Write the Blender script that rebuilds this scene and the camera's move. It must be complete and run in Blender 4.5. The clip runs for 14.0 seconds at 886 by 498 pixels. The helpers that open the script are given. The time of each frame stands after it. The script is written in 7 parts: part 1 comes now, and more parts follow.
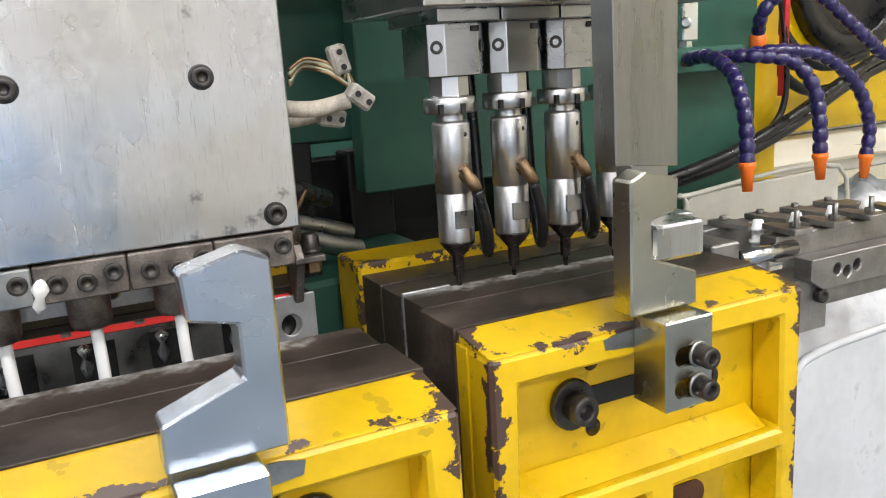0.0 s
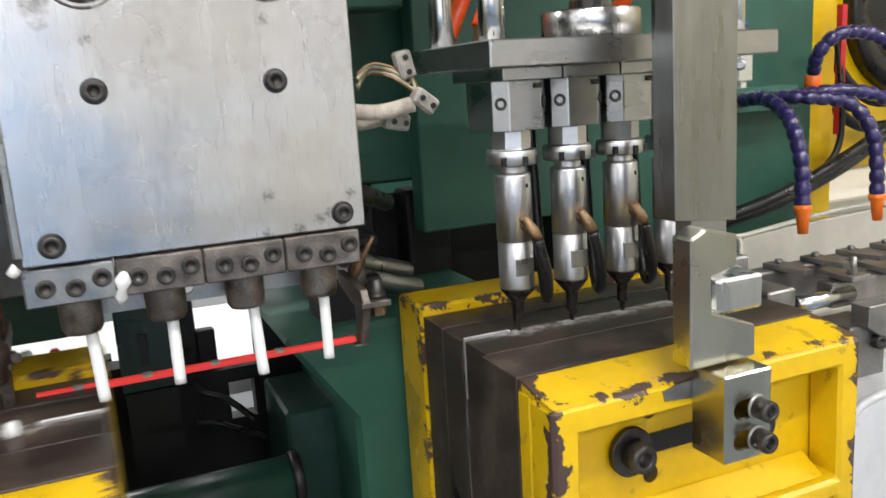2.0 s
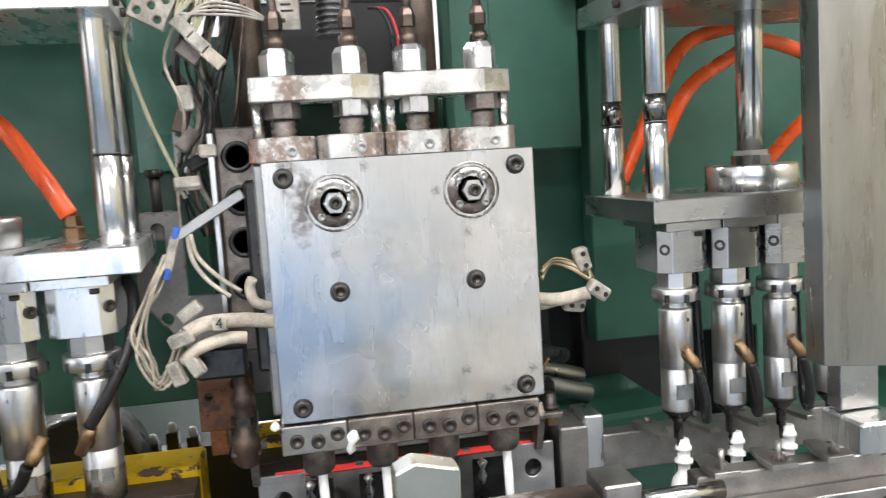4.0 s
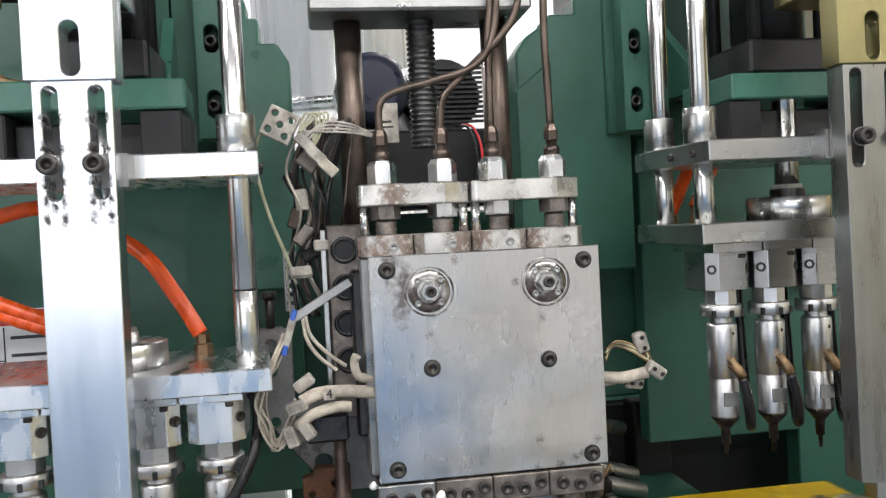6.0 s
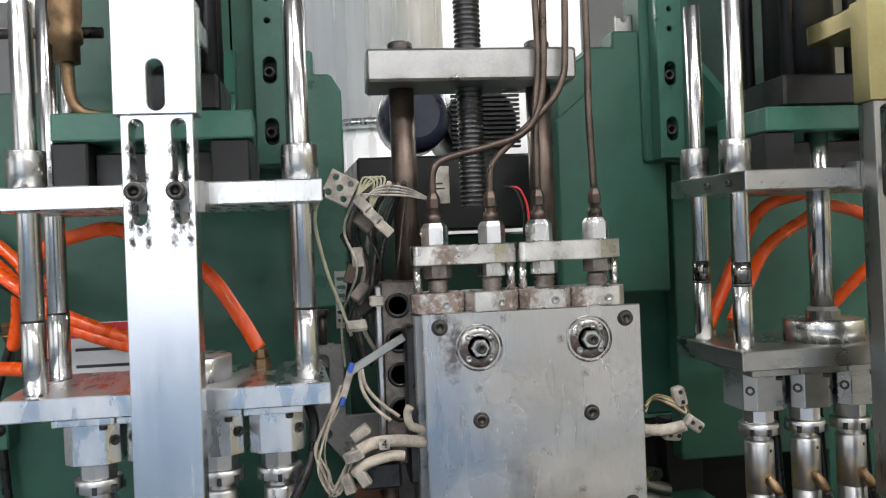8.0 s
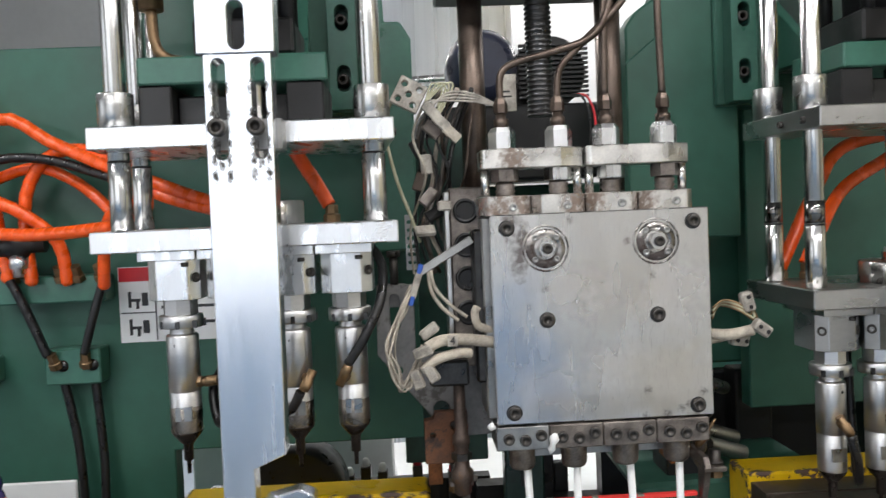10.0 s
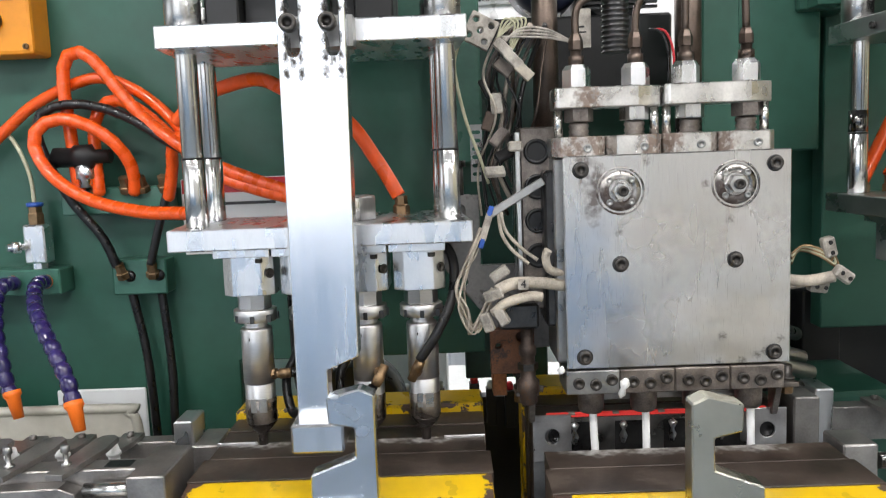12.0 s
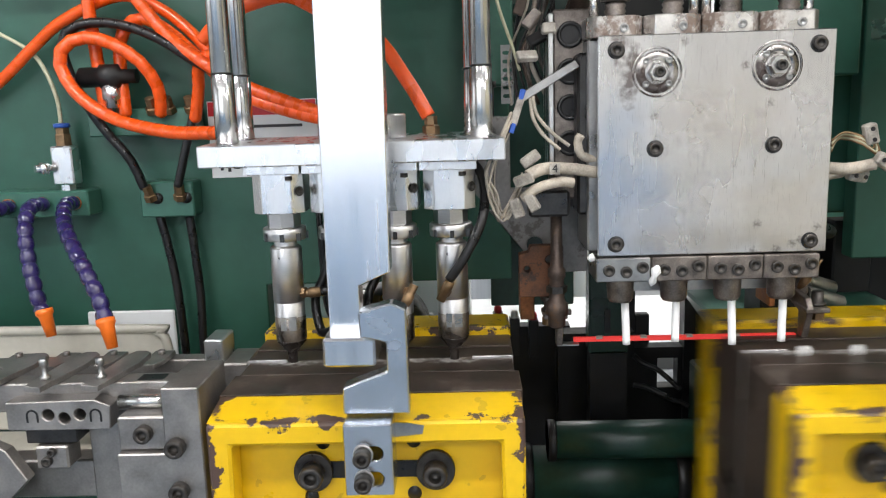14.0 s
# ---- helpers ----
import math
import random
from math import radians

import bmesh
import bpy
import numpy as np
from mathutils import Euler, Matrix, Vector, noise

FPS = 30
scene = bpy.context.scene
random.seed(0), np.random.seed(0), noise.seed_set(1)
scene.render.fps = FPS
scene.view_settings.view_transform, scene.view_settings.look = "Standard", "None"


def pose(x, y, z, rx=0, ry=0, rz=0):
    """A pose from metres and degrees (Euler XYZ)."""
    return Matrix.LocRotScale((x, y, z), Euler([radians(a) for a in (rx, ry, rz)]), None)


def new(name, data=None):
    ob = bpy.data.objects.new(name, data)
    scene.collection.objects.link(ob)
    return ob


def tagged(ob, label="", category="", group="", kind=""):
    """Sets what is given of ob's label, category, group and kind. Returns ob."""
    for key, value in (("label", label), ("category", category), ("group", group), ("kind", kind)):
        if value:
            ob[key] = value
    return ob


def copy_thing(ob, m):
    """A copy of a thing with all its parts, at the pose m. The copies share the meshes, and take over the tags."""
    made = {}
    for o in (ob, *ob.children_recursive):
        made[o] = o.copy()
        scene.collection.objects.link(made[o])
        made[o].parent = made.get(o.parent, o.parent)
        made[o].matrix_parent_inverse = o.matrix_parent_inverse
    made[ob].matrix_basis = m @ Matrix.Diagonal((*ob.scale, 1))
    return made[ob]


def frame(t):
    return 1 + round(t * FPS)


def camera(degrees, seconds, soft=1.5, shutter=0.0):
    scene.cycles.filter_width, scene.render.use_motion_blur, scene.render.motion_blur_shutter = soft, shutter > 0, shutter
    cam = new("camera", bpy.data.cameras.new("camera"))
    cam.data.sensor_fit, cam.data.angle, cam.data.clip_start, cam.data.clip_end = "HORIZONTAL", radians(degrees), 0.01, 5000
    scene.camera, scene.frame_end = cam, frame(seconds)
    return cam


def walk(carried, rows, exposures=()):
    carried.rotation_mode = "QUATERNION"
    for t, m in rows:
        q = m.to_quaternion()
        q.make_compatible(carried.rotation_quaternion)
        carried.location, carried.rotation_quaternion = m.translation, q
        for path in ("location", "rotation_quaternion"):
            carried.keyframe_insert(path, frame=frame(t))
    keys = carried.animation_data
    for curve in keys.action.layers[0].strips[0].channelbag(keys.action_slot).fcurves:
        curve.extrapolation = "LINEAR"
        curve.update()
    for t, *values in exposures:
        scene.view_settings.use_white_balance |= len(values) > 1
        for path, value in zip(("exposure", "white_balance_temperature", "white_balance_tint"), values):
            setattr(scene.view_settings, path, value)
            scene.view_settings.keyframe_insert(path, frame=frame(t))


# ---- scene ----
Z0 = 1.35        # height of the die head's middle above the floor


# ---- the camera and its way ----
cam = camera(57.63, 14.0, soft=1.1, shutter=0.5)
PATH = [
    (0, -0.0476, -0.6063, -0.0198, -26.708, -12.819, 3.405),
    (0.5, -0.0479, -0.6095, -0.0210, -26.503, -12.728, 3.563),
    (1, -0.0520, -0.6114, -0.0201, -26.307, -12.611, 3.429),
    (1.5, -0.0603, -0.6119, -0.0075, -25.203, -12.441, 3.646),
    (2, -0.0700, -0.6170, 0.0142, -23.623, -11.506, 3.459),
    (2.5, -0.0871, -0.6336, 0.0451, -21.118, -10.402, 3.513),
    (3, -0.1000, -0.6660, 0.0733, -18.648, -8.537, 3.093),
    (3.5, -0.1050, -0.7056, 0.0827, -15.277, -6.344, 3.399),
    (4, -0.1009, -0.7261, 0.0991, -10.866, -6.489, 3.500),
    (4.2, -0.1117, -0.7324, 0.0921, -9.896, -5.295, 3.520),
    (6.3, -0.1731, -0.8488, 0.1793, -7.953, -1.113, 2.464),
    (6.5, -0.1751, -0.8571, 0.1811, -7.204, -0.676, 2.456),
    (7, -0.1850, -0.8759, 0.1834, -6.825, 0.838, 2.589),
    (7.2, -0.2116, -0.8695, 0.1901, -8.249, 0.160, 2.514),
    (9.3, -0.2024, -0.9014, 0.1565, -3.855, -0.717, 2.423),
    (9.5, -0.2037, -0.8993, 0.1551, -3.569, -1.097, 2.516),
    (10, -0.2157, -0.8993, 0.1452, -2.486, -2.228, 2.421),
    (10.5, -0.2382, -0.8946, 0.1358, -0.630, -3.313, 2.427),
    (11, -0.2522, -0.8919, 0.1277, -0.363, -4.370, 2.104),
    (11.5, -0.2539, -0.8893, 0.1180, 0.291, -5.498, 2.225),
    (12, -0.2492, -0.8848, 0.1104, 0.412, -6.520, 2.212),
    (12.5, -0.2493, -0.8818, 0.1027, 0.809, -7.830, 2.154),
    (13, -0.2559, -0.8821, 0.0953, 0.921, -8.723, 2.034),
    (13.5, -0.2640, -0.8833, 0.0890, 1.111, -9.596, 1.817),
    (14, -0.2657, -0.8821, 0.0821, 1.663, -10.396, 1.800),
]
walk(cam, [(t, pose(x, y, z + Z0, 90 + pitch, roll, yaw)) for t, x, y, z, yaw, pitch, roll in PATH],
     exposures=[(0.0, 0.08), (1.5, 0.0), (3.0, 0.27), (3.5, 0.40), (4.2, 0.42), (6.3, -0.14), (7.2, -0.26), (9.3, -0.27), (11.0, -0.18), (12.5, 0.0), (14.0, 0.02)])

# ---- world and exposure ----
world = bpy.data.worlds.new("hall_air")
world.use_nodes = True
scene.world = world
world.node_tree.nodes["Background"].inputs[0].default_value = (1.0, 0.97, 0.92, 1)
world.node_tree.nodes["Background"].inputs[1].default_value = 0.015
scene.view_settings.exposure = 0.0


# ---- materials ----
def mat(name, color, rough=0.5, metal=0.0, vary=0.25, scale=30.0, bump=0.0, bump_scale=200.0, second=None,
        second_at=0.6, stretch=(1, 1, 1), coat=0.0, rough_vary=0.15, wavy=0.0, wavy_scale=9.0, scratch=0.0):
    """A procedural surface: base colour broken up at two scales, uneven gloss and a fine relief."""
    m = bpy.data.materials.new(name)
    m.use_nodes = True
    nt = m.node_tree
    n, l = nt.nodes, nt.links
    p = n["Principled BSDF"]
    co = n.new("ShaderNodeTexCoord")
    mp = n.new("ShaderNodeMapping")
    mp.inputs["Scale"].default_value = stretch
    l.new(co.outputs["Object"], mp.inputs[0])
    big = n.new("ShaderNodeTexNoise")
    big.inputs["Scale"].default_value, big.inputs["Detail"].default_value = scale, 6
    fine = n.new("ShaderNodeTexNoise")
    fine.inputs["Scale"].default_value, fine.inputs["Detail"].default_value = scale * 9, 4
    l.new(mp.outputs[0], big.inputs[0])
    l.new(mp.outputs[0], fine.inputs[0])
    add = n.new("ShaderNodeMath")
    add.operation = "MULTIPLY_ADD"
    add.inputs[1].default_value = 0.35
    l.new(fine.outputs[0], add.inputs[0])
    l.new(big.outputs[0], add.inputs[2])
    ramp = n.new("ShaderNodeValToRGB")
    lo = [c * (1 - vary) for c in color]
    hi = [min(1, c * (1 + vary)) for c in color]
    ramp.color_ramp.elements[0].position, ramp.color_ramp.elements[0].color = 0.45, (*lo, 1)
    ramp.color_ramp.elements[1].position, ramp.color_ramp.elements[1].color = 0.85, (*hi, 1)
    if second:
        e = ramp.color_ramp.elements.new(min(0.98, second_at + 0.25))
        e.color = (*second, 1)
        ramp.color_ramp.elements[1].position = second_at + 0.17
    l.new(add.outputs[0], ramp.inputs[0])
    l.new(ramp.outputs[0], p.inputs["Base Color"])
    rr = n.new("ShaderNodeMapRange")
    rr.inputs[1].default_value, rr.inputs[2].default_value = 0.3, 0.7
    rr.inputs[3].default_value, rr.inputs[4].default_value = max(0.03, rough - rough_vary), min(1, rough + rough_vary)
    l.new(big.outputs[0], rr.inputs[0])
    l.new(rr.outputs[0], p.inputs["Roughness"])
    p.inputs["Metallic"].default_value = metal
    p.inputs["Coat Weight"].default_value = coat
    normal = None
    if wavy:
        wn = n.new("ShaderNodeTexNoise")
        wn.inputs["Scale"].default_value, wn.inputs["Detail"].default_value = wavy_scale, 2
        l.new(co.outputs["Object"], wn.inputs[0])
        wb = n.new("ShaderNodeBump")
        wb.inputs["Strength"].default_value, wb.inputs["Distance"].default_value = wavy, 0.02
        l.new(wn.outputs[0], wb.inputs["Height"])
        normal = wb.outputs[0]
        l.new(normal, p.inputs["Normal"])
    if scratch:
        last = ramp.outputs[0]
        for k, (turn, st) in enumerate((((0, 0.5, 0), (1500, 1500, 40)), ((0, -0.25, 0), (1300, 1300, 55)), ((0, 1.2, 0), (1700, 1700, 70)), ((0, 0.05, 0), (1600, 1600, 30)))):
            ms = n.new("ShaderNodeMapping")
            ms.inputs["Rotation"].default_value, ms.inputs["Scale"].default_value = turn, st
            ms.inputs["Location"].default_value = (3.1 * k, 0, 1.7 * k)
            l.new(co.outputs["Object"], ms.inputs[0])
            sn = n.new("ShaderNodeTexNoise")
            sn.inputs["Scale"].default_value, sn.inputs["Detail"].default_value = 1.0, 0
            l.new(ms.outputs[0], sn.inputs[0])
            band = n.new("ShaderNodeMath")
            band.operation = "GREATER_THAN"
            band.inputs[1].default_value = 0.755 + 0.010 * k
            l.new(sn.outputs[0], band.inputs[0])
            fade = n.new("ShaderNodeMath")
            fade.operation = "MULTIPLY"
            fade.inputs[1].default_value = scratch
            l.new(band.outputs[0], fade.inputs[0])
            sm = n.new("ShaderNodeMix")
            sm.data_type = "RGBA"
            l.new(fade.outputs[0], sm.inputs["Factor"])
            l.new(last, sm.inputs[6])
            sm.inputs[7].default_value = (0.10, 0.09, 0.08, 1)
            last = sm.outputs[2]
        l.new(last, p.inputs["Base Color"])
    if bump:
        bn = n.new("ShaderNodeTexNoise")
        bn.inputs["Scale"].default_value, bn.inputs["Detail"].default_value = bump_scale, 5
        l.new(mp.outputs[0], bn.inputs[0])
        bp = n.new("ShaderNodeBump")
        bp.inputs["Strength"].default_value, bp.inputs["Distance"].default_value = bump, 0.001
        l.new(bn.outputs[0], bp.inputs["Height"])
        if normal:
            l.new(normal, bp.inputs["Normal"])
        l.new(bp.outputs[0], p.inputs["Normal"])
    return m


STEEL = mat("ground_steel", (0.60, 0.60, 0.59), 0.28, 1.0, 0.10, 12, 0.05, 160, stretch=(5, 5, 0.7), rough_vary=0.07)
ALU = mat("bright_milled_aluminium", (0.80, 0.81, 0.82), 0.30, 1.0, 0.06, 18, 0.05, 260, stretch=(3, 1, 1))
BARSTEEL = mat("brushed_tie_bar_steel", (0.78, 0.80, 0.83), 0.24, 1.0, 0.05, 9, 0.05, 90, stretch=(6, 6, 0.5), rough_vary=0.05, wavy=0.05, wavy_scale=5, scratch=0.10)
# hook steels: blue left and warm right reflections painted into the colour
HOOKSTEEL = mat("hook_steel_blue_reflection", (0.58, 0.62, 0.67), 0.24, 1.0, 0.08, 14, 0.04, 260, rough_vary=0.07, wavy=0.05, wavy_scale=12)
HOOKGREY = mat("hook_steel_warm_reflection", (0.50, 0.49, 0.42), 0.26, 1.0, 0.08, 14, 0.04, 260, rough_vary=0.07, wavy=0.05, wavy_scale=12)
CHROME = mat("chromed_rod", (0.60, 0.60, 0.585), 0.20, 1.0, 0.10, 10, 0, rough_vary=0.06)
BUSH = mat("turned_bush_steel", (0.48, 0.48, 0.47), 0.26, 1.0, 0.10, 20, 0.04, 300, rough_vary=0.06)
SMOKED = mat("smoked_chrome_band", (0.20, 0.195, 0.185), 0.16, 1.0, 0.35, 40, 0, rough_vary=0.08)
# darker metal for the right station: its dimmer reflections put into colour
PLATESTEEL = mat("dim_side_plate_steel", (0.46, 0.46, 0.45), 0.30, 1.0, 0.10, 16, 0.05, 220, stretch=(1, 1, 2), rough_vary=0.07)
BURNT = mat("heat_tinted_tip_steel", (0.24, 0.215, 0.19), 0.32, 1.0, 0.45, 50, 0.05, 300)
# right tie bar: weaker reflected light put into a darker grey
DIMBAR = mat("dim_side_bar_steel", (0.345, 0.345, 0.325), 0.30, 1.0, 0.10, 12, 0.05, 160, stretch=(5, 5, 0.7), rough_vary=0.06)
DARKSTEEL = mat("dark_steel", (0.06, 0.06, 0.06), 0.38, 0.9, 0.3, 40, 0.1, 300)
BLACKOX = mat("black_oxide_screw", (0.07, 0.065, 0.06), 0.42, 0.8, 0.4, 90, 0.08, 500)
GREYSTEEL = mat("grey_machined_steel", (0.38, 0.38, 0.37), 0.38, 1.0, 0.18, 30, 0.08, 300)
GRIPSTEEL = mat("light_grey_gripper_steel", (0.31, 0.295, 0.28), 0.40, 0.85, 0.22, 40, 0.06, 300, rough_vary=0.08)
ENDPLATE = mat("pale_end_plate_steel", (0.50, 0.50, 0.50), 0.42, 0.8, 0.14, 40, 0.06, 300)
GRIME = mat("grimy_heated_steel", (0.16, 0.14, 0.125), 0.45, 0.8, 0.45, 60, 0.2, 260, second=(0.30, 0.27, 0.24))
# one machine green, then its shaded and lit copies with the light in colour
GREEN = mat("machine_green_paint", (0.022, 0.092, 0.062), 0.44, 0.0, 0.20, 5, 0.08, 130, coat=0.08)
GREENSHADED = mat("shaded_green_paint", (0.010, 0.040, 0.029), 0.40, 0.0, 0.45, 12, 0.12, 130)
GREENLIT = mat("lit_green_paint", (0.036, 0.125, 0.089), 0.40, 0.0, 0.18, 14, 0.08, 150, coat=0.2)
BLACK = mat("black_rubber", (0.007, 0.007, 0.0075), 0.35, 0.0, 0.3, 40, 0.05, 300)
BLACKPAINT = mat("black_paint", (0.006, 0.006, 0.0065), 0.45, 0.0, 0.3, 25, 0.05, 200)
NAVY = mat("dark_blue_motor_paint", (0.018, 0.022, 0.045), 0.32, 0.0, 0.3, 14, 0.05, 200, coat=0.2)
ORANGE = mat("orange_air_hose", (0.88, 0.10, 0.006), 0.30, 0.0, 0.10, 30, 0, coat=0.3)
NOZZLE = mat("orange_nozzle_plastic", (0.85, 0.17, 0.012), 0.42, 0.0, 0.08, 60)
BLUE = mat("dark_blue_joint_plastic", (0.020, 0.013, 0.085), 0.24, 0.0, 0.3, 60, coat=0.4)
RUST = mat("rusty_plate", (0.105, 0.045, 0.022), 0.75, 0.2, 0.5, 45, 0.4, 200, second=(0.05, 0.035, 0.03))
COPPER = mat("heat_tinted_orange_plate", (0.24, 0.085, 0.025), 0.5, 0.5, 0.6, 30, 0.2, 200)
BRASS = mat("old_brass", (0.26, 0.175, 0.10), 0.52, 1.0, 0.35, 90, 0.15, 400)
PIPE = mat("brown_steel_pipe", (0.11, 0.085, 0.07), 0.40, 0.9, 0.35, 40, 0.1, 300)
WHITE = mat("white_molten_plastic", (0.86, 0.87, 0.86), 0.45, 0.0, 0.03, 40)
CLOTH = mat("dirty_white_glass_sleeve", (0.38, 0.34, 0.28), 0.85, 0.0, 0.4, 60, 0.4, 500)
CERAMIC = mat("white_ceramic_connector", (0.32, 0.295, 0.255), 0.55, 0.0, 0.5, 60, 0.1, 300)
PANELWHITE = mat("white_painted_panel", (0.78, 0.80, 0.80), 0.5, 0.0, 0.05, 6)
CHUTE = mat("grey_white_chute_paint", (0.56, 0.57, 0.575), 0.48, 0.0, 0.10, 7, 0.05, 90, second=(0.46, 0.46, 0.45))
TRAY = mat("pale_plastic_tray", (0.47, 0.455, 0.39), 0.42, 0.0, 0.14, 10, 0.05, 100)
# pale base and upright streaks paint in the tank's bright reflections
TANK = mat("polished_stainless_tank", (0.86, 0.86, 0.87), 0.30, 0.25, 0.10, 7, stretch=(3, 3, 0.06))
SCREENGREY = mat("perforated_grey_sheet", (0.50, 0.51, 0.52), 0.6, 0.0, 0.10, 260)
PINSTEEL = mat("ground_pin_steel", (0.57, 0.57, 0.57), 0.34, 1.0, 0.10, 14, 0.05, 260, stretch=(1, 1, 4), rough_vary=0.06)
SHAFTDARK = mat("greasy_dark_shaft", (0.075, 0.055, 0.045), 0.5, 0.6, 0.5, 40, 0.3, 200, second=(0.14, 0.085, 0.05))
TIPDARK = mat("dark_pin_tip_steel", (0.085, 0.075, 0.07), 0.34, 0.95, 0.3, 60, 0.08, 300)
GREYPLATE = mat("grey_bracket_paint", (0.20, 0.195, 0.19), 0.45, 0.35, 0.22, 24, 0.08, 200, second=(0.13, 0.12, 0.11))
ORANGEBOX = mat("orange_control_box", (0.78, 0.29, 0.015), 0.45, 0.0, 0.08, 20)
CONCRETE = mat("grey_floor_paint", (0.17, 0.205, 0.24), 0.5, 0.0, 0.2, 3, 0.1, 60)
WALLPAINT = mat("hall_wall_paint", (0.66, 0.655, 0.64), 0.7, 0.0, 0.06, 2)
# two unseen wall colours, added to tint reflections in the steel
REFLECTBLUE = mat("blue_reflector_paint", (0.29, 0.44, 0.64), 0.55, 0.0, 0.06, 2)
EASTPAINT = mat("yellow_reflector_paint", (0.56, 0.51, 0.36), 0.6, 0.0, 0.08, 2)
CEIL = mat("hall_ceiling_sheet", (0.24, 0.24, 0.25), 0.6, 0.0, 0.06, 2)
RED = mat("red_paint", (0.55, 0.02, 0.03), 0.45, 0.0, 0.1, 30)
BLUEPLUG = mat("blue_crimp_plastic", (0.03, 0.10, 0.42), 0.4, 0.0, 0.1, 60)
CYAN = mat("cyan_stool_plastic", (0.03, 0.42, 0.52), 0.4, 0.0, 0.06, 20)
# plain steel with a yellow reflection painted in, for the right bar head
OLIVE = mat("steel_yellow_reflection", (0.30, 0.265, 0.13), 0.38, 1.0, 0.12, 20, 0.05, 240)
CLEAR = mat("yellowed_clear_tube", (0.45, 0.44, 0.30), 0.3, 0.0, 0.15, 40)
SILVERTAPE = mat("silver_foil", (0.62, 0.62, 0.62), 0.34, 1.0, 0.2, 120, 0.8, 260)
SACK = mat("white_plastic_film", (0.80, 0.81, 0.83), 0.28, 0.0, 0.06, 30, 0.1, 60)
WINDOWBLUE = mat("teal_far_panel", (0.26, 0.62, 0.62), 0.6, 0.0, 0.1, 4)


def glow(name, color, strength):
    m = bpy.data.materials.new(name)
    m.use_nodes = True
    p = m.node_tree.nodes["Principled BSDF"]
    p.inputs["Base Color"].default_value = (*color, 1)
    p.inputs["Emission Color"].default_value = (*color, 1)
    p.inputs["Emission Strength"].default_value = strength
    return m


HOT = glow("red_hot_wire", (0.62, 0.035, 0.03), 0.55)
TUBE_LIGHT = glow("lamp_tube_glow", (0.93, 0.97, 1.0), 16)
DAYLIGHT = glow("window_daylight", (0.92, 0.95, 1.0), 1.2)


def chipped(name, paint, under, xc, half, top, front, amount):
    """Yellow paint, knocked off to the brown primer along the block's top edges and corners, with scuffs on the faces."""
    m = mat(name, paint, 0.36, 0.0, 0.12, 10, 0.10, 90, coat=0.12)
    nt = m.node_tree
    n, l = nt.nodes, nt.links
    p = n["Principled BSDF"]
    co = n.new("ShaderNodeTexCoord")
    sep = n.new("ShaderNodeSeparateXYZ")
    l.new(co.outputs["Object"], sep.inputs[0])

    def math(op, a, b=None, clamp=False):
        k = n.new("ShaderNodeMath")
        k.operation, k.use_clamp = op, clamp
        for i, v in enumerate((a, b)):
            if v is None:
                continue
            if isinstance(v, (int, float)):
                k.inputs[i].default_value = v
            else:
                l.new(v, k.inputs[i])
        return k.outputs[0]

    side = math("SUBTRACT", half, math("ABSOLUTE", math("SUBTRACT", sep.outputs[0], xc)))
    high = math("ABSOLUTE", math("SUBTRACT", sep.outputs[2], top))
    deep = math("ABSOLUTE", math("SUBTRACT", sep.outputs[1], front))
    near = math("MAXIMUM", math("MINIMUM", side, high), math("MINIMUM", math("MAXIMUM", side, high), deep))
    edge = math("SUBTRACT", 1.0, math("DIVIDE", near, 0.024), True)
    ns = n.new("ShaderNodeTexNoise")
    ns.inputs["Scale"].default_value, ns.inputs["Detail"].default_value, ns.inputs["Roughness"].default_value = 34, 8, 0.66
    l.new(co.outputs["Object"], ns.inputs[0])
    k = math("ADD", ns.outputs[0], math("MULTIPLY", edge, amount))
    mask = math("GREATER_THAN", k, 0.72)
    rim = math("GREATER_THAN", k, 0.705)
    old = p.inputs["Base Color"].links[0].from_socket
    dirt = n.new("ShaderNodeTexNoise")
    dirt.inputs["Scale"].default_value, dirt.inputs["Detail"].default_value = 55, 8
    l.new(co.outputs["Object"], dirt.inputs[0])
    dm = math("MULTIPLY", math("GREATER_THAN", dirt.outputs[0], 0.66), 0.35)
    m0 = n.new("ShaderNodeMix")
    m0.data_type = "RGBA"
    l.new(dm, m0.inputs["Factor"])
    l.new(old, m0.inputs[6])
    m0.inputs[7].default_value = (0.22, 0.14, 0.02, 1)
    m1 = n.new("ShaderNodeMix")
    m1.data_type = "RGBA"
    l.new(mask, m1.inputs["Factor"])
    l.new(m0.outputs[2], m1.inputs[6])
    m1.inputs[7].default_value = (*under, 1)
    l.new(m1.outputs[2], p.inputs["Base Color"])
    bp = n.new("ShaderNodeBump")
    bp.inputs["Strength"].default_value, bp.inputs["Distance"].default_value, bp.invert = 0.6, 0.0012, True
    l.new(rim, bp.inputs["Height"])
    l.new(bp.outputs[0], p.inputs["Normal"])
    return m


YPAINT, PRIMER = (0.68, 0.435, 0.002), (0.075, 0.045, 0.036)


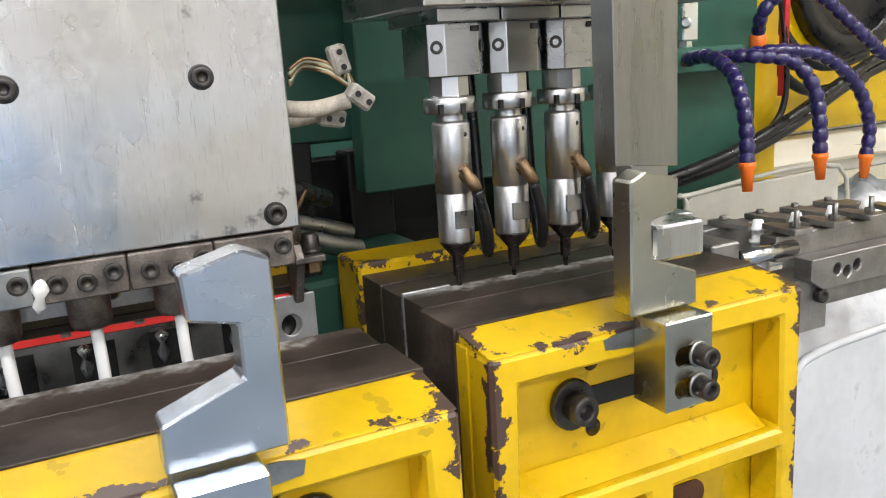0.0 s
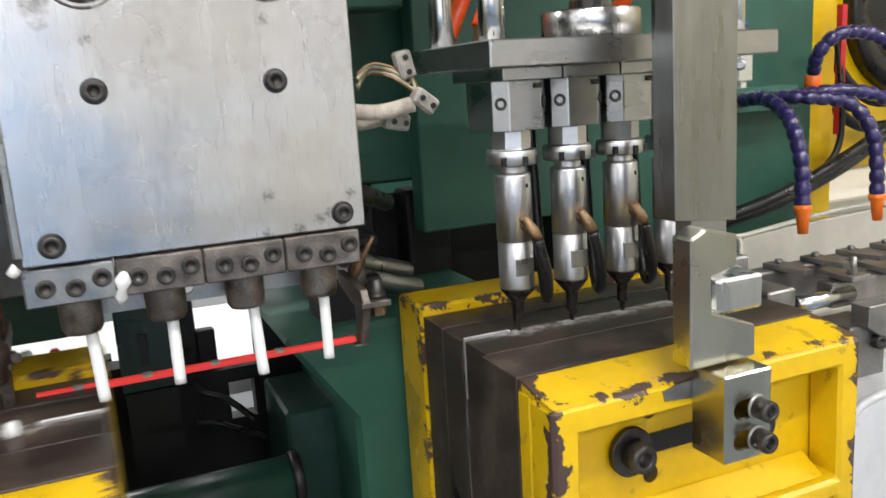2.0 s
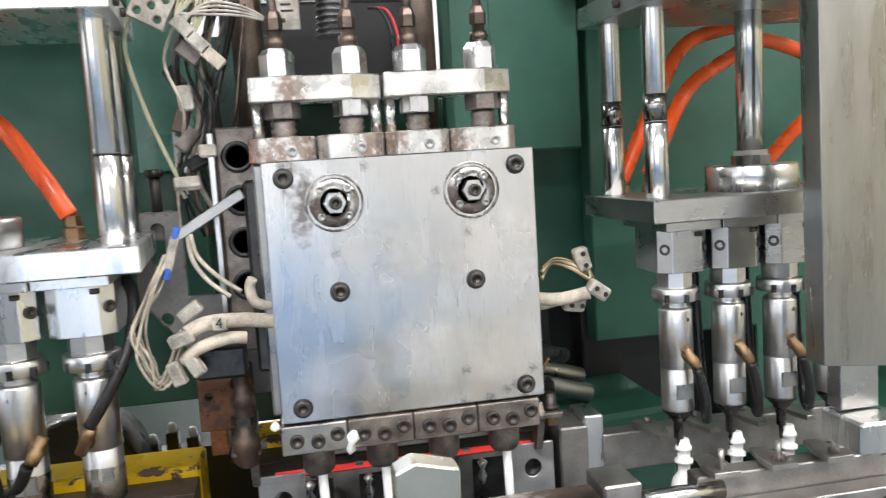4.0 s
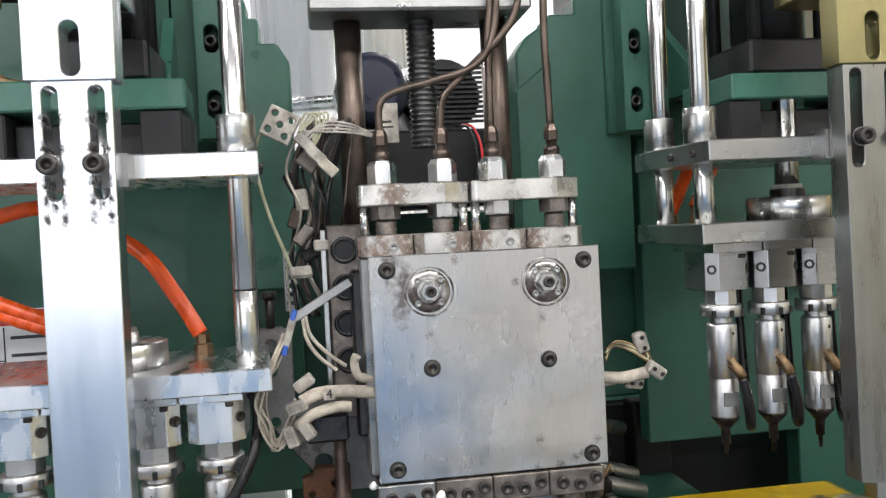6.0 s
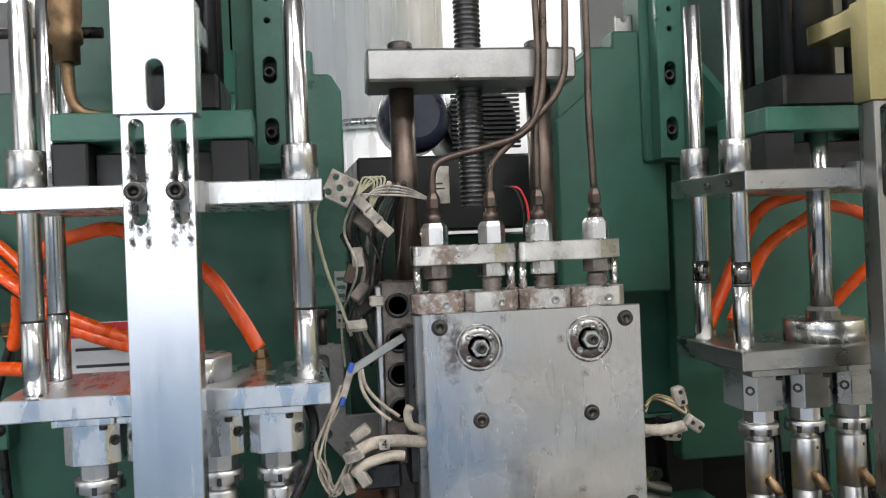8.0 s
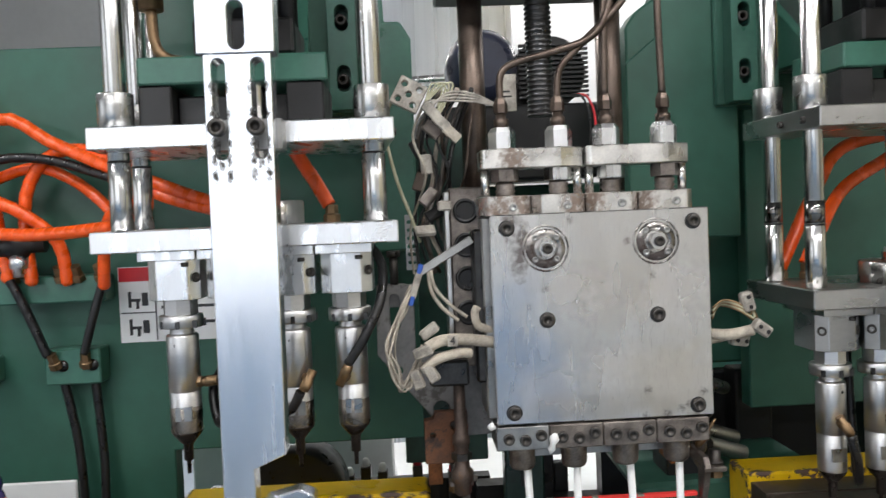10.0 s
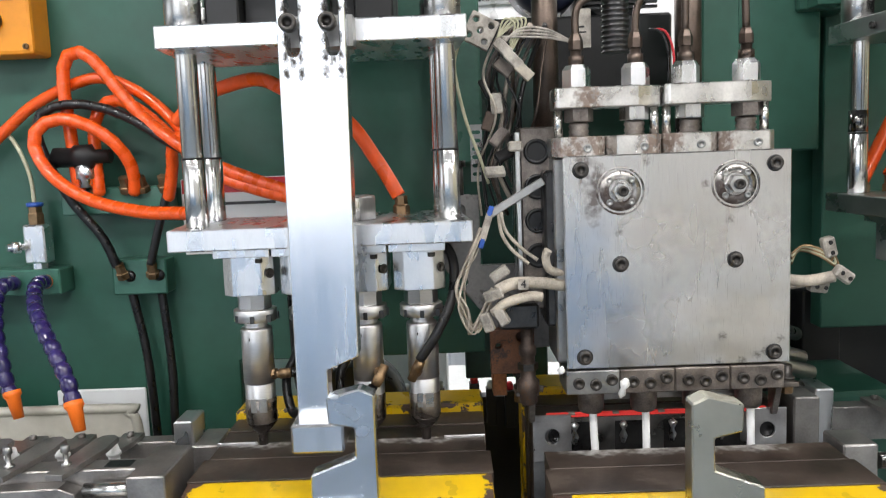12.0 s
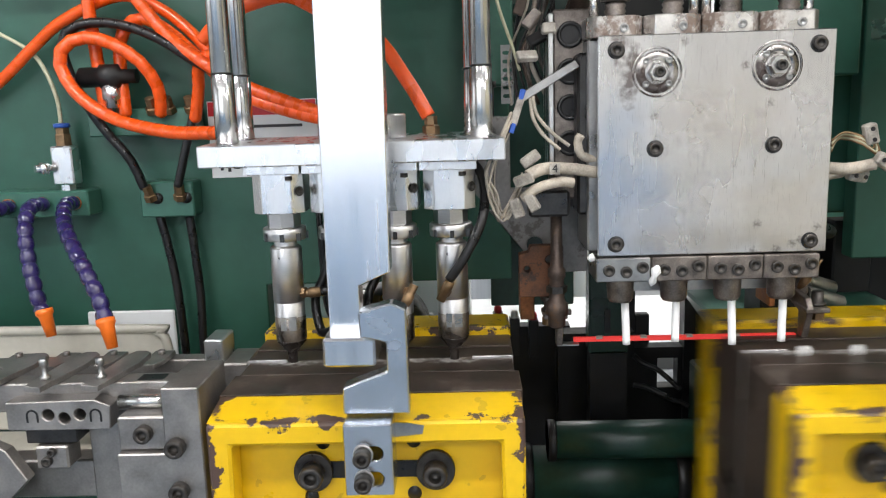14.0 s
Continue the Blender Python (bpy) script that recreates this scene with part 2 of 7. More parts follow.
def spotted(m, spots, radius, color, stretch=(1, 1, 1), strength=1.0, scale=90, rough=None, cut=0.5):
    """Lays blotches (powder, burnt drips) of a colour round given places of a thing onto its surface."""
    nt = m.node_tree
    n, l = nt.nodes, nt.links
    p = n["Principled BSDF"]
    co = n.new("ShaderNodeTexCoord")
    mp = n.new("ShaderNodeMapping")
    mp.inputs["Scale"].default_value = stretch
    l.new(co.outputs["Object"], mp.inputs[0])
    ns = n.new("ShaderNodeTexNoise")
    ns.inputs["Scale"].default_value, ns.inputs["Detail"].default_value = scale, 7
    l.new(co.outputs["Object"], ns.inputs[0])
    total = None
    for s in spots:
        d = n.new("ShaderNodeVectorMath")
        d.operation = "DISTANCE"
        l.new(mp.outputs[0], d.inputs[0])
        d.inputs[1].default_value = [a * b for a, b in zip(s, stretch)]
        r = n.new("ShaderNodeMapRange")
        r.inputs[1].default_value, r.inputs[2].default_value = radius, 0
        r.inputs[3].default_value, r.inputs[4].default_value = 0, 1
        l.new(d.outputs["Value"], r.inputs[0])
        if total is None:
            total = r.outputs[0]
        else:
            a = n.new("ShaderNodeMath")
            a.operation = "MAXIMUM"
            l.new(total, a.inputs[0])
            l.new(r.outputs[0], a.inputs[1])
            total = a.outputs[0]
    mul = n.new("ShaderNodeMath")
    mul.operation = "MULTIPLY"
    l.new(total, mul.inputs[0])
    l.new(ns.outputs[0], mul.inputs[1])
    rg = n.new("ShaderNodeMapRange")
    rg.inputs[1].default_value, rg.inputs[2].default_value = cut * 0.5, cut
    rg.inputs[3].default_value, rg.inputs[4].default_value = 0, strength
    l.new(mul.outputs[0], rg.inputs[0])
    mx = n.new("ShaderNodeMix")
    mx.data_type = "RGBA"
    l.new(rg.outputs[0], mx.inputs["Factor"])
    l.new(p.inputs["Base Color"].links[0].from_socket, mx.inputs[6])
    mx.inputs[7].default_value = (*color, 1)
    l.new(mx.outputs[2], p.inputs["Base Color"])
    me = n.new("ShaderNodeMath")
    me.operation = "MULTIPLY_ADD"
    l.new(rg.outputs[0], me.inputs[0])
    me.inputs[1].default_value = -p.inputs["Metallic"].default_value
    me.inputs[2].default_value = p.inputs["Metallic"].default_value
    l.new(me.outputs[0], p.inputs["Metallic"])
    return m


def tinted(m, clouds):
    """Heat tints and painted reflections on bright steel: soft-edged clouds of (middle, half size, colour), broken up
    by noise.
    """
    nt = m.node_tree
    n, l = nt.nodes, nt.links
    p = n["Principled BSDF"]
    co = n.new("ShaderNodeTexCoord")
    ns = n.new("ShaderNodeTexNoise")
    ns.inputs["Scale"].default_value, ns.inputs["Detail"].default_value = 26, 6
    l.new(co.outputs["Object"], ns.inputs[0])
    for middle, half, color in clouds:
        mp = n.new("ShaderNodeMapping")
        mp.vector_type = "TEXTURE"
        mp.inputs["Location"].default_value, mp.inputs["Scale"].default_value = middle, half
        l.new(co.outputs["Object"], mp.inputs[0])
        d = n.new("ShaderNodeVectorMath")
        d.operation = "LENGTH"
        l.new(mp.outputs[0], d.inputs[0])
        sub = n.new("ShaderNodeMath")
        sub.operation = "MULTIPLY_ADD"
        sub.inputs[1].default_value = 1.6
        l.new(ns.outputs[0], sub.inputs[0])
        neg = n.new("ShaderNodeMath")
        neg.operation = "MULTIPLY"
        neg.inputs[1].default_value = -1.0
        l.new(d.outputs["Value"], neg.inputs[0])
        l.new(neg.outputs[0], sub.inputs[2])
        r = n.new("ShaderNodeMapRange")
        r.interpolation_type = "SMOOTHSTEP"
        r.inputs[1].default_value, r.inputs[2].default_value = -0.35, 0.65
        r.inputs[3].default_value, r.inputs[4].default_value = 0.0, 0.50
        l.new(sub.outputs[0], r.inputs[0])
        mx = n.new("ShaderNodeMix")
        mx.data_type = "RGBA"
        l.new(r.outputs[0], mx.inputs["Factor"])
        l.new(p.inputs["Base Color"].links[0].from_socket, mx.inputs[6])
        mx.inputs[7].default_value = (*color, 1)
        l.new(mx.outputs[2], p.inputs["Base Color"])
    return m


# ---- building helpers ----
ORIGIN = {}


class Seat:
    """Where a subassembly sits: its own measures (x, z) stretched and moved, and x, z shifted with the depth y."""

    def __init__(self, sx=1.0, xy=0.0, x0=0.0, sz=1.0, zy=0.0, z0=0.0, sy=1.0, y0=0.0):
        self.v = (sx, xy, x0, sz, zy, z0, sy, y0)

    def __call__(self, p, y=None):
        sx, xy, x0, sz, zy, z0, sy, y0 = self.v
        d = p[1] if y is None else y
        return Vector((sx * p[0] + xy * d + x0, sy * p[1] + y0, sz * p[2] + zy * d + z0))

    def place(self, bm):
        """Moves a whole piece by the depth of its middle, so that square pieces stay square; long ones bend along."""
        ys = [v.co.y for v in bm.verts]
        mid = None if max(ys) - min(ys) > 0.11 else (max(ys) + min(ys)) / 2
        for v in bm.verts:
            v.co = self(v.co, mid)


PLAIN = Seat()
SEATS = {
    "plain": PLAIN,
    "panel": Seat(1.104, -0.069, 0.039, 1.068, 0.015, -0.0105),
    "station-1": Seat(1.052, -0.080, 0.0127, 1.043, 0.008, -0.0054),
    "station1": Seat(0.960, -0.042, 0.005, 0.996, 0.008, 0.0015),
    "pins-1": Seat(1.052, -0.080, 0.0127, 1.043, 0.008, -0.0054),
    "pins1": Seat(0.972, -0.030, 0.0040, 0.998, 0.0, 0.0010),
    "mould": Seat(1.0, 0, 0, 1.07, 0, 0.0088, 1.11, 0.0),
    "back": Seat(1.0, 0, 0, 1.07, 0, 0.0088, 1.0, 0.0),
    "bar-1": Seat(1.0, 0, 0.0085, y0=-0.010),
    "bar1": Seat(1.0, 0, -0.006, y0=-0.010),
    "grip-1": Seat(1.08, -0.075, 0.034, 1.055, 0.012, -0.006),
    "grip1": Seat(0.9775, -0.015, 0.013, 0.997, 0, 0.003),
    "head": Seat(1.0, -0.075, 0, 1.0, 0.0065, 0),
    "behind": Seat(1.011, -0.079, 0, 1.02, 0.009, -0.004),
    "end": Seat(0.9775, -0.015, 0.005, 0.997, 0, 0.005),
}
SEAT = [PLAIN]


def seat(name):
    SEAT[0] = SEATS[name]


class Shape:
    """A bmesh filled in the machine's own measures (x across, y ahead, z up from the die head's middle)."""

    def __init__(self):
        self.bm = bmesh.new()

    def box(self, x0, x1, y0, y1, z0, z1, bevel=0.0, seg=1):
        r = bmesh.ops.create_cube(self.bm, size=1.0)
        for v in r["verts"]:
            v.co = Vector(((x0 + x1) / 2 + v.co.x * (x1 - x0), (y0 + y1) / 2 + v.co.y * (y1 - y0), (z0 + z1) / 2 + v.co.z * (z1 - z0)))
        if bevel:
            es = list({e for v in r["verts"] for e in v.link_edges})
            bmesh.ops.bevel(self.bm, geom=es, offset=bevel, segments=seg, affect="EDGES", profile=0.5)
        return self

    def lathe(self, base, axis, profile, seg=20, flat=0):
        """Turns a profile of (radius, height) about an axis through base; flat > 0 gives that many sides."""
        axis = Vector(axis).normalized()
        q = axis.to_track_quat("Z", "Y")
        n = flat or seg
        rings = []
        for r, h in profile:
            if r < 1e-6:
                rings.append([self.bm.verts.new(Vector(base) + q @ Vector((0, 0, h)))])
            else:
                rings.append([self.bm.verts.new(Vector(base) + q @ Vector((r * math.cos(2 * math.pi * i / n), r * math.sin(2 * math.pi * i / n), h))) for i in range(n)])
        for a, b in zip(rings, rings[1:]):
            for i in range(n):
                j = (i + 1) % n
                vs = [a[i % len(a)], a[j % len(a)], b[j % len(b)], b[i % len(b)]]
                vs = [v for k, v in enumerate(vs) if v not in vs[:k]]
                if len(vs) > 2:
                    f = self.bm.faces.new(vs)
                    f.smooth = not flat
        for ring, rev in ((rings[0], True), (rings[-1], False)):
            if len(ring) > 2:
                self.bm.faces.new(list(reversed(ring)) if rev else ring)
        return self

    def cyl(self, a, b, r, seg=18, bevel=0.0):
        d = Vector(b) - Vector(a)
        h = d.length
        c = min(bevel, r * 0.5)
        prof = [(r - c, 0), (r, c), (r, h - c), (r - c, h)] if c else [(r, 0), (r, h)]
        return self.lathe(a, d, prof, seg)

    def tube(self, points, r, seg=10, steps=6, wave=0.0, pitch=0.01):
        """A round hose through the points; wave gives it beads of that height."""
        pts = [Vector(p) for p in points]
        line = []
        for i in range(len(pts) - 1):
            p0, p1, p2, p3 = pts[max(i - 1, 0)], pts[i], pts[i + 1], pts[min(i + 2, len(pts) - 1)]
            for k in range(steps):
                t = k / steps
                line.append(0.5 * (2 * p1 + (p2 - p0) * t + (2 * p0 - 5 * p1 + 4 * p2 - p3) * t * t + (3 * p1 - p0 - 3 * p2 + p3) * t ** 3))
        line.append(pts[-1])
        up = Vector((0.31, 0.2, 0.93))
        rings, run = [], 0.0
        for i, c in enumerate(line):
            d = (line[min(i + 1, len(line) - 1)] - line[max(i - 1, 0)]).normalized()
            u = (up - d * up.dot(d))
            u = u.normalized() if u.length > 1e-4 else d.orthogonal().normalized()
            up = u
            w = d.cross(u)
            if i:
                run += (c - line[i - 1]).length
            rr = r + (wave * (2.0 * math.sqrt(abs(math.sin(math.pi * run / pitch))) - 1.3) if wave else 0)
            rings.append([self.bm.verts.new(c + (u * math.cos(2 * math.pi * k / seg) + w * math.sin(2 * math.pi * k / seg)) * rr) for k in range(seg)])
        for a, b in zip(rings, rings[1:]):
            for k in range(seg):
                self.bm.faces.new((a[k], a[(k + 1) % seg], b[(k + 1) % seg], b[k])).smooth = True
        self.bm.faces.new(list(reversed(rings[0])))
        self.bm.faces.new(rings[-1])
        return self

    def prism(self, outline, y0, y1, holes=(), bevel=0.0, plane="xz"):
        """A plate of an outline of (x, z), cut through by holes, from y0 to y1."""
        bm = bmesh.new()
        put = (lambda a, b: (a, y0, b)) if plane == "xz" else ((lambda a, b: (a, b, y0)) if plane == "xy" else (lambda a, b: (y0, a, b)))
        way = {"xz": Vector((0, y1 - y0, 0)), "xy": Vector((0, 0, y1 - y0)), "yz": Vector((y1 - y0, 0, 0))}[plane]
        edges = []
        for loop in (outline, *holes):
            vs = [bm.verts.new(put(a, b)) for a, b in loop]
            edges += [bm.edges.new((vs[i], vs[(i + 1) % len(vs)])) for i in range(len(vs))]
        bmesh.ops.triangle_fill(bm, edges=edges, use_beauty=True)
        r = bmesh.ops.extrude_face_region(bm, geom=list(bm.faces))
        moved = [v for v in r["geom"] if isinstance(v, bmesh.types.BMVert)]
        bmesh.ops.translate(bm, verts=moved, vec=way)
        bmesh.ops.recalc_face_normals(bm, faces=list(bm.faces))
        if bevel:
            es = [e for e in bm.edges if len(e.link_faces) == 2 and e.calc_face_angle(0) > 0.6]
            bmesh.ops.bevel(bm, geom=es, offset=bevel, segments=1, affect="EDGES")
        me = bpy.data.meshes.new("tmp")
        bm.to_mesh(me)
        bm.free()
        self.bm.from_mesh(me)
        bpy.data.meshes.remove(me)
        return self


def arc(cx, cz, r, a0, a1, n=10):
    return [(cx + r * math.cos(radians(a0 + (a1 - a0) * i / n)), cz + r * math.sin(radians(a0 + (a1 - a0) * i / n))) for i in range(n + 1)]


def slot(cx, z0, z1, r, n=8):
    return arc(cx, z1 - r, r, 0, 180, n) + arc(cx, z0 + r, r, 180, 360, n)


def hslot(x0, x1, cz, r, n=8):
    return arc(x1 - r, cz, r, -90, 90, n) + arc(x0 + r, cz, r, 90, 270, n)


def circle(cx, cz, r, n=18):
    return arc(cx, cz, r, 0, 360 - 360 / n, n - 1)


def thing(name, at, label, category, group="", kind=""):
    ob = new(name)
    ob.empty_display_size = 0.02
    at = SEAT[0](at)
    ob.location = (at[0], at[1], at[2] + Z0)
    ORIGIN[ob.name] = Vector(at)
    return tagged(ob, label, category, group, kind)


def part(name, shape, material, parent, label=""):
    o = ORIGIN[parent.name]
    SEAT[0].place(shape.bm)
    bmesh.ops.translate(shape.bm, verts=list(shape.bm.verts), vec=-o)
    bmesh.ops.recalc_face_normals(shape.bm, faces=list(shape.bm.faces))
    me = bpy.data.meshes.new(name)
    shape.bm.to_mesh(me)
    shape.bm.free()
    me.materials.append(material)
    ob = new(name, me)
    ob.parent = parent
    ORIGIN[ob.name] = o
    if label:
        ob["label"] = label
    return ob


def single(name, shape, material, at, label, category, group="", kind=""):
    """A thing of one mesh."""
    SEAT[0].place(shape.bm)
    at = SEAT[0](at)
    bmesh.ops.translate(shape.bm, verts=list(shape.bm.verts), vec=-Vector(at))
    bmesh.ops.recalc_face_normals(shape.bm, faces=list(shape.bm.faces))
    me = bpy.data.meshes.new(name)
    shape.bm.to_mesh(me)
    shape.bm.free()
    me.materials.append(material)
    ob = new(name, me)
    ob.location = (at[0], at[1], at[2] + Z0)
    ORIGIN[ob.name] = Vector(at)
    return tagged(ob, label, category, group, kind)


SCREWS = {}


def screw(parent, x, y, z, r, axis=(0, -1, 0), name="screw", material=None, length=None):
    """A socket cap screw whose head's seat lies at the place given."""
    material = material or BLACKOX
    key = (round(r, 5), material.name, length)
    if key not in SCREWS:
        h = length or r * 1.1
        s = Shape().lathe((0, 0, 0), (0, 0, 1), [(r, 0), (r, h * 0.88), (r * 0.9, h), (r * 0.56, h), (r * 0.5, h * 0.9), (r * 0.5, h * 0.45), (0, h * 0.4)], 18)
        me = bpy.data.meshes.new("screw")
        bmesh.ops.recalc_face_normals(s.bm, faces=list(s.bm.faces))
        s.bm.to_mesh(me)
        s.bm.free()
        me.materials.append(material)
        SCREWS[key] = me
    ob = new(name, SCREWS[key])
    ob.parent = parent
    ob.matrix_local = Matrix.Translation(SEAT[0]((x, y, z)) - ORIGIN[parent.name]) @ Vector(axis).to_track_quat("Z", "Y").to_matrix().to_4x4()
    return ob


def washer(parent, x, y, z, r, axis=(0, -1, 0), t=0.004, material=None):
    a = Vector(axis)
    return part("washer", Shape().cyl((x, y, z), Vector((x, y, z)) + a * t, r, 22, 0.0008), material or BLACKOX, parent)

# ---- the hall round the machine ----
def hall():
    def slab(name, box, material, label, category):
        single(name, Shape().box(*box), material, ((box[0] + box[1]) / 2, (box[2] + box[3]) / 2, box[4]), label, category, kind="structure")
    f = -Z0
    slab("floor", (-6, 6, -5, 7, f - 0.1, f), CONCRETE, "grey painted concrete workshop floor under the machine", "floor")
    slab("ceiling", (-6, 6, -5, 7, f + 4.2, f + 4.3), CEIL, "pale sheet ceiling of the workshop with lamp rows", "ceiling")
    slab("wall_north", (-6, 6, 7, 7.2, f, f + 4.2), WALLPAINT, "white painted workshop wall behind the machine", "wall")
    b = Shape()
    b.prism([(-5, f), (7, f), (7, f + 4.2), (-5, f + 4.2)], -6.2, -6, plane="yz", holes=[[(-4.2, f + 1.0), (-4.2, f + 3.6), (-0.4, f + 3.6), (-0.4, f + 1.0)]])
    single("wall_west", b, WALLPAINT, (-6.1, 1, f), "white painted workshop side wall with a window band", "wall", kind="structure")
    w = thing("window_2", (-6.2, -2.3, f + 1.0), "band of bright side windows of the workshop", "window", kind="structure")
    for i in range(2):
        y = -4.2 + 1.9 * i
        part("pane", Shape().box(-6.16, -6.15, y + 0.03, y + 1.87, f + 1.03, f + 3.57), DAYLIGHT, w)
        part("window_frame", Shape().box(-6.2, -6.08, y - 0.03, y + 0.03, f + 1.0, f + 3.6), PANELWHITE, w)
    # unseen wall, coloured to throw olive reflections on the right station
    slab("wall_east", (4, 4.2, -5, 7, f, f + 4.2), EASTPAINT, "unseen workshop side wall, yellowish to warm the steel's reflections", "wall")
    b = Shape()
    b.prism([(-6, f), (6, f), (6, f + 4.2), (-6, f + 4.2)], -5.2, -5, holes=[[(-4.5, f + 1.0), (-4.5, f + 3.9), (-0.5, f + 3.9), (-0.5, f + 1.0)]])
    single("wall_south", b, WALLPAINT, (0, -5.1, f), "white workshop wall with a high window band", "wall", kind="structure")
    w = thing("window_1", (0, -5.2, f + 1.0), "tall band of bright workshop windows", "window", kind="structure")
    for i in range(2):
        x = -4.5 + 2 * i
        part("pane", Shape().box(x + 0.03, x + 1.97, -5.16, -5.15, f + 1.03, f + 3.87), DAYLIGHT, w)
        part("window_frame", Shape().box(x - 0.03, x + 0.03, -5.2, -5.08, f + 1.0, f + 3.9), PANELWHITE, w)
    # unseen band added for the blue reflections on plate and hooks
    slab("blue_reflector", (-5.9, 0.8, -4.999, -4.97, f, f + 0.99), REFLECTBLUE, "unseen light blue wall band added for blue reflections in the steel", "wall")
    lamp = thing("ceiling_light", (0, 0, f + 3.1), "long white twin-tube workshop lamp hanging over the machine", "ceiling light", "rows of workshop lamps")
    part("housing", Shape().box(-0.75, 0.75, -0.09, 0.09, f + 3.13, f + 3.18, 0.01), PANELWHITE, lamp)
    part("hanger", Shape().box(-0.5, -0.49, -0.005, 0.005, f + 3.18, f + 4.2), DARKSTEEL, lamp)
    part("hanger", Shape().box(0.49, 0.5, -0.005, 0.005, f + 3.18, f + 4.2), DARKSTEEL, lamp)
    for y in (-0.04, 0.04):
        part("tube", Shape().cyl((-0.7, y, f + 3.11), (0.7, y, f + 3.11), 0.016, 12), TUBE_LIGHT, lamp)
    # the row at y = -3.4 is unseen front light added for the die head
    places = [(-1.7, -1.3), (0.35, -1.3), (2.4, -1.3), (-1.7, 1.6), (0.35, 1.6), (2.4, 1.6), (0.35, 4.2), (-1.7, 4.2), (-1.7, -3.4), (0.6, -3.4), (2.9, -3.4)]
    lamp.location = (*places[0], f + 3.1 + Z0)
    for p in places[1:]:
        copy_thing(lamp, Matrix.Translation((*p, f + 3.1 + Z0)))
    for k, (x, y) in enumerate(places):
        li = bpy.data.lights.new("lamp_light", "AREA")
        # rear rows run stronger to whiten what lies behind
        li.shape, li.size, li.size_y, li.energy, li.color = "RECTANGLE", 1.4, 0.18, 33.5 * (1.0 if y < 1 else 1.3 if y < 3 else 3.0), (1.0, 0.955, 0.945)
        ob = new("lamp_light", li)
        ob.location = (x, y, f + 3.08 + Z0)


hall()


# ---- the machine's frame ----
def frame_panels():
    left = [(-1.35, -1.30), (-0.575, -1.30), (-0.575, -0.183), (-0.205, -0.183), (-0.205, 0.385), (-0.262, 0.40), (-0.262, 0.62), (-0.36, 0.62), (-0.36, 0.415), (-1.35, 0.415)]
    right = [(0.295, -0.165), (0.535, -0.165), (0.535, -1.30), (0.94, -1.30), (0.94, 0.41), (0.36, 0.41), (0.36, 0.62), (0.262, 0.62), (0.262, 0.40), (0.295, 0.385)]
    o = thing("blow_moulding_machine", (0, 0.4, -Z0), "green painted steel body of the blow moulding machine", "machine")
    part("side_panel", Shape().prism(left, 0.30, 0.335, bevel=0.002), GREEN, o, "green painted side panel with a stepped shoulder")
    part("side_panel", Shape().prism(right, 0.30, 0.335, bevel=0.002), GREEN, o, "green painted side panel with a stepped shoulder")
    part("inner_casting", Shape().prism([(0.118, -0.105), (0.36, -0.105), (0.36, 0.36), (0.118, 0.36)], 0.36, 0.40, bevel=0.004), GREEN, o, "green painted inner casting beside the die head")
    part("rear_beam", Shape().box(-0.5, 0.62, 0.62, 0.66, -0.12, 0.20, 0.004), GREEN, o)
    for x in (-0.50, 0.58):
        part("side_tie", Shape().box(x, x + 0.04, 0.3355, 0.6195, -0.12, 0.20, 0.003), GREEN, o)
    for x in (-0.90, 0.86):
        part("frame_foot", Shape().box(x - 0.06, x + 0.06, 0.29, 0.36, -Z0, -1.2995), BLACKPAINT, o)
    # low bed parts take the shaded green: dark under the head put into colour
    o = thing("frame_casting", (0.2, 0.3, -1.3), "green cast machine bed block with a sloped corner, lower web in shaded green", "machine bed")
    part("block", Shape().prism([(0.165, -1.30), (0.36, -1.30), (0.36, -0.232), (0.086, -0.240), (0.092, -0.250), (0.158, -0.345)], 0.20, 0.46, bevel=0.006), GREEN, o)
    part("lower_web", Shape().box(0.10, 0.1645, 0.30, 0.44, -1.30, -0.36, 0.004), GREENSHADED, o)
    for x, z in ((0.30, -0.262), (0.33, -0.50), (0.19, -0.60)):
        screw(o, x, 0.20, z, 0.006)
    o = thing("cross_tube", (0, 0.24, -0.445), "green tube across the machine bed, its shade put into the colour", "tube")
    part("tube", Shape().cyl((-0.16, 0.24, -0.415), (0.098, 0.24, -0.415), 0.028, 24), GREENSHADED, o)
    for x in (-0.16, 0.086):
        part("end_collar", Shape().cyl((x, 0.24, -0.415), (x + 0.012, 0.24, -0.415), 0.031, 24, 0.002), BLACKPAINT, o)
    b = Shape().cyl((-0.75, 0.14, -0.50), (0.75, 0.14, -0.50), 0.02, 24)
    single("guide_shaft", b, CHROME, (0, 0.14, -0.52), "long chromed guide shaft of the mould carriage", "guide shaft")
    o = thing("carriage_cylinder", (0, 0.30, -0.55), "green hydraulic cylinder low in the machine bed, its shade put into the colour", "cylinder")
    part("barrel", Shape().cyl((-0.2, 0.30, -0.50), (0.06, 0.30, -0.50), 0.047, 24), GREENSHADED, o)
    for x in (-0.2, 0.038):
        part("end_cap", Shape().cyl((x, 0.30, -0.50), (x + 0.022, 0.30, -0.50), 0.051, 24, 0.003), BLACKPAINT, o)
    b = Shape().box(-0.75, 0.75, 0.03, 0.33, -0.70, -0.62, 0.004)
    single("machine_bed", b, BLACKPAINT, (0, 0.2, -0.7), "black machine bed between the mould stations", "machine bed")
    # dark inside of the machine: sheets added to put its shade into black and green
    o = thing("shade_sheets", (0, 0.55, -1.3), "added dark sheets standing in for the shade inside the machine", "guard")
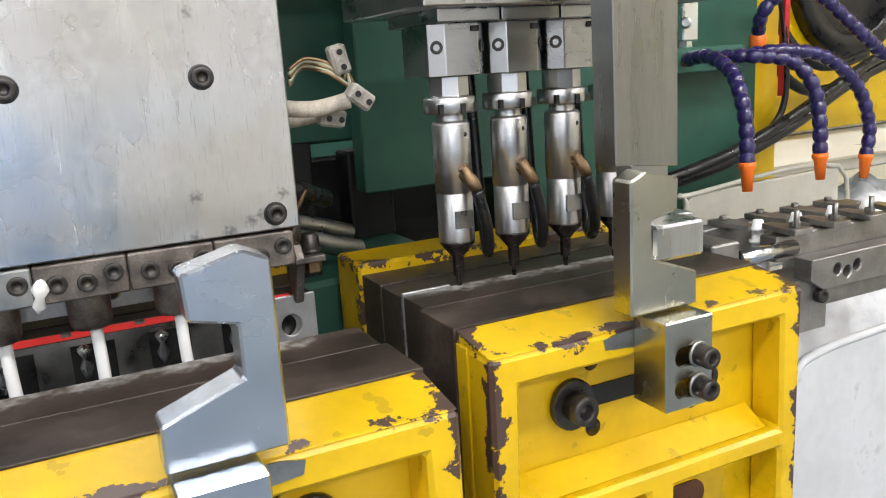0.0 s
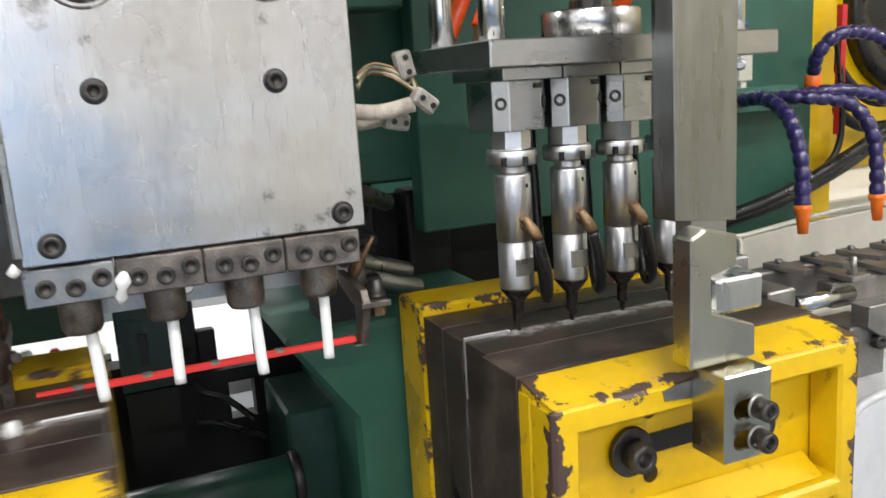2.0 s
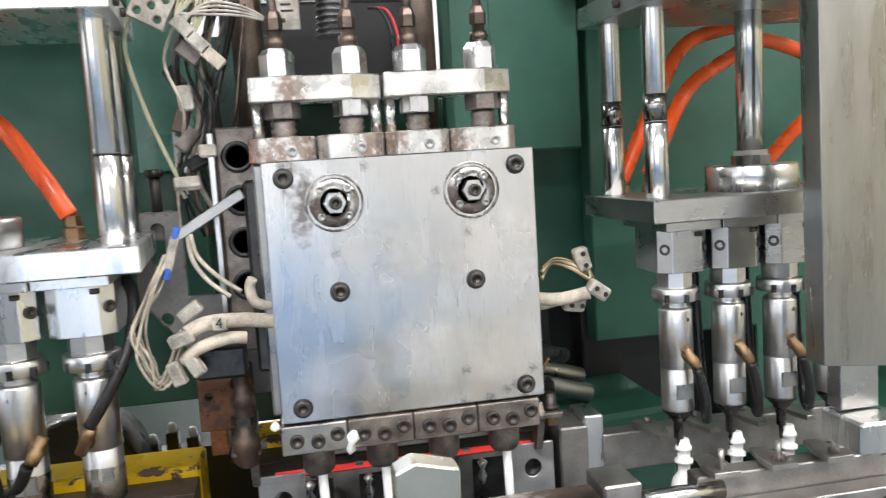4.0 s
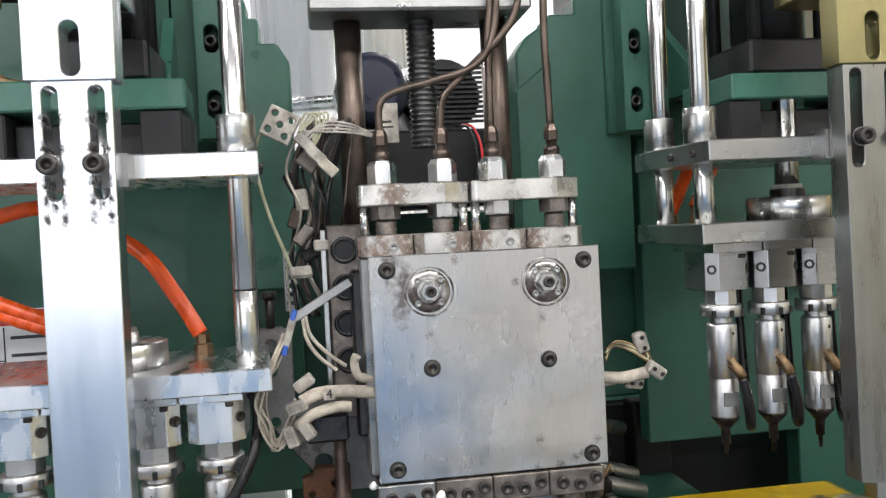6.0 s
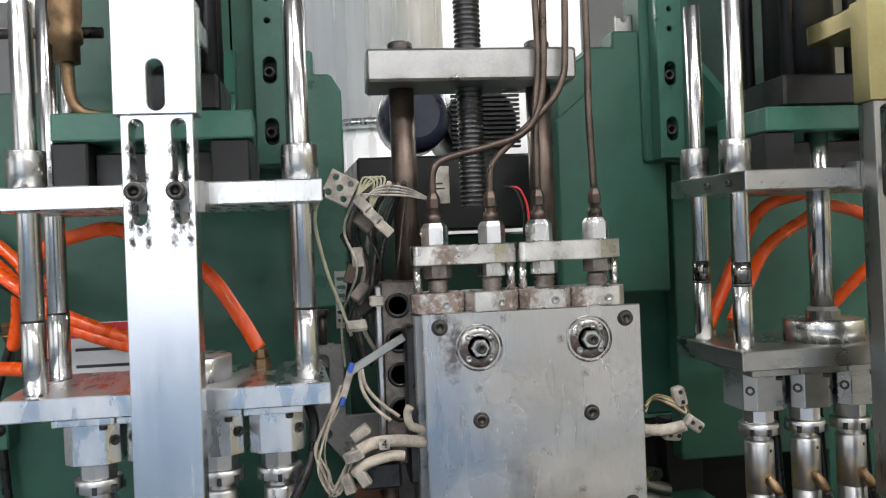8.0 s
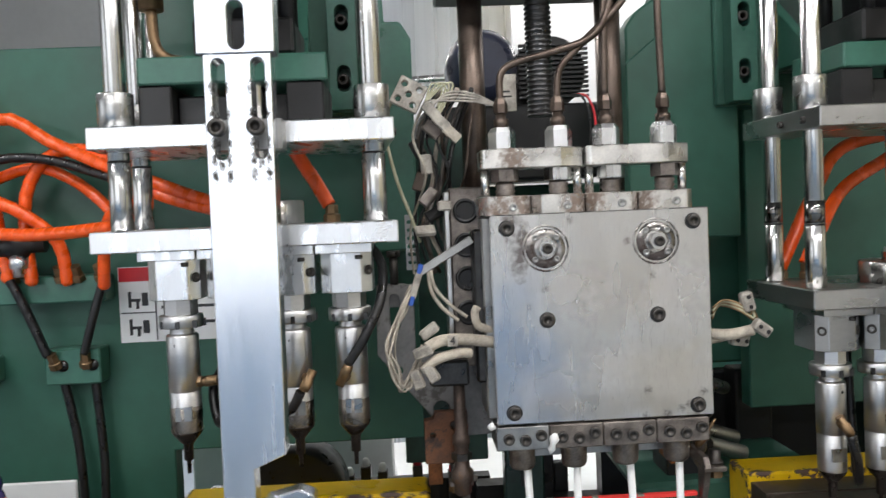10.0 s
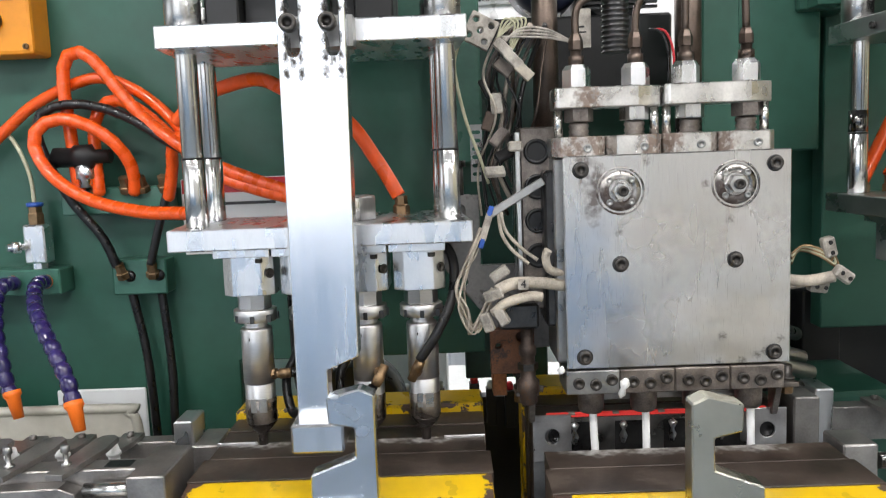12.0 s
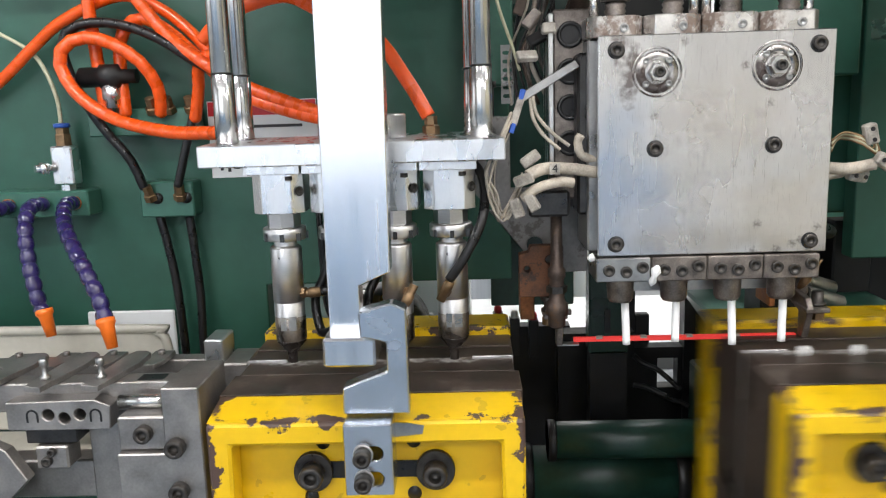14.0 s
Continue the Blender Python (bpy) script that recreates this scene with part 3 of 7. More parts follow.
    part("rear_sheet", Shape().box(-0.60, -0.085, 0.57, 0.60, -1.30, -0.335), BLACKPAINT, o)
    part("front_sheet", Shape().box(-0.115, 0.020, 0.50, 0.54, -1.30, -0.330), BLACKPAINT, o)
    post = part("green_post", Shape().box(-0.075, -0.010, 0.40, 0.44, -0.335, -0.18, 0.003), GREENSHADED, o, "green post with a slot, its shade put into the colour")
    # black foot and block paint in the dark around the post's lower end
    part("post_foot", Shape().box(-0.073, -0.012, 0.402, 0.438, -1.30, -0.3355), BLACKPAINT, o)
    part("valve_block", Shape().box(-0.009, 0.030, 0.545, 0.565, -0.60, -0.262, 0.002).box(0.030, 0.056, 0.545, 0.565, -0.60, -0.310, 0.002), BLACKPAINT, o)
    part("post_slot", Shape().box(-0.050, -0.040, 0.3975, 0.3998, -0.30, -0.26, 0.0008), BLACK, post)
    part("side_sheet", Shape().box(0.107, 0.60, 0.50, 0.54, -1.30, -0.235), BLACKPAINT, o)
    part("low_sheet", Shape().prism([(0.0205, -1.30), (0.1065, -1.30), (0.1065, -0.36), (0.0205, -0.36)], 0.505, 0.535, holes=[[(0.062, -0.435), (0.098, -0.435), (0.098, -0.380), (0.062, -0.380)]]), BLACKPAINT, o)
    part("upper_sheet", Shape().box(-0.235, -0.105, 0.36, 0.38, -0.24, 0.27, 0.002), GREENSHADED, o)
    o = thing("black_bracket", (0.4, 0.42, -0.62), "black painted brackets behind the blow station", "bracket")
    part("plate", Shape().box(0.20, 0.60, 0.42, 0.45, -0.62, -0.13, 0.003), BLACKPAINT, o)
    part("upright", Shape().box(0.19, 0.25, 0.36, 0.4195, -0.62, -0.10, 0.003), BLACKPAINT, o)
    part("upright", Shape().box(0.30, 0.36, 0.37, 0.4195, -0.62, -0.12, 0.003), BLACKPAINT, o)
    for k, (y, z) in enumerate(((0.24, -0.165), (0.27, -0.150))):
        part("slide_rod", Shape().cyl((0.16, y, z - 0.02), (0.27, y + 0.03, z - 0.06), 0.012, 14, 0.002), GREYSTEEL, o)
    part("rod_bracket", Shape().box(0.14, 0.21, 0.23, 0.30, -0.158, -0.145, 0.003).box(0.14, 0.21, 0.23, 0.30, -0.25, -0.19, 0.003), BLACKPAINT, o)


frame_panels()


def station(s):
    """The fixed parts of one blow station; s is -1 or 1, u the distance from the machine's middle."""
    def X(u0, u1):
        return (min(s * u0, s * u1), max(s * u0, s * u1))
    # upper cross plate
    p = thing("cross_plate", (s * 0.38, 0.03, 0.223), "bright machined aluminium cross plate with guide bushes", "machine plate", "blow stations")
    # twin plates: bright side left, dim side right, by colour
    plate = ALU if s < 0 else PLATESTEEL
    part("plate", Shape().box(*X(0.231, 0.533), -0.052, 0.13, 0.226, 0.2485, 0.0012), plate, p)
    for u, y in ((0.25, 0.0), (0.25, 0.098), (0.515, 0.0), (0.515, 0.098)):
        part("guide_bush", Shape().lathe((s * u, y, 0.2485), (0, 0, 1), [(0.0180, 0), (0.0185, 0.0005), (0.0185, 0.038), (0.0180, 0.039), (0.0125, 0.039), (0.0125, 0.03)], 24), BUSH, p)
    screw(p, s * 0.231, 0.03, 0.236, 0.004, (-s, 0, 0))
    screw(p, s * 0.231, -0.02, 0.236, 0.004, (-s, 0, 0))
    # black clamps and the green beam over the plate
    q = thing("cylinder_mount", (s * 0.38, 0.06, 0.25), "green beam on black clamp blocks carrying the hydraulic cylinder", "machine mount", "blow stations")
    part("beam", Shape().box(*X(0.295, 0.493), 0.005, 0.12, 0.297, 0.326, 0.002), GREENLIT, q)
    part("clamp_block", Shape().box(*X(0.296, 0.335), 0.008, 0.11, 0.2500, 0.296, 0.002), BLACKPAINT, q)
    part("clamp_block", Shape().box(*X(0.455, 0.490), 0.008, 0.11, 0.2500, 0.296, 0.002), BLACKPAINT, q)
    part("clamp_block", Shape().box(*X(0.336, 0.454), 0.03, 0.10, 0.2500, 0.287, 0.002), BLACKPAINT, q)
    part("cylinder_barrel", Shape().cyl((s * 0.378, 0.062, 0.326), (s * 0.378, 0.062, 0.80), 0.042, 28), BLACKPAINT, q)
    for u, y in ((0.335, 0.02), (0.42, 0.02), (0.335, 0.105), (0.42, 0.105)):
        part("tie_rod", Shape().cyl((s * u, y, 0.326), (s * u, y, 0.80), 0.008, 12), BLACKPAINT, q)
    part("flange", Shape().box(*X(0.325, 0.43), 0.010, 0.115, 0.3265, 0.365, 0.003), BLACKPAINT, q)
    # green upright with slotted holes
    g = thing("upright_bracket", (s * 0.29, 0.20, 0.285), "green painted upright bracket with slotted screw holes", "bracket", "machine frame")
    holes = [slot(s * 0.2749, 0.390, 0.424, 0.0085), slot(s * 0.2749, 0.312, 0.346, 0.0085), circle(s * 0.276, 0.470, 0.004, 10), circle(s * 0.276, 0.498, 0.004, 10)]
    ol = [(s * 0.256, 0.288), (s * 0.294, 0.288), (s * 0.294, 0.64), (s * 0.256, 0.64)]
    part("slotted_plate", Shape().prism(ol, 0.205, 0.235, holes=holes, bevel=0.001), GREENLIT, g)
    part("backing", Shape().box(*X(0.245, 0.325), 0.236, 0.2995, 0.285, 0.64, 0.003), GREEN, g)
    part("gusset", Shape().prism([(0.10, 0.327), (0.235, 0.327), (0.235, 0.44)], *X(0.318, 0.332), plane="yz", bevel=0.001), GREENLIT, g)
    # right web takes the shaded green copy, for the dark right corner
    part("web", Shape().box(*X(0.318, 0.56), 0.236, 0.256, 0.33, 0.62, 0.003), GREEN if s < 0 else GREENSHADED, g)
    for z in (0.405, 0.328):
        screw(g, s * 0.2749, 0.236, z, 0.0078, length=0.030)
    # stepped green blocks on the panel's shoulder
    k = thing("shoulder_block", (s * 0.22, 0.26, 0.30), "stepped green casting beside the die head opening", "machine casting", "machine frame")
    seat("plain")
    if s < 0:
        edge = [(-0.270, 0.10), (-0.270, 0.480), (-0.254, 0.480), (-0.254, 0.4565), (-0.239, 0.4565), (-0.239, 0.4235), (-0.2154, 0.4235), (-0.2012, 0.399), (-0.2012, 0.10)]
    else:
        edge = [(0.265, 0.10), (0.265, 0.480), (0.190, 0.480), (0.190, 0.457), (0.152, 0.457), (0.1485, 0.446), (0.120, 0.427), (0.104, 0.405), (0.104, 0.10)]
    # left casting in the lit green copy, right one in the plain green
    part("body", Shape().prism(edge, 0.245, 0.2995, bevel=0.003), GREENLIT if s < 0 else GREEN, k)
    if s > 0:
        part("sloped_rib", Shape().prism([(0.100, 0.10), (0.100, 0.352), (0.150, 0.392), (0.150, 0.10)], 0.233, 0.2448, bevel=0.002), GREEN, k)
        eye = part("eye_bolt", Shape().prism([(0.205, 0.4802), (0.205, 0.505)] + arc(0.217, 0.505, 0.012, 180, 0, 10) + [(0.229, 0.4802)], 0.265, 0.273, holes=[circle(0.217, 0.503, 0.005, 12)], bevel=0.001), GREYSTEEL, k, "grey steel lifting eye")
    # the slotted tie bar with its foot
    seat("bar%d" % s)
    fz = 0.006 if s < 0 else -0.003
    t = thing("tie_bar", (s * 0.38, -0.085, -0.175), "bright brushed steel tie bar with worn adjusting slots" if s < 0 else "grey steel tie bar with worn adjusting slots", "tie bar", "blow stations")
    # same bar on both sides; the right colour holds its dimmer light
    m = BARSTEEL if s < 0 else DIMBAR
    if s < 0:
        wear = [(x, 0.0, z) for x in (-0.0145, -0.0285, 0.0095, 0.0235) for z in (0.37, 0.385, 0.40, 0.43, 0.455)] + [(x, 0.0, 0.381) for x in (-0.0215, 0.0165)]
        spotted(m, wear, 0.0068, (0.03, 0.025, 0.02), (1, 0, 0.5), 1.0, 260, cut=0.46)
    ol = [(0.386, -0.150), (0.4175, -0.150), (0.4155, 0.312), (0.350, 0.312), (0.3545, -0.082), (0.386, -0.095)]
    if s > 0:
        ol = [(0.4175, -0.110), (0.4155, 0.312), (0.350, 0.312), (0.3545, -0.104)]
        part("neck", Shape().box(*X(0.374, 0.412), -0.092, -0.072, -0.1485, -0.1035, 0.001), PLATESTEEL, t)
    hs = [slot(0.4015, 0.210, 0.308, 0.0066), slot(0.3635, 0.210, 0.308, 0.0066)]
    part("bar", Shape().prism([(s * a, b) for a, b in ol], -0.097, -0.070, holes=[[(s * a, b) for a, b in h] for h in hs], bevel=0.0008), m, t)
    # right head's olive is the reflected yellow put into its colour
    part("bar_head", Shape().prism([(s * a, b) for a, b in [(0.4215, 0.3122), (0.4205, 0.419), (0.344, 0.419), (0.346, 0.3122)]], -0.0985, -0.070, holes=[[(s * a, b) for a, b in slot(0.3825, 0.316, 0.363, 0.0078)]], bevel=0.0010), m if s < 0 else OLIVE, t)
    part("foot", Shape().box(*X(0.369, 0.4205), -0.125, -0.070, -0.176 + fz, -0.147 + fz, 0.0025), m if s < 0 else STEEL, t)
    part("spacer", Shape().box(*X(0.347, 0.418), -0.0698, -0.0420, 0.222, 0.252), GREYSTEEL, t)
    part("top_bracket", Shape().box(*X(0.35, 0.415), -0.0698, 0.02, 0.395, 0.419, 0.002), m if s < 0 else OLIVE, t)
    for u in (0.4035, 0.3665):
        washer(t, s * u, -0.0970, 0.2405, 0.0095, t=0.0015, material=GREYSTEEL)
        screw(t, s * u, -0.0985, 0.2405, 0.0087, length=0.011)
    for u in (0.36, 0.405):
        screw(t, s * u, -0.083, 0.419, 0.006, (0, 0, 1), material=GREYSTEEL)
    return t


for side in (-1, 1):
    seat("station%d" % side)
    station(side)


# ---- the blow pin units, which ride up and down ----
PIN_U = (0.283, 0.344, 0.405, 0.466)


def pin_unit(s):
    def X(u0, u1):
        return (min(s * u0, s * u1), max(s * u0, s * u1))
    o = thing("blow_pin_unit", (s * 0.375, 0.035, 0.024), "pin plate with four steel blow pins on chromed guide rods", "blow unit", "blow stations")
    # left pin plate bright, right one darkened for its dimmer light
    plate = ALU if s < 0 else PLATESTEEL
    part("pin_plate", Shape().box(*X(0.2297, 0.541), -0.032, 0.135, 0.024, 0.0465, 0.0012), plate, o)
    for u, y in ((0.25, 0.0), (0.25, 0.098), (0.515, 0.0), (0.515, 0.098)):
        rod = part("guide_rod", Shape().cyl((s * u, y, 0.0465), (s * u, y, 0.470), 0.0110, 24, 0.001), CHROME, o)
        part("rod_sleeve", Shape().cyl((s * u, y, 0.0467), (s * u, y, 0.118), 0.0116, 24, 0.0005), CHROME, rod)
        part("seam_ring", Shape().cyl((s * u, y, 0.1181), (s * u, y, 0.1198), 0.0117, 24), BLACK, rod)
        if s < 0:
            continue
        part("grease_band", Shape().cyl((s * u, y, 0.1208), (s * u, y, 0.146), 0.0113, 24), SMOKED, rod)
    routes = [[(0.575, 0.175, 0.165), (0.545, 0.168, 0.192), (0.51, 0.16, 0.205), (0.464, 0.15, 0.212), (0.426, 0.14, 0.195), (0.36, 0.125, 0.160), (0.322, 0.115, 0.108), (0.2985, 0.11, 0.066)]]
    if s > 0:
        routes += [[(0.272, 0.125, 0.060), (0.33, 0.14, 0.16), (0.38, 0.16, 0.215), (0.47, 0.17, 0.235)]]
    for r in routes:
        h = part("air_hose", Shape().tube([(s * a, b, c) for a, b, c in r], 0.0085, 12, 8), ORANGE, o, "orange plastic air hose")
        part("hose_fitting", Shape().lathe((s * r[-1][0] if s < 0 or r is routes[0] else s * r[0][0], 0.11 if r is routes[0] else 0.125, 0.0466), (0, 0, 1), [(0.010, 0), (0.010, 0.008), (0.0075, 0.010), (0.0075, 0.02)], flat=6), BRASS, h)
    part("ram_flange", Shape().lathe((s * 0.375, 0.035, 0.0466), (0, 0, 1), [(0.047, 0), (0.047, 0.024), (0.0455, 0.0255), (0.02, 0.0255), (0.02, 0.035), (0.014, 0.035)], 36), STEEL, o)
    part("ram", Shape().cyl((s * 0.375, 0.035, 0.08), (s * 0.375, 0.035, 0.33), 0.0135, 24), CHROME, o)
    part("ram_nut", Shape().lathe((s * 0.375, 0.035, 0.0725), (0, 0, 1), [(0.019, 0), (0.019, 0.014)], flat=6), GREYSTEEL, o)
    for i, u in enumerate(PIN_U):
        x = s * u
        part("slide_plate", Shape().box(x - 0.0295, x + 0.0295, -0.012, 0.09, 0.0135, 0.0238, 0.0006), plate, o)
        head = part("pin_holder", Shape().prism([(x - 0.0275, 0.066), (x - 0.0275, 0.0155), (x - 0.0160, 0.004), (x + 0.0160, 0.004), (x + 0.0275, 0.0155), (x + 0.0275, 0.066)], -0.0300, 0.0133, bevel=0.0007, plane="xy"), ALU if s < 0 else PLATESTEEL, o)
        for k in (-1, 1):
            screw(head, x + k * 0.0219, 0.0099, -0.0060, 0.0056, (k * 0.7071, -0.7071, 0), length=0.0007)
        screw(head, x + 0.012, 0.004, 0.0105, 0.0042, (0, 0, -1))
        pin = part("blow_pin", Shape().lathe((x, 0.033, -0.205), (0, 0, 1), [
            (0.0040, 0.028), (0.0166, 0.0285), (0.0168, 0.030), (0.0168, 0.072), (0.0164, 0.0725), (0.0164, 0.0735), (0.0173, 0.074),
            (0.0173, 0.1335), (0.0160, 0.1362), (0.0125, 0.1366), (0.0130, 0.1378), (0.0122, 0.139), (0.0130, 0.1402), (0.0122, 0.1415), (0.0125, 0.1480)], 28), PINSTEEL, o)
        part("tip_cone", Shape().lathe((x, 0.033, -0.205), (0, 0, 1), [(0.0022, -0.019), (0.0026, -0.005), (0.0052, -0.004), (0.0054, 0.0135), (0.0064, 0.0145), (0.0160, 0.0260), (0.0167, 0.0278), (0.0167, 0.0284)], 24), TIPDARK, pin, "dark conical pin tip")
        if s < 0:
            part("tip_sleeve", Shape().lathe((x, 0.033, -0.205), (0, 0, 1), [(0.0168, 0.0286), (0.0172, 0.0295), (0.0172, 0.0560), (0.0168, 0.0565)], 24), BURNT, pin, "brown heat-tinted sleeve")
        part("lock_ring", Shape().lathe((x, 0.033, -0.0615), (0, 0, 1), [(0.0170, 0), (0.0222, 0), (0.0235, 0.0012), (0.0235, 0.0130), (0.0225, 0.0140), (0.0170, 0.0140)], 30), PINSTEEL, pin)
        for a in (-2.4, -1.57, -0.75, 0.1):
            c0 = Vector((x + 0.0233 * math.cos(a), 0.033 + 0.0233 * math.sin(a), 0))
            part("notch", Shape().box(c0.x - 0.0022, c0.x + 0.0022, c0.y - 0.0022, c0.y + 0.0022, -0.0610, -0.0530), DARKSTEEL, pin)
        part("hex_collar", Shape().lathe((x, 0.033, -0.0474), (0, 0, 1), [(0.0180, 0), (0.0186, 0.001), (0.0186, 0.0165), (0.0180, 0.0172)], flat=8), PINSTEEL, pin)
        part("vent_hole", Shape().lathe((x + s * 0.0045, 0.0164, -0.0800), (0, -1, 0), [(0.0021, 0), (0.0021, 0.0002), (0, 0.0002)], 12), BLACK, pin)
        part("wrench_flat", Shape().box(x - 0.009, x + 0.009, 0.0160, 0.0195, -0.163, -0.147, 0.0005), GREYSTEEL, pin)
        # brass elbow and air hose
        if s > 0:
            d = Vector((0.10, -0.99, 0)).normalized()
        elif i == 0:
            d = Vector((-0.45, -0.89, 0)).normalized()
        elif i == 3:
            d = Vector((0.97, -0.25, 0)).normalized()
        else:
            d = Vector((0.6, -0.8, 0)).normalized()
        a = Vector((x, 0.033, -0.116 if s > 0 else -0.122)) + d * 0.0165
        e = part("elbow_fitting", Shape().lathe(a, d, [(0.0062, 0), (0.0062, 0.004)], flat=6).cyl(a + d * 0.003, a + d * 0.009, 0.0050, 12, 0.0008), BRASS, pin, "grimy brass hose elbow")
        c = a + d * 0.0065
        if s > 0:
            w = Vector((0.50, -0.1, -0.86)).normalized()
        elif i == 0:
            w = Vector((0.45, -0.1, 0.88)).normalized()
        elif i == 3:
            w = Vector((0.98, -0.1, 0.1)).normalized()
        else:
            w = Vector((-0.45, -0.2, -0.87)).normalized()
        part("hex_coupling", Shape().lathe(c - w * 0.010, w, [(0.0050, 0), (0.0050, 0.011), (0.0060, 0.012), (0.0060, 0.019), (0.0052, 0.025)], 12), BRASS, e)
        h = c + w * 0.016
        if s > 0:
            loop = [h, h + Vector((0.008, 0, -0.03)), h + Vector((0.016, 0.012, -0.056)), h + Vector((0.030, 0.040, -0.060)), h + Vector((0.033, 0.055, 0.0)), h + Vector((0.030, 0.060, 0.12))]
        elif i == 0:
            loop = [h, h + Vector((0.020, -0.004, 0.030)), h + Vector((0.038, 0.006, 0.068)), h + Vector((0.040, 0.03, 0.105)), h + Vector((0.026, 0.05, 0.128))]
        elif i == 3:
            loop = [h, h + Vector((0.018, 0.01, -0.006)), h + Vector((0.030, 0.03, -0.03)), h + Vector((0.020, 0.045, -0.055)), h + Vector((0.0, 0.05, -0.03)), h + Vector((-0.004, 0.055, 0.05)), h + Vector((-0.006, 0.06, 0.12))]
        else:
            loop = [h, h + Vector((-0.014, 0.01, -0.024)), h + Vector((-0.034, 0.03, -0.035)), h + Vector((-0.042, 0.045, 0.0)), h + Vector((-0.030, 0.055, 0.03)), h + Vector((-0.014, 0.06, 0.10))]
        part("air_hose", Shape().tube(loop, 0.0054, 10, 6), BLACK, pin, "black rubber air hose")
    return o


PINS = {}
for side in (-1, 1):
    seat("pins%d" % side)
    PINS[side] = pin_unit(side)


# ---- the moulds: front and back halves ----
MOULD_C, MOULD_H, MOULD_TOP = 0.376, 0.160, -0.213
MOULD_Z = -0.219     # height of the moulds' top faces in the machine


def mould_front(s):
    c, h, top = s * MOULD_C, MOULD_H, MOULD_TOP
    o = thing("mould_front_half", (c, -0.05, -0.80), "front mould half on a chipped yellow platen with a steel hook", "mould half", "blow moulds")
    paint = chipped("chipped_yellow_paint", YPAINT, PRIMER, 0.0, h, 0.628, -0.0745, 0.30)
    y0 = -0.117
    sh = Shape().box(c - h, c + h, -0.0845, -0.0682, -0.80, top - 0.0092, 0.001)
    part("platen_web", sh, paint, o)
    part("sloped_lip", Shape().prism([(-0.1155, top - 0.0090), (-0.1150, top - 0.0082), (-0.0720, top - 0.0003), (-0.0684, top - 0.0003), (-0.0684, top - 0.0090)], c - h + 0.001, c + h - 0.001, plane="yz", bevel=0.0006), paint, o)
    part("platen_rim", Shape().prism([(c - h, -0.80), (c + h, -0.80), (c + h, top - 0.0092), (c - h, top - 0.0092)], y0, -0.0845, bevel=0.003, holes=[
        [(c - h + 0.022, -0.345), (c - h + 0.024, top - 0.031), (c + h - 0.024, top - 0.031), (c + h - 0.022, -0.345)],
        [(c - h + 0.022, -0.56), (c - h + 0.022, -0.362), (c - 0.014, -0.362), (c - 0.014, -0.56)],
        [(c + 0.014, -0.56), (c + 0.014, -0.362), (c + h - 0.022, -0.362), (c + h - 0.022, -0.56)],
        [(c - h + 0.022, -0.76), (c - h + 0.022, -0.59), (c + h - 0.022, -0.59), (c + h - 0.022, -0.76)]]), paint, o)
    part("sloped_shelf", Shape().prism([(-0.0855, -0.3440), (-0.0855, -0.330), (-0.108, -0.3440)], c - h + 0.03, c + h - 0.03, plane="yz"), paint, o)
    steel = spotted(mat("oily_mould_steel_front", (0.044, 0.032, 0.025), 0.42, 0.22, 0.55, 16, 0.18, 160, second=(0.095, 0.074, 0.058)),
                    [(s * (u * (1.052 if s < 0 else 0.972) - 0.010 * (s < 0) - MOULD_C), 0.0885, 0.628) for u in PIN_U], 0.050, (0.60, 0.585, 0.56), (0.7, 1.3, 1), 0.62, 110, cut=0.50)
    part("backing_plate", Shape().box(c - h - 0.0010, c + h + 0.0010, -0.0680, -0.012, -0.80, top + 0.001, 0.0006), steel, o)
    part("cavity_block", Shape().box(c - h + 0.004, c + h - 0.004, -0.0118, 0.0325, -0.62, top + 0.0012, 0.0006), steel, o)
    for u in PIN_U:
        x = s * u
        part("cavity_insert", Shape().box(x - 0.024, x + 0.024, 0.0327, 0.0335, -0.50, top - 0.018), GREYSTEEL, o)
    # hook and its base
    hk = [(0.336, -0.205), (0.336, -0.1085), (0.350, -0.1025), (0.3815, -0.1100), (0.3805, -0.1330), (0.3560, -0.1380), (0.3565, -0.1650), (0.4000, -0.1800), (0.4005, -0.205)]
    # same steel, tinted by what each side reflects
    steel_h = HOOKSTEEL if s < 0 else HOOKGREY
    dz = -0.002
    dx = -0.008
    hk = [(a + dx, b) for a, b in hk]
    hook = part("hook", Shape().prism([(s * a, b + dz) for a, b in hk], -0.135, -0.1145, bevel=0.0015), steel_h, o, "steel lifting hook with a square jaw")
    ol = [(0.3525 + dx, -0.275 + dz), (0.3525 + dx, -0.2075 + dz), (0.399 + dx, -0.2075 + dz), (0.399 + dx, -0.275 + dz)]
    hs = [[(s * a, b) for a, b in hslot(0.362 + dx, 0.388 + dx, z + dz, 0.0065)] for z in (-0.2350, -0.2590)]
    part("hook_base", Shape().prism([(s * a, b) for a, b in ol], -0.152, -0.1175, holes=hs, bevel=0.0012), steel_h, hook)
    for z in (-0.2350, -0.2590):
        washer(hook, s * (0.3805 + dx + (0.003 if s > 0 else 0)), -0.152, z + dz, 0.0098, t=0.0025, material=GREYSTEEL)
        screw(hook, s * (0.3805 + dx + (0.003 if s > 0 else 0)), -0.1545, z + dz, 0.0085, length=0.013)
    part("bare_patch", Shape().prism([(s * a, b) for a, b in [(0.318, -0.234), (0.350, -0.237), (0.350, -0.2225), (0.330, -0.2235), (0.316, -0.226)]], -0.1178, -0.1165), GREYSTEEL, o, "scraped bare metal patch")
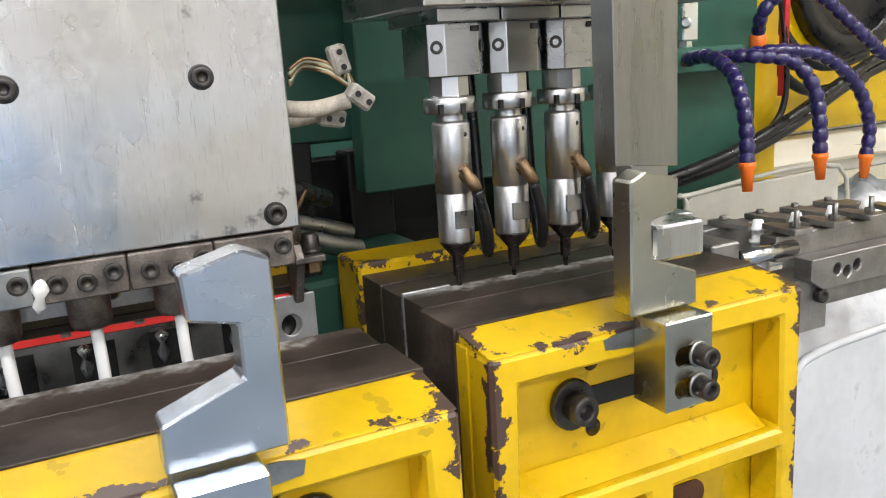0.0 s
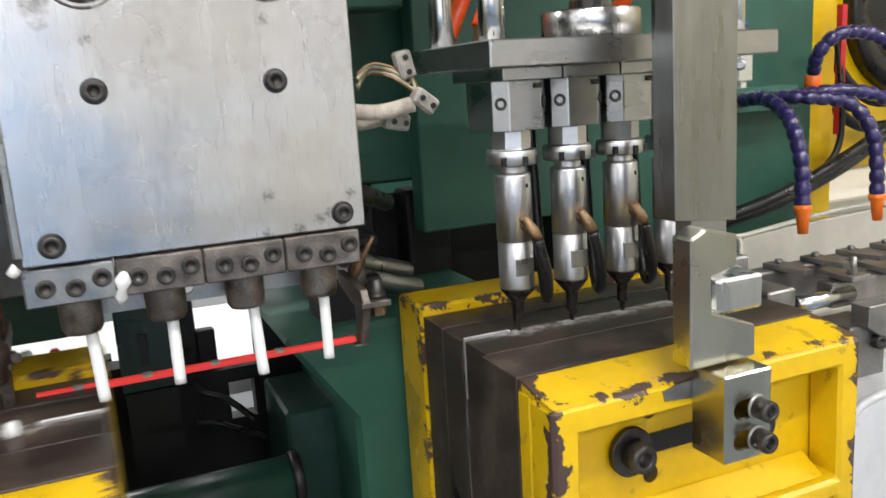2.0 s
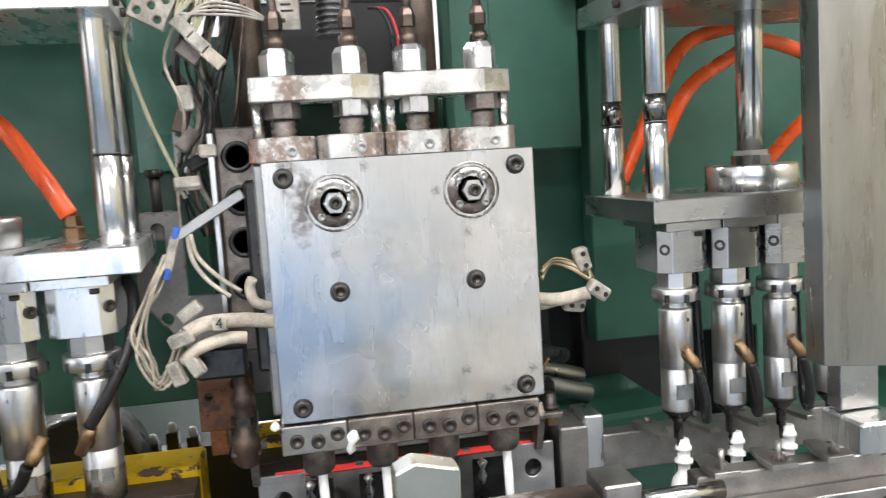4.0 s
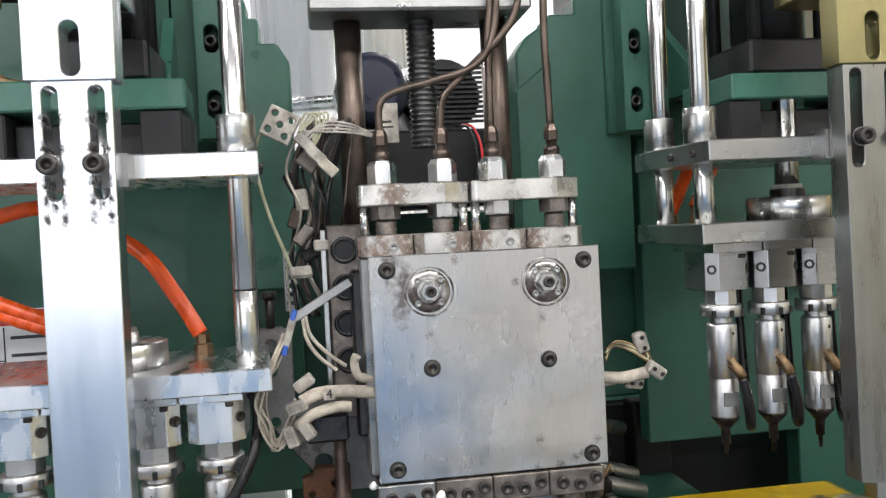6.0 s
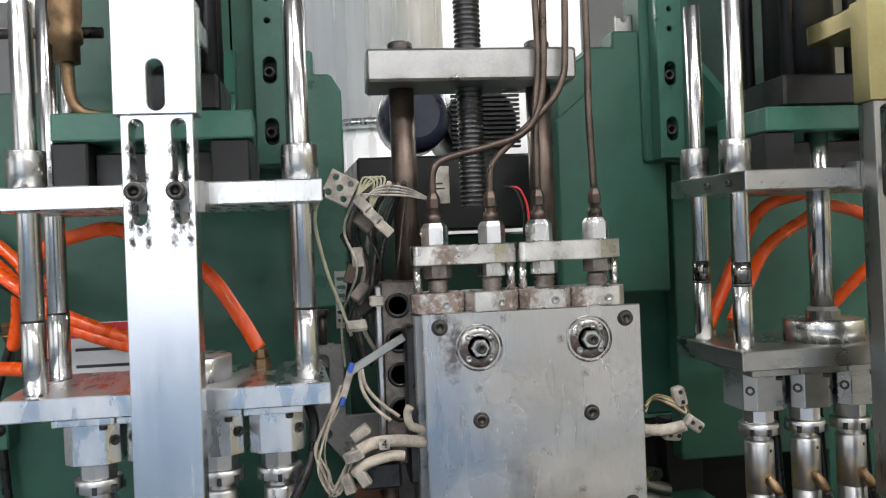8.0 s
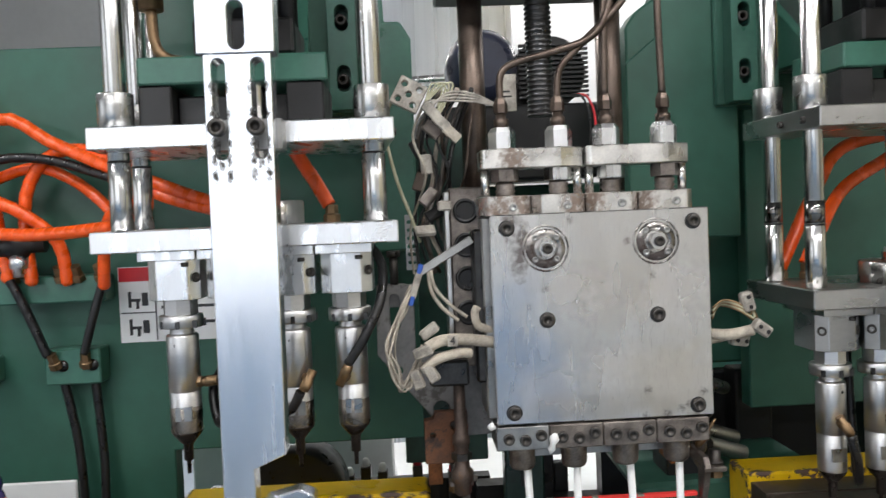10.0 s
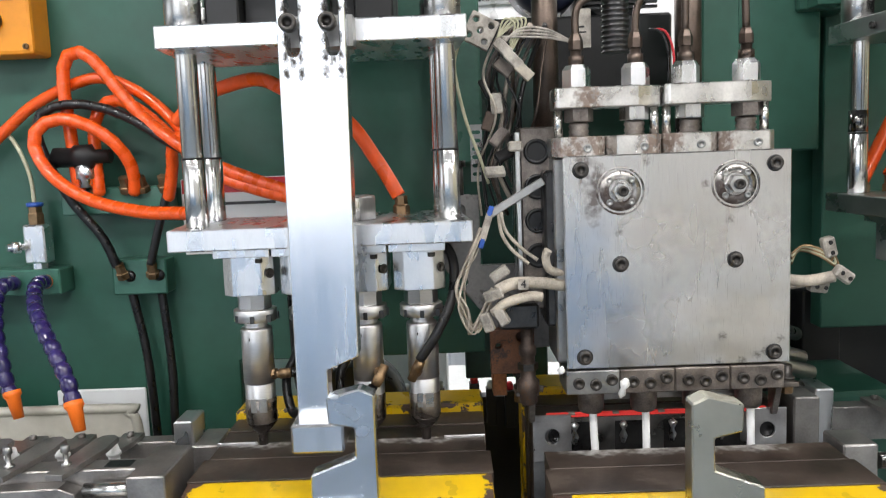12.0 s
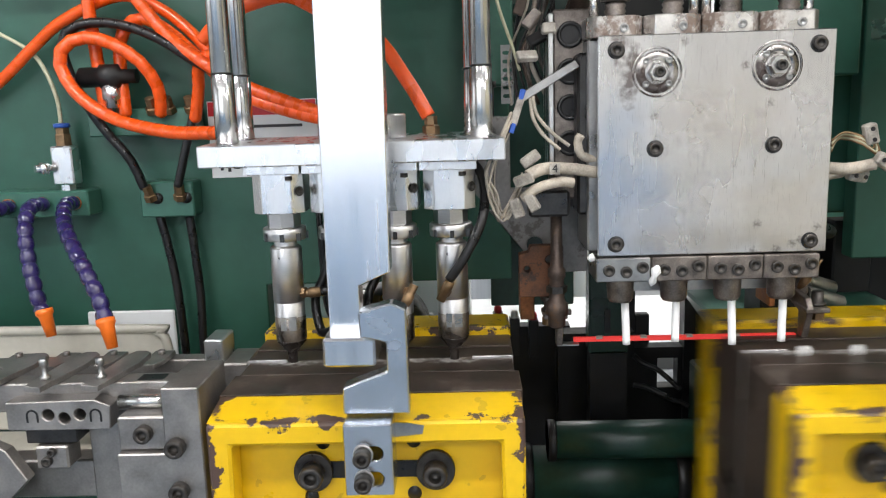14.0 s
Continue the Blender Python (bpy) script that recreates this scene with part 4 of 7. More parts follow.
    # clamping bolts in the dark slot
    part("clamp_slot", Shape().prism(hslot(s * 0.378 - 0.066, s * 0.378 + 0.066, -0.284, 0.0085), -0.0862, -0.0842), BLACK, o)
    for u in (0.308, 0.436):
        washer(o, s * u, -0.086, -0.284, 0.0205, t=0.006)
        screw(o, s * u, -0.092, -0.284, 0.0125, length=0.017)
    for u, z in ((0.33, -0.255), (0.425, -0.255), (0.331, -0.310), (0.44, -0.312)):
        part("tapped_hole", Shape().lathe((s * u, -0.0852, z), (0, -1, 0), [(0.0075, 0), (0.0075, 0.0006), (0, 0.0006)], 14), BLACK, o)
    for u in (0.31, 0.43):
        part("clamp_hole", Shape().prism(hslot(s * u - 0.026, s * u + 0.026, -0.40, 0.013), -0.0862, -0.0845), RUST, o)
    return o


def mould_back(s):
    c, h, top = s * MOULD_C, MOULD_H, MOULD_TOP
    o = thing("mould_back_half", (c, 0.12, -0.80), "back mould half on a yellow platen with guide bushes", "mould half", "blow moulds")
    paint = chipped("chipped_yellow_paint_back", YPAINT, PRIMER, -0.003, h + 0.002, 0.641, 0.005, 0.24)
    part("platen", Shape().box(c - h - 0.002, c + h - 0.001, 0.125, 0.19, -0.80, top + 0.012, 0.003), paint, o)
    steel = mat("oily_mould_steel_back", (0.044, 0.032, 0.025), 0.42, 0.22, 0.55, 16, 0.18, 160, second=(0.095, 0.074, 0.058))
    part("backing_plate", Shape().box(c - h + 0.001, c + h - 0.002, 0.078, 0.1248, -0.80, top + 0.002, 0.0006), steel, o)
    part("cavity_block", Shape().box(c - h + 0.002, c + h - 0.002, 0.0345, 0.0778, -0.62, top + 0.0005, 0.0006), steel, o)
    face = part("parting_face", Shape().prism([(c - h + 0.003, -0.55), (c - h + 0.003, top - 0.001), (c + h - 0.003, top - 0.001), (c + h - 0.003, -0.55)], 0.0338, 0.0344), GREYSTEEL, o)
    for u in (0.248, 0.511):
        part("guide_bush", Shape().lathe((s * u, 0.0337, top - 0.022), (0, -1, 0), [(0.0100, 0), (0.0100, 0.0004), (0.0075, 0.0004), (0.0075, 0.0002), (0, 0.0002)], 20), BLACK, face)
    for u in (0.243, 0.511):
        part("end_plate", Shape().prism([(s * u - 0.024, top - 0.052), (s * u + 0.024, top - 0.052), (s * u + 0.024, top + 0.004), (s * u - 0.024, top + 0.004)], 0.0300, 0.0336, holes=[circle(s * u, top - 0.022, 0.0095, 18)], bevel=0.0008), ENDPLATE, face, "light grey steel end plate with a bore")
    for u in PIN_U:
        x = s * u
        part("cavity_insert", Shape().box(x - 0.022, x + 0.012, 0.0328, 0.0336, -0.42, top - 0.006), DARKSTEEL, face)
        part("pinch_scrap", Shape().lathe((x - 0.012, 0.029, top - 0.012), (0, -0.2, 1), [(0.003, -0.02), (0.0055, -0.012), (0.002, -0.004), (0.006, 0.004), (0.001, 0.008)], 7), SILVERTAPE, face)
    return o


seat("mould")
FRONT = {side: mould_front(side) for side in (-1, 1)}
seat("back")
BACK = {side: mould_back(side) for side in (-1, 1)}


# ---- take-out grippers, bolted to the moulds' outer sides ----
def gripper(s):
    def X(u0, u1):
        return (min(s * u0, s * u1), max(s * u0, s * u1))
    d, e, z = (0.0, 0.0, -0.037) if s < 0 else (0.045, 0.025, -0.040)
    o = thing("bottle_gripper", (s * 0.68, -0.06, -0.45), "grey steel take-out gripper with finger plates and screws", "gripper", "take-out grippers")
    if s < 0:
        seat("plain")
        end = part("end_block", Shape().prism([(-0.543, -0.193), (-0.543, -0.46), (-0.633, -0.46), (-0.633, -0.263), (-0.582, -0.263), (-0.582, -0.193)], -0.120, -0.030, bevel=0.0015), GRIPSTEEL, o)
        for z in (-0.255, -0.303, -0.38):
            screw(end, -0.570, -0.120, z, 0.0100)
        part("slide_block", Shape().box(-0.633, -0.5825, -0.112, -0.07, -0.2626, -0.226, 0.002), GRIPSTEEL, o)
        screw(o, -0.605, -0.112, -0.243, 0.0092)
        part("slide_rod", Shape().cyl((-0.5825, -0.085, -0.219), (-0.640, -0.085, -0.219), 0.0075, 16), CHROME, o)
        part("top_rail", Shape().prism([(-0.950, -0.235), (-0.583, -0.235), (-0.583, -0.203), (-0.950, -0.203)], -0.070, -0.040, bevel=0.0015), GRIPSTEEL, o)
        part("rail_slot", Shape().box(-0.628, -0.600, -0.064, -0.046, -0.2034, -0.2025), BLACK, o)
        for x0 in (-0.760, -0.905):
            bar = part("finger_bar", Shape().prism([(x0, -0.247), (x0 + 0.110, -0.247), (x0 + 0.112, -0.221), (x0 + 0.095, -0.214), (x0, -0.216)], -0.092, -0.0705,
                       holes=[circle(x0 + u, -0.231 - d, 0.0064, 14) for u, d in ((0.045, -0.001), (0.062, 0.003), (0.079, -0.001))], bevel=0.0010), GRIPSTEEL, o)
            part("back_plate", Shape().box(x0 + 0.004, x0 + 0.106, -0.0704, -0.0701, -0.244, -0.222), BLACK, bar)
            for u in (0.028, 0.096):
                part("arch_mark", Shape().prism(arc(x0 + u, -0.230, 0.0065, 0, 180, 8) + [(x0 + u - 0.0065, -0.238), (x0 + u - 0.0045, -0.238)] + arc(x0 + u, -0.230, 0.0045, 180, 0, 8) + [(x0 + u + 0.0045, -0.238), (x0 + u + 0.0065, -0.238)], -0.0926, -0.0919), BLACK, bar)
        clamp = part("clamp_block", Shape().box(-0.735, -0.700, -0.090, -0.060, -0.292, -0.266, 0.002), GRIPSTEEL, o)
        screw(clamp, -0.722, -0.090, -0.282, 0.0055)
        screw(clamp, -0.716, -0.090, -0.272, 0.0045)
        part("clamp_hood", Shape().box(-0.745, -0.690, -0.086, -0.056, -0.264, -0.2475, 0.001), DARKSTEEL, o)
        part("back_web", Shape().box(-0.69, -0.6335, -0.060, -0.045, -0.40, -0.236, 0.002), GRIPSTEEL, o)
        side = part("side_arm", Shape().prism([(-0.95, -0.245), (-0.790, -0.245), (-0.755, -0.262), (-0.735, -0.295), (-0.80, -0.36), (-0.95, -0.40)], -0.110, -0.094, holes=[hslot(-0.86, -0.81, z, 0.004, 5) for z in (-0.30, -0.318, -0.336)], bevel=0.001), GRIPSTEEL, o)
        part("slot_backing", Shape().box(-0.90, -0.78, -0.0939, -0.0930, -0.35, -0.29), BLACK, side)
        part("lower_beam", Shape().box(-0.95, -0.6335, -0.05, -0.02, -0.345, -0.300, 0.002), GRIPSTEEL, o)
        for i, u in enumerate(PIN_U):
            x = -(u * 1.0 + 0.376)
            f = part("finger", Shape().prism([(x - 0.016, -0.095), (x + 0.004, -0.100), (x + 0.017, -0.02), (x + 0.016, 0.014), (x + 0.008, 0.022), (x - 0.004, 0.022), (x - 0.010, 0.008)], -0.2028, -0.1965, plane="xy", bevel=0.0006), GRIPSTEEL, o)
            part("stud", Shape().lathe((x - 0.004, -0.072, -0.1965), (0, 0, 1), [(0.0055, 0), (0.0055, 0.003), (0.0028, 0.004), (0.0028, 0.014), (0.0048, 0.015), (0.0048, 0.021), (0.003, 0.023)], 10), GREYSTEEL, f)
        return o
    if s > 0:
        part("end_block", Shape().box(*X(0.5365, 0.575), -0.02, 0.03, -0.33, -0.216, 0.002), GRIPSTEEL, o)
        part("guide_block", Shape().box(*X(0.645, 0.70), -0.03, 0.02, -0.33, -0.270, 0.002), GRIPSTEEL, o)
        screw(o, s * 0.683, -0.03, -0.29, 0.008)
    part("slide_rod", Shape().cyl((s * 0.5770, -0.06 + d, -0.236), (s * 0.66, -0.06 + d, -0.236), 0.009, 16), CHROME, o)
    part("top_rail", Shape().box(*X(0.54 if s < 0 else 0.635, 0.90), -0.06 + d, -0.036 + d, -0.250, -0.222, 0.0015), GRIPSTEEL, o)
    k = -0.014
    bar = part("finger_bar", Shape().prism([(s * a, b) for a, b in [(0.635 + e, -0.230 + z), (0.655 + e, -0.256 + z - k), (0.93, -0.256 + z - k), (0.93, -0.206 + z), (0.635 + e, -0.206 + z)]], -0.085 + d, -0.061 + d,
               holes=[circle(s * (u + e), -0.222 + z - (0.005 if k % 3 == 1 else 0), 0.0066, 14) for k, u in enumerate((0.676, 0.692, 0.708, 0.798, 0.814, 0.830))], bevel=0.0012), GRIPSTEEL, o)
    part("back_plate", Shape().box(*X(0.665, 0.90), -0.0605 + d, -0.0602 + d, -0.240 + z, -0.212 + z), BLACK, bar)
    for i, u in enumerate(PIN_U):
        x = s * (u + 0.375)
        f = part("finger", Shape().prism([(x - 0.014, -0.075 + d), (x + 0.014, -0.075 + d), (x + 0.014, d * 0.3 - 0.02), (x + 0.009, 0.012), (x + 0.0075, 0.020), (x - 0.0075, 0.020), (x - 0.009, 0.012), (x - 0.014, d * 0.3 - 0.02)], -0.2195, -0.2135, plane="xy", bevel=0.0006), GRIPSTEEL, o)
        screw(f, x, -0.045 + d * 0.6, -0.2135, 0.0055, (0, 0, 1), material=GRIPSTEEL)
        part("stud", Shape().cyl((x - 0.002, -0.066 + d, -0.2135), (x - 0.002, -0.066 + d, -0.194), 0.003, 10), GRIPSTEEL, f)
    part("lower_beam", Shape().box(*X(0.5775, 0.95), *((-0.05, -0.02) if s < 0 else (-0.014, 0.004)), -0.34 if s < 0 else -0.312, -0.282, 0.002), GRIPSTEEL, o)
    return o


def rear_gripper(s):
    def X(u0, u1):
        return (min(s * u0, s * u1), max(s * u0, s * u1))
    o = thing("rear_gripper", (s * 0.68, 0.10, -0.40), "grey steel rear gripper jaw with small finger plates", "gripper", "take-out grippers")
    part("end_block", Shape().box(*X(0.542, 0.575), 0.055, 0.12, -0.40, -0.226 if s < 0 else -0.205, 0.002), GRIPSTEEL, o)
    part("block", Shape().box(*X(0.576, 0.60), 0.07, 0.12, -0.30, -0.20, 0.002), ALU, o)
    part("finger_bar", Shape().box(*X(0.60, 0.90), 0.075, 0.10, -0.27, -0.226, 0.0015), GRIPSTEEL, o)
    for u in PIN_U:
        x = s * (u + 0.375)
        f = part("finger", Shape().prism([(x - 0.013, 0.095), (x + 0.013, 0.095), (x + 0.012, 0.06), (x + 0.006, 0.038), (x - 0.006, 0.038), (x - 0.012, 0.06)], -0.2255, -0.2195, plane="xy", bevel=0.0006), GRIPSTEEL, o)
        screw(f, x, 0.082, -0.2195, 0.0045, (0, 0, 1), material=GRIPSTEEL)
    return o


GRIP, REAR = {}, {}
for side in (-1, 1):
    seat("grip%d" % side)
    GRIP[side], REAR[side] = gripper(side), rear_gripper(side)
seat("plain")


def bottle(x):
    prof = [(0.001, -0.10), (0.012, -0.10), (0.0135, -0.098), (0.0135, -0.035), (0.0120, -0.028), (0.0062, -0.020), (0.0062, -0.010), (0.0095, -0.0095), (0.0095, -0.0065), (0.0066, -0.006), (0.0066, 0.004), (0.0086, 0.0045), (0.0086, 0.0075), (0.0070, 0.009), (0.0055, 0.016)]
    return single("small_bottle", Shape().lathe((x, 0.033, -0.2250), (0, 0, 1), prof, 18), WHITE, (x, 0.033, -0.3095), "small freshly blown white plastic bottle with a neck stub", "bottle", "blown bottles")


BOTTLES = {(side, k): [bottle(side * (u + (0.375 if (side, k) == (1, 0) else 0.0))) for u in PIN_U] for side in (-1, 1) for k in (0, 1)}


def stub(s, u):
    x = s * u
    return single("strand_stub", Shape().lathe((x, 0.018, MOULD_Z + 0.0005), (0, 0, 1), [(0.0042, 0), (0.0046, 0.004), (0.0044, 0.0100), (0.0030, 0.0115)], 12), WHITE, (x, 0.018, MOULD_Z), "white cut end of a plastic strand on the mould", "strand end", "strands")


STUBS = {side: [stub(side, u) for u in PIN_U] for side in (-1, 1)}

# ---- the die head, which bobs with each cut ----
DIE_X = (-0.092, -0.031, 0.030, 0.091)


def die_head():
    o = thing("die_head", (0, 0.06, -0.176), "square steel extrusion die head with four dies and scratched cover plate", "die head")
    ox, oy, oz = 0, 0.06, -0.176
    # blue and warm clouds: partly heat tint, partly reflected surroundings painted in
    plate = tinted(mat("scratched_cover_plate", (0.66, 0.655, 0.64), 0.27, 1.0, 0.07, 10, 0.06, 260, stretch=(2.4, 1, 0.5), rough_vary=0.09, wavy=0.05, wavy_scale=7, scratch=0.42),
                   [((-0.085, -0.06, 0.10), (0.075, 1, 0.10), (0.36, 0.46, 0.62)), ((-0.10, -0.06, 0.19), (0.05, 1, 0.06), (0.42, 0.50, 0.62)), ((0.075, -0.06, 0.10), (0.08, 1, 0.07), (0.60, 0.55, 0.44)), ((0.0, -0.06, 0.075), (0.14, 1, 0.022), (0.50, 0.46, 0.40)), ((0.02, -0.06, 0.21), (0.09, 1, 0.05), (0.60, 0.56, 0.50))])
    spotted(plate, [(-0.098, -0.06, 0.110 + 0.176), (-0.083, -0.06, 0.088 + 0.176), (-0.088, -0.06, 0.07 + 0.176)], 0.030, (0.09, 0.055, 0.045), (1.5, 0, 0.6), 0.75, 130, cut=0.44)
    spotted(plate, [(0.092, -0.06, -0.108 + 0.176), (0.1, -0.06, -0.104 + 0.176), (-0.06, -0.06, 0.035 + 0.176), (0.062, -0.06, 0.045 + 0.176), (0.035, -0.06, 0.085 + 0.176), (0.053, -0.06, -0.085 + 0.176), (0.110, -0.06, -0.113 + 0.176), (0.075, -0.06, -0.114 + 0.176), (0.05, -0.06, -0.116 + 0.176), (-0.03, -0.06, 0.112 + 0.176), (0.118, -0.06, -0.09 + 0.176)], 0.012, (0.12, 0.10, 0.085), (1, 0, 1), 0.65, 330, cut=0.50)
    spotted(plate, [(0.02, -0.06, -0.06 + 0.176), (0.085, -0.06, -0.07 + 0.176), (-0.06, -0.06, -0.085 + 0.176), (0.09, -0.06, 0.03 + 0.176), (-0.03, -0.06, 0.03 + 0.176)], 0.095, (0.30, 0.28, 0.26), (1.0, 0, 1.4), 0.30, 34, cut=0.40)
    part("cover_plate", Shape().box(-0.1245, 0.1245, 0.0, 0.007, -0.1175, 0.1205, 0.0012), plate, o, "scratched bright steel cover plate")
    for k, (y0, y1, g) in enumerate(((0.0072, 0.0110, 0.0015), (0.0126, 0.0166, 0.001), (0.0182, 0.0216, 0.0025))):
        part("shim_plate", Shape().box(-0.1235 + g, 0.1235 - g, y0, y1, -0.1165, 0.1195 - g, 0.0006), STEEL, o)
    part("shim_core", Shape().box(-0.119, 0.119, 0.0071, 0.0300, -0.115, 0.116), DARKSTEEL, o)
    part("body", Shape().box(-0.128, 0.121, 0.0235, 0.105, -0.1165, 0.1185, 0.002), GREYSTEEL, o)
    part("heater_block", Shape().box(-0.138, 0.130, 0.032, 0.10, -0.075, 0.105, 0.003), DARKSTEEL, o)
    for x, z in ((-0.106, 0.105), (0.106, 0.105), (-0.105, -0.104), (0.106, -0.105), (-0.0637, 0.0), (0.0627, 0.0005)):
        part("dimple", Shape().lathe((x, 0.0008, z), (0, -1, 0), [(0.0094, 0.0007), (0.0090, 0.0010), (0.0078, 0.0010)], 22), DARKSTEEL, o)
        screw(o, x, 0.0, z, 0.0076, length=0.0055)
    for x, z in ((-0.063, 0.081), (0.063, 0.084)):
        r = part("die_regulator", Shape().lathe((x, 0.0005, z), (0, -1, 0), [(0.0265, 0), (0.0265, 0.0015), (0.0245, 0.0016), (0.0243, -0.0003), (0.0225, -0.0003), (0.0222, 0.0022), (0.013, 0.0022), (0.0125, 0.0005), (0.0105, 0.0005)], 30), spotted(mat("burnt_regulator_steel", (0.33, 0.315, 0.30), 0.3, 1.0, 0.65, 70, 0.2, 200), [(x + 0.008, -0.06, z + 0.176 - 0.012), (x - 0.012, -0.06, z + 0.176 - 0.006), (x, -0.06, z + 0.176 - 0.02)], 0.02, (0.05, 0.035, 0.03), (1, 0, 1), 0.95, 110, cut=0.33), o)
        part("hex_nut", Shape().lathe((x, -0.0005, z), (0, -1, 0), [(0.0105, 0), (0.0105, 0.008), (0.0098, 0.0088)], flat=6), STEEL, r)
        screw(r, x, -0.009, z, 0.0058, length=0.006)
        for a in range(45, 405, 90):
            screw(r, x + 0.0172 * math.cos(radians(a)), -0.0015, z + 0.0172 * math.sin(radians(a)), 0.0035, length=0.0022, material=GREYSTEEL)
    # die clamps
    edges = (-0.1255, -0.0645, -0.003, 0.0585, 0.1195)
    for i in range(4):
        a, b = edges[i] + 0.0004, edges[i + 1] - 0.0004
        c = part("die_clamp", Shape().box(a, b, -0.003, 0.055, -0.1465, -0.1195, 0.0012), GRIME if i else GREYSTEEL, o, "grimy die clamp bar")
        for dx, dz in ((0.012, 0.0), (0.031, -0.002 if i != 3 else -0.003), (0.049, 0.003)):
            screw(c, a + dx, -0.003, -0.133 + dz, 0.0066, length=0.003)
        d = part("die", Shape().lathe((DIE_X[i], 0.030, -0.176), (0, 0, 1), [(0.008, 0.001), (0.0125, 0), (0.0150, 0.004), (0.0158, 0.031), (0.0150, 0.034)], 22), GRIME, o, "burnt dark die bushing")
    part("charred_drip", Shape().lathe((-0.064, -0.006, -0.139), (0.2, -0.4, 1), [(0.001, -0.014), (0.0045, -0.008), (0.003, -0.001), (0.006, 0.006), (0.003, 0.012), (0.0005, 0.014)], 9), WHITE, o, "white plastic drip")
    part("foil_drip", Shape().lathe((-0.131, 0.004, -0.119), (0.1, -0.6, 1), [(0.001, -0.006), (0.005, -0.001), (0.001, 0.006)], 8), WHITE, o)
    # slot guard below
    part("lower_guard", Shape().prism([(-0.085, -0.172), (0.115, -0.172), (0.115, -0.147), (-0.085, -0.147)], 0.058, 0.062, holes=[circle(-0.01, -0.160, 0.006, 14)]), GREYSTEEL, o)
    # valve blocks, yokes, nuts
    ed = (-0.1320, -0.0705, -0.0075, 0.0540, 0.1180)
    ag = spotted(mat("drip_stained_block", (0.66, 0.645, 0.615), 0.32, 1.0, 0.2, 40, 0.1, 240), [(-0.11, -0.045, 0.3), (-0.08, -0.04, 0.31), (-0.09, -0.04, 0.36), (-0.02, -0.04, 0.30), (0.0, -0.04, 0.31), (0.06, -0.04, 0.30)], 0.045, (0.13, 0.075, 0.045), (1.4, 0.4, 0.6), 0.85, 170, cut=0.42)
    for i in range(4):
        a, b = ed[i] + 0.0006, ed[i + 1] - 0.0006
        v = part("valve_block", Shape().prism([(a, 0.024), (a + 0.010, 0.010), (b - 0.010, 0.010), (b, 0.024), (b, 0.07), (a, 0.07)], 0.1190, 0.1415, plane="xy", bevel=0.0012), ag, o)
        screw(v, (a + b) / 2 + 0.006, 0.010, 0.1285, 0.0048, length=0.002, material=GREYSTEEL)
        x = (a + b) / 2 + 0.002
        part("gland_nut", Shape().lathe((x, 0.033, 0.158), (0, 0, 1), [(0.0160, 0), (0.0165, 0.001), (0.0165, 0.0145)], flat=6), GRIME if i in (0, 3) else STEEL, v)
        part("spindle", Shape().lathe((x, 0.033, 0.1415), (0, 0, 1), [(0.013, 0), (0.010, 0.003), (0.012, 0.006), (0.010, 0.009), (0.012, 0.012), (0.0095, 0.0165)], 18), GRIME, v)
    for a, b in ((-0.128, -0.008), (-0.0062, 0.1155)):
        y = part("yoke", Shape().prism([(a, 0.016), (a + 0.004, 0.013), (b - 0.028, 0.013), (b, 0.028), (b, 0.060), (a, 0.060)], 0.1728, 0.1955, plane="xy", bevel=0.0012), ag, o, "bright steel yoke with brown drips")
        for x in (a + 0.006, b - 0.006):
            part("spacer_post", Shape().cyl((x, 0.035, 0.1415), (x, 0.035, 0.1728), 0.0052, 14), CHROME, y)
        for x in (a + 0.027, b - 0.027):
            part("union_nut", Shape().lathe((x, 0.033, 0.1956), (0, 0, 1), [(0.0150, 0), (0.0158, 0.001), (0.0158, 0.0195), (0.0120, 0.0250), (0.0060, 0.0252)], flat=6), ALU, y, "pale zinc union nut")
            n = part("compression_fitting", Shape().lathe((x, 0.033, 0.2205), (0, 0, 1), [(0.0088, 0), (0.0088, 0.010), (0.0062, 0.011), (0.0062, 0.017)], 16).lathe((x, 0.033, 0.2376), (0, 0, 1), [(0.0082, 0), (0.0082, 0.010), (0.0060, 0.016), (0.0045, 0.018)], flat=6), PIPE, y)
    # feed pipes
    for pts in ([(-0.101, 0.033, 0.25), (-0.100, 0.033, 0.28), (-0.085, 0.033, 0.294), (-0.037, 0.03, 0.306), (0.004, 0.03, 0.320), (0.026, 0.03, 0.350), (0.034, 0.03, 0.42), (0.036, 0.03, 0.62)],
                [(-0.035, 0.033, 0.25), (-0.031, 0.033, 0.285), (-0.007, 0.033, 0.312), (0.032, 0.03, 0.348), (0.054, 0.03, 0.38), (0.060, 0.03, 0.43), (0.064, 0.03, 0.62)],
                [(0.0208, 0.033, 0.25), (0.0225, 0.033, 0.35), (0.028, 0.033, 0.42), (0.022, 0.033, 0.62)],
                [(0.0885, 0.033, 0.25), (0.086, 0.033, 0.35), (0.087, 0.033, 0.42), (0.086, 0.033, 0.62)]):
        part("feed_pipe", Shape().tube(pts, 0.0042, 10, 6), PIPE, o, "brown steel feed pipe")
    # cables on both sides
    part("cable_sleeve", Shape().tube([(-0.122, 0.025, -0.026), (-0.150, 0.02, -0.021), (-0.181, 0.01, -0.019), (-0.200, 0.005, -0.026)], 0.0068, 10, 6), CLOTH, o, "frayed white glass-fibre cable sleeve")
    part("cable_tag", Shape().box(-0.1775, -0.166, -0.0010, 0.0002, -0.0245, -0.0125), CERAMIC, o)
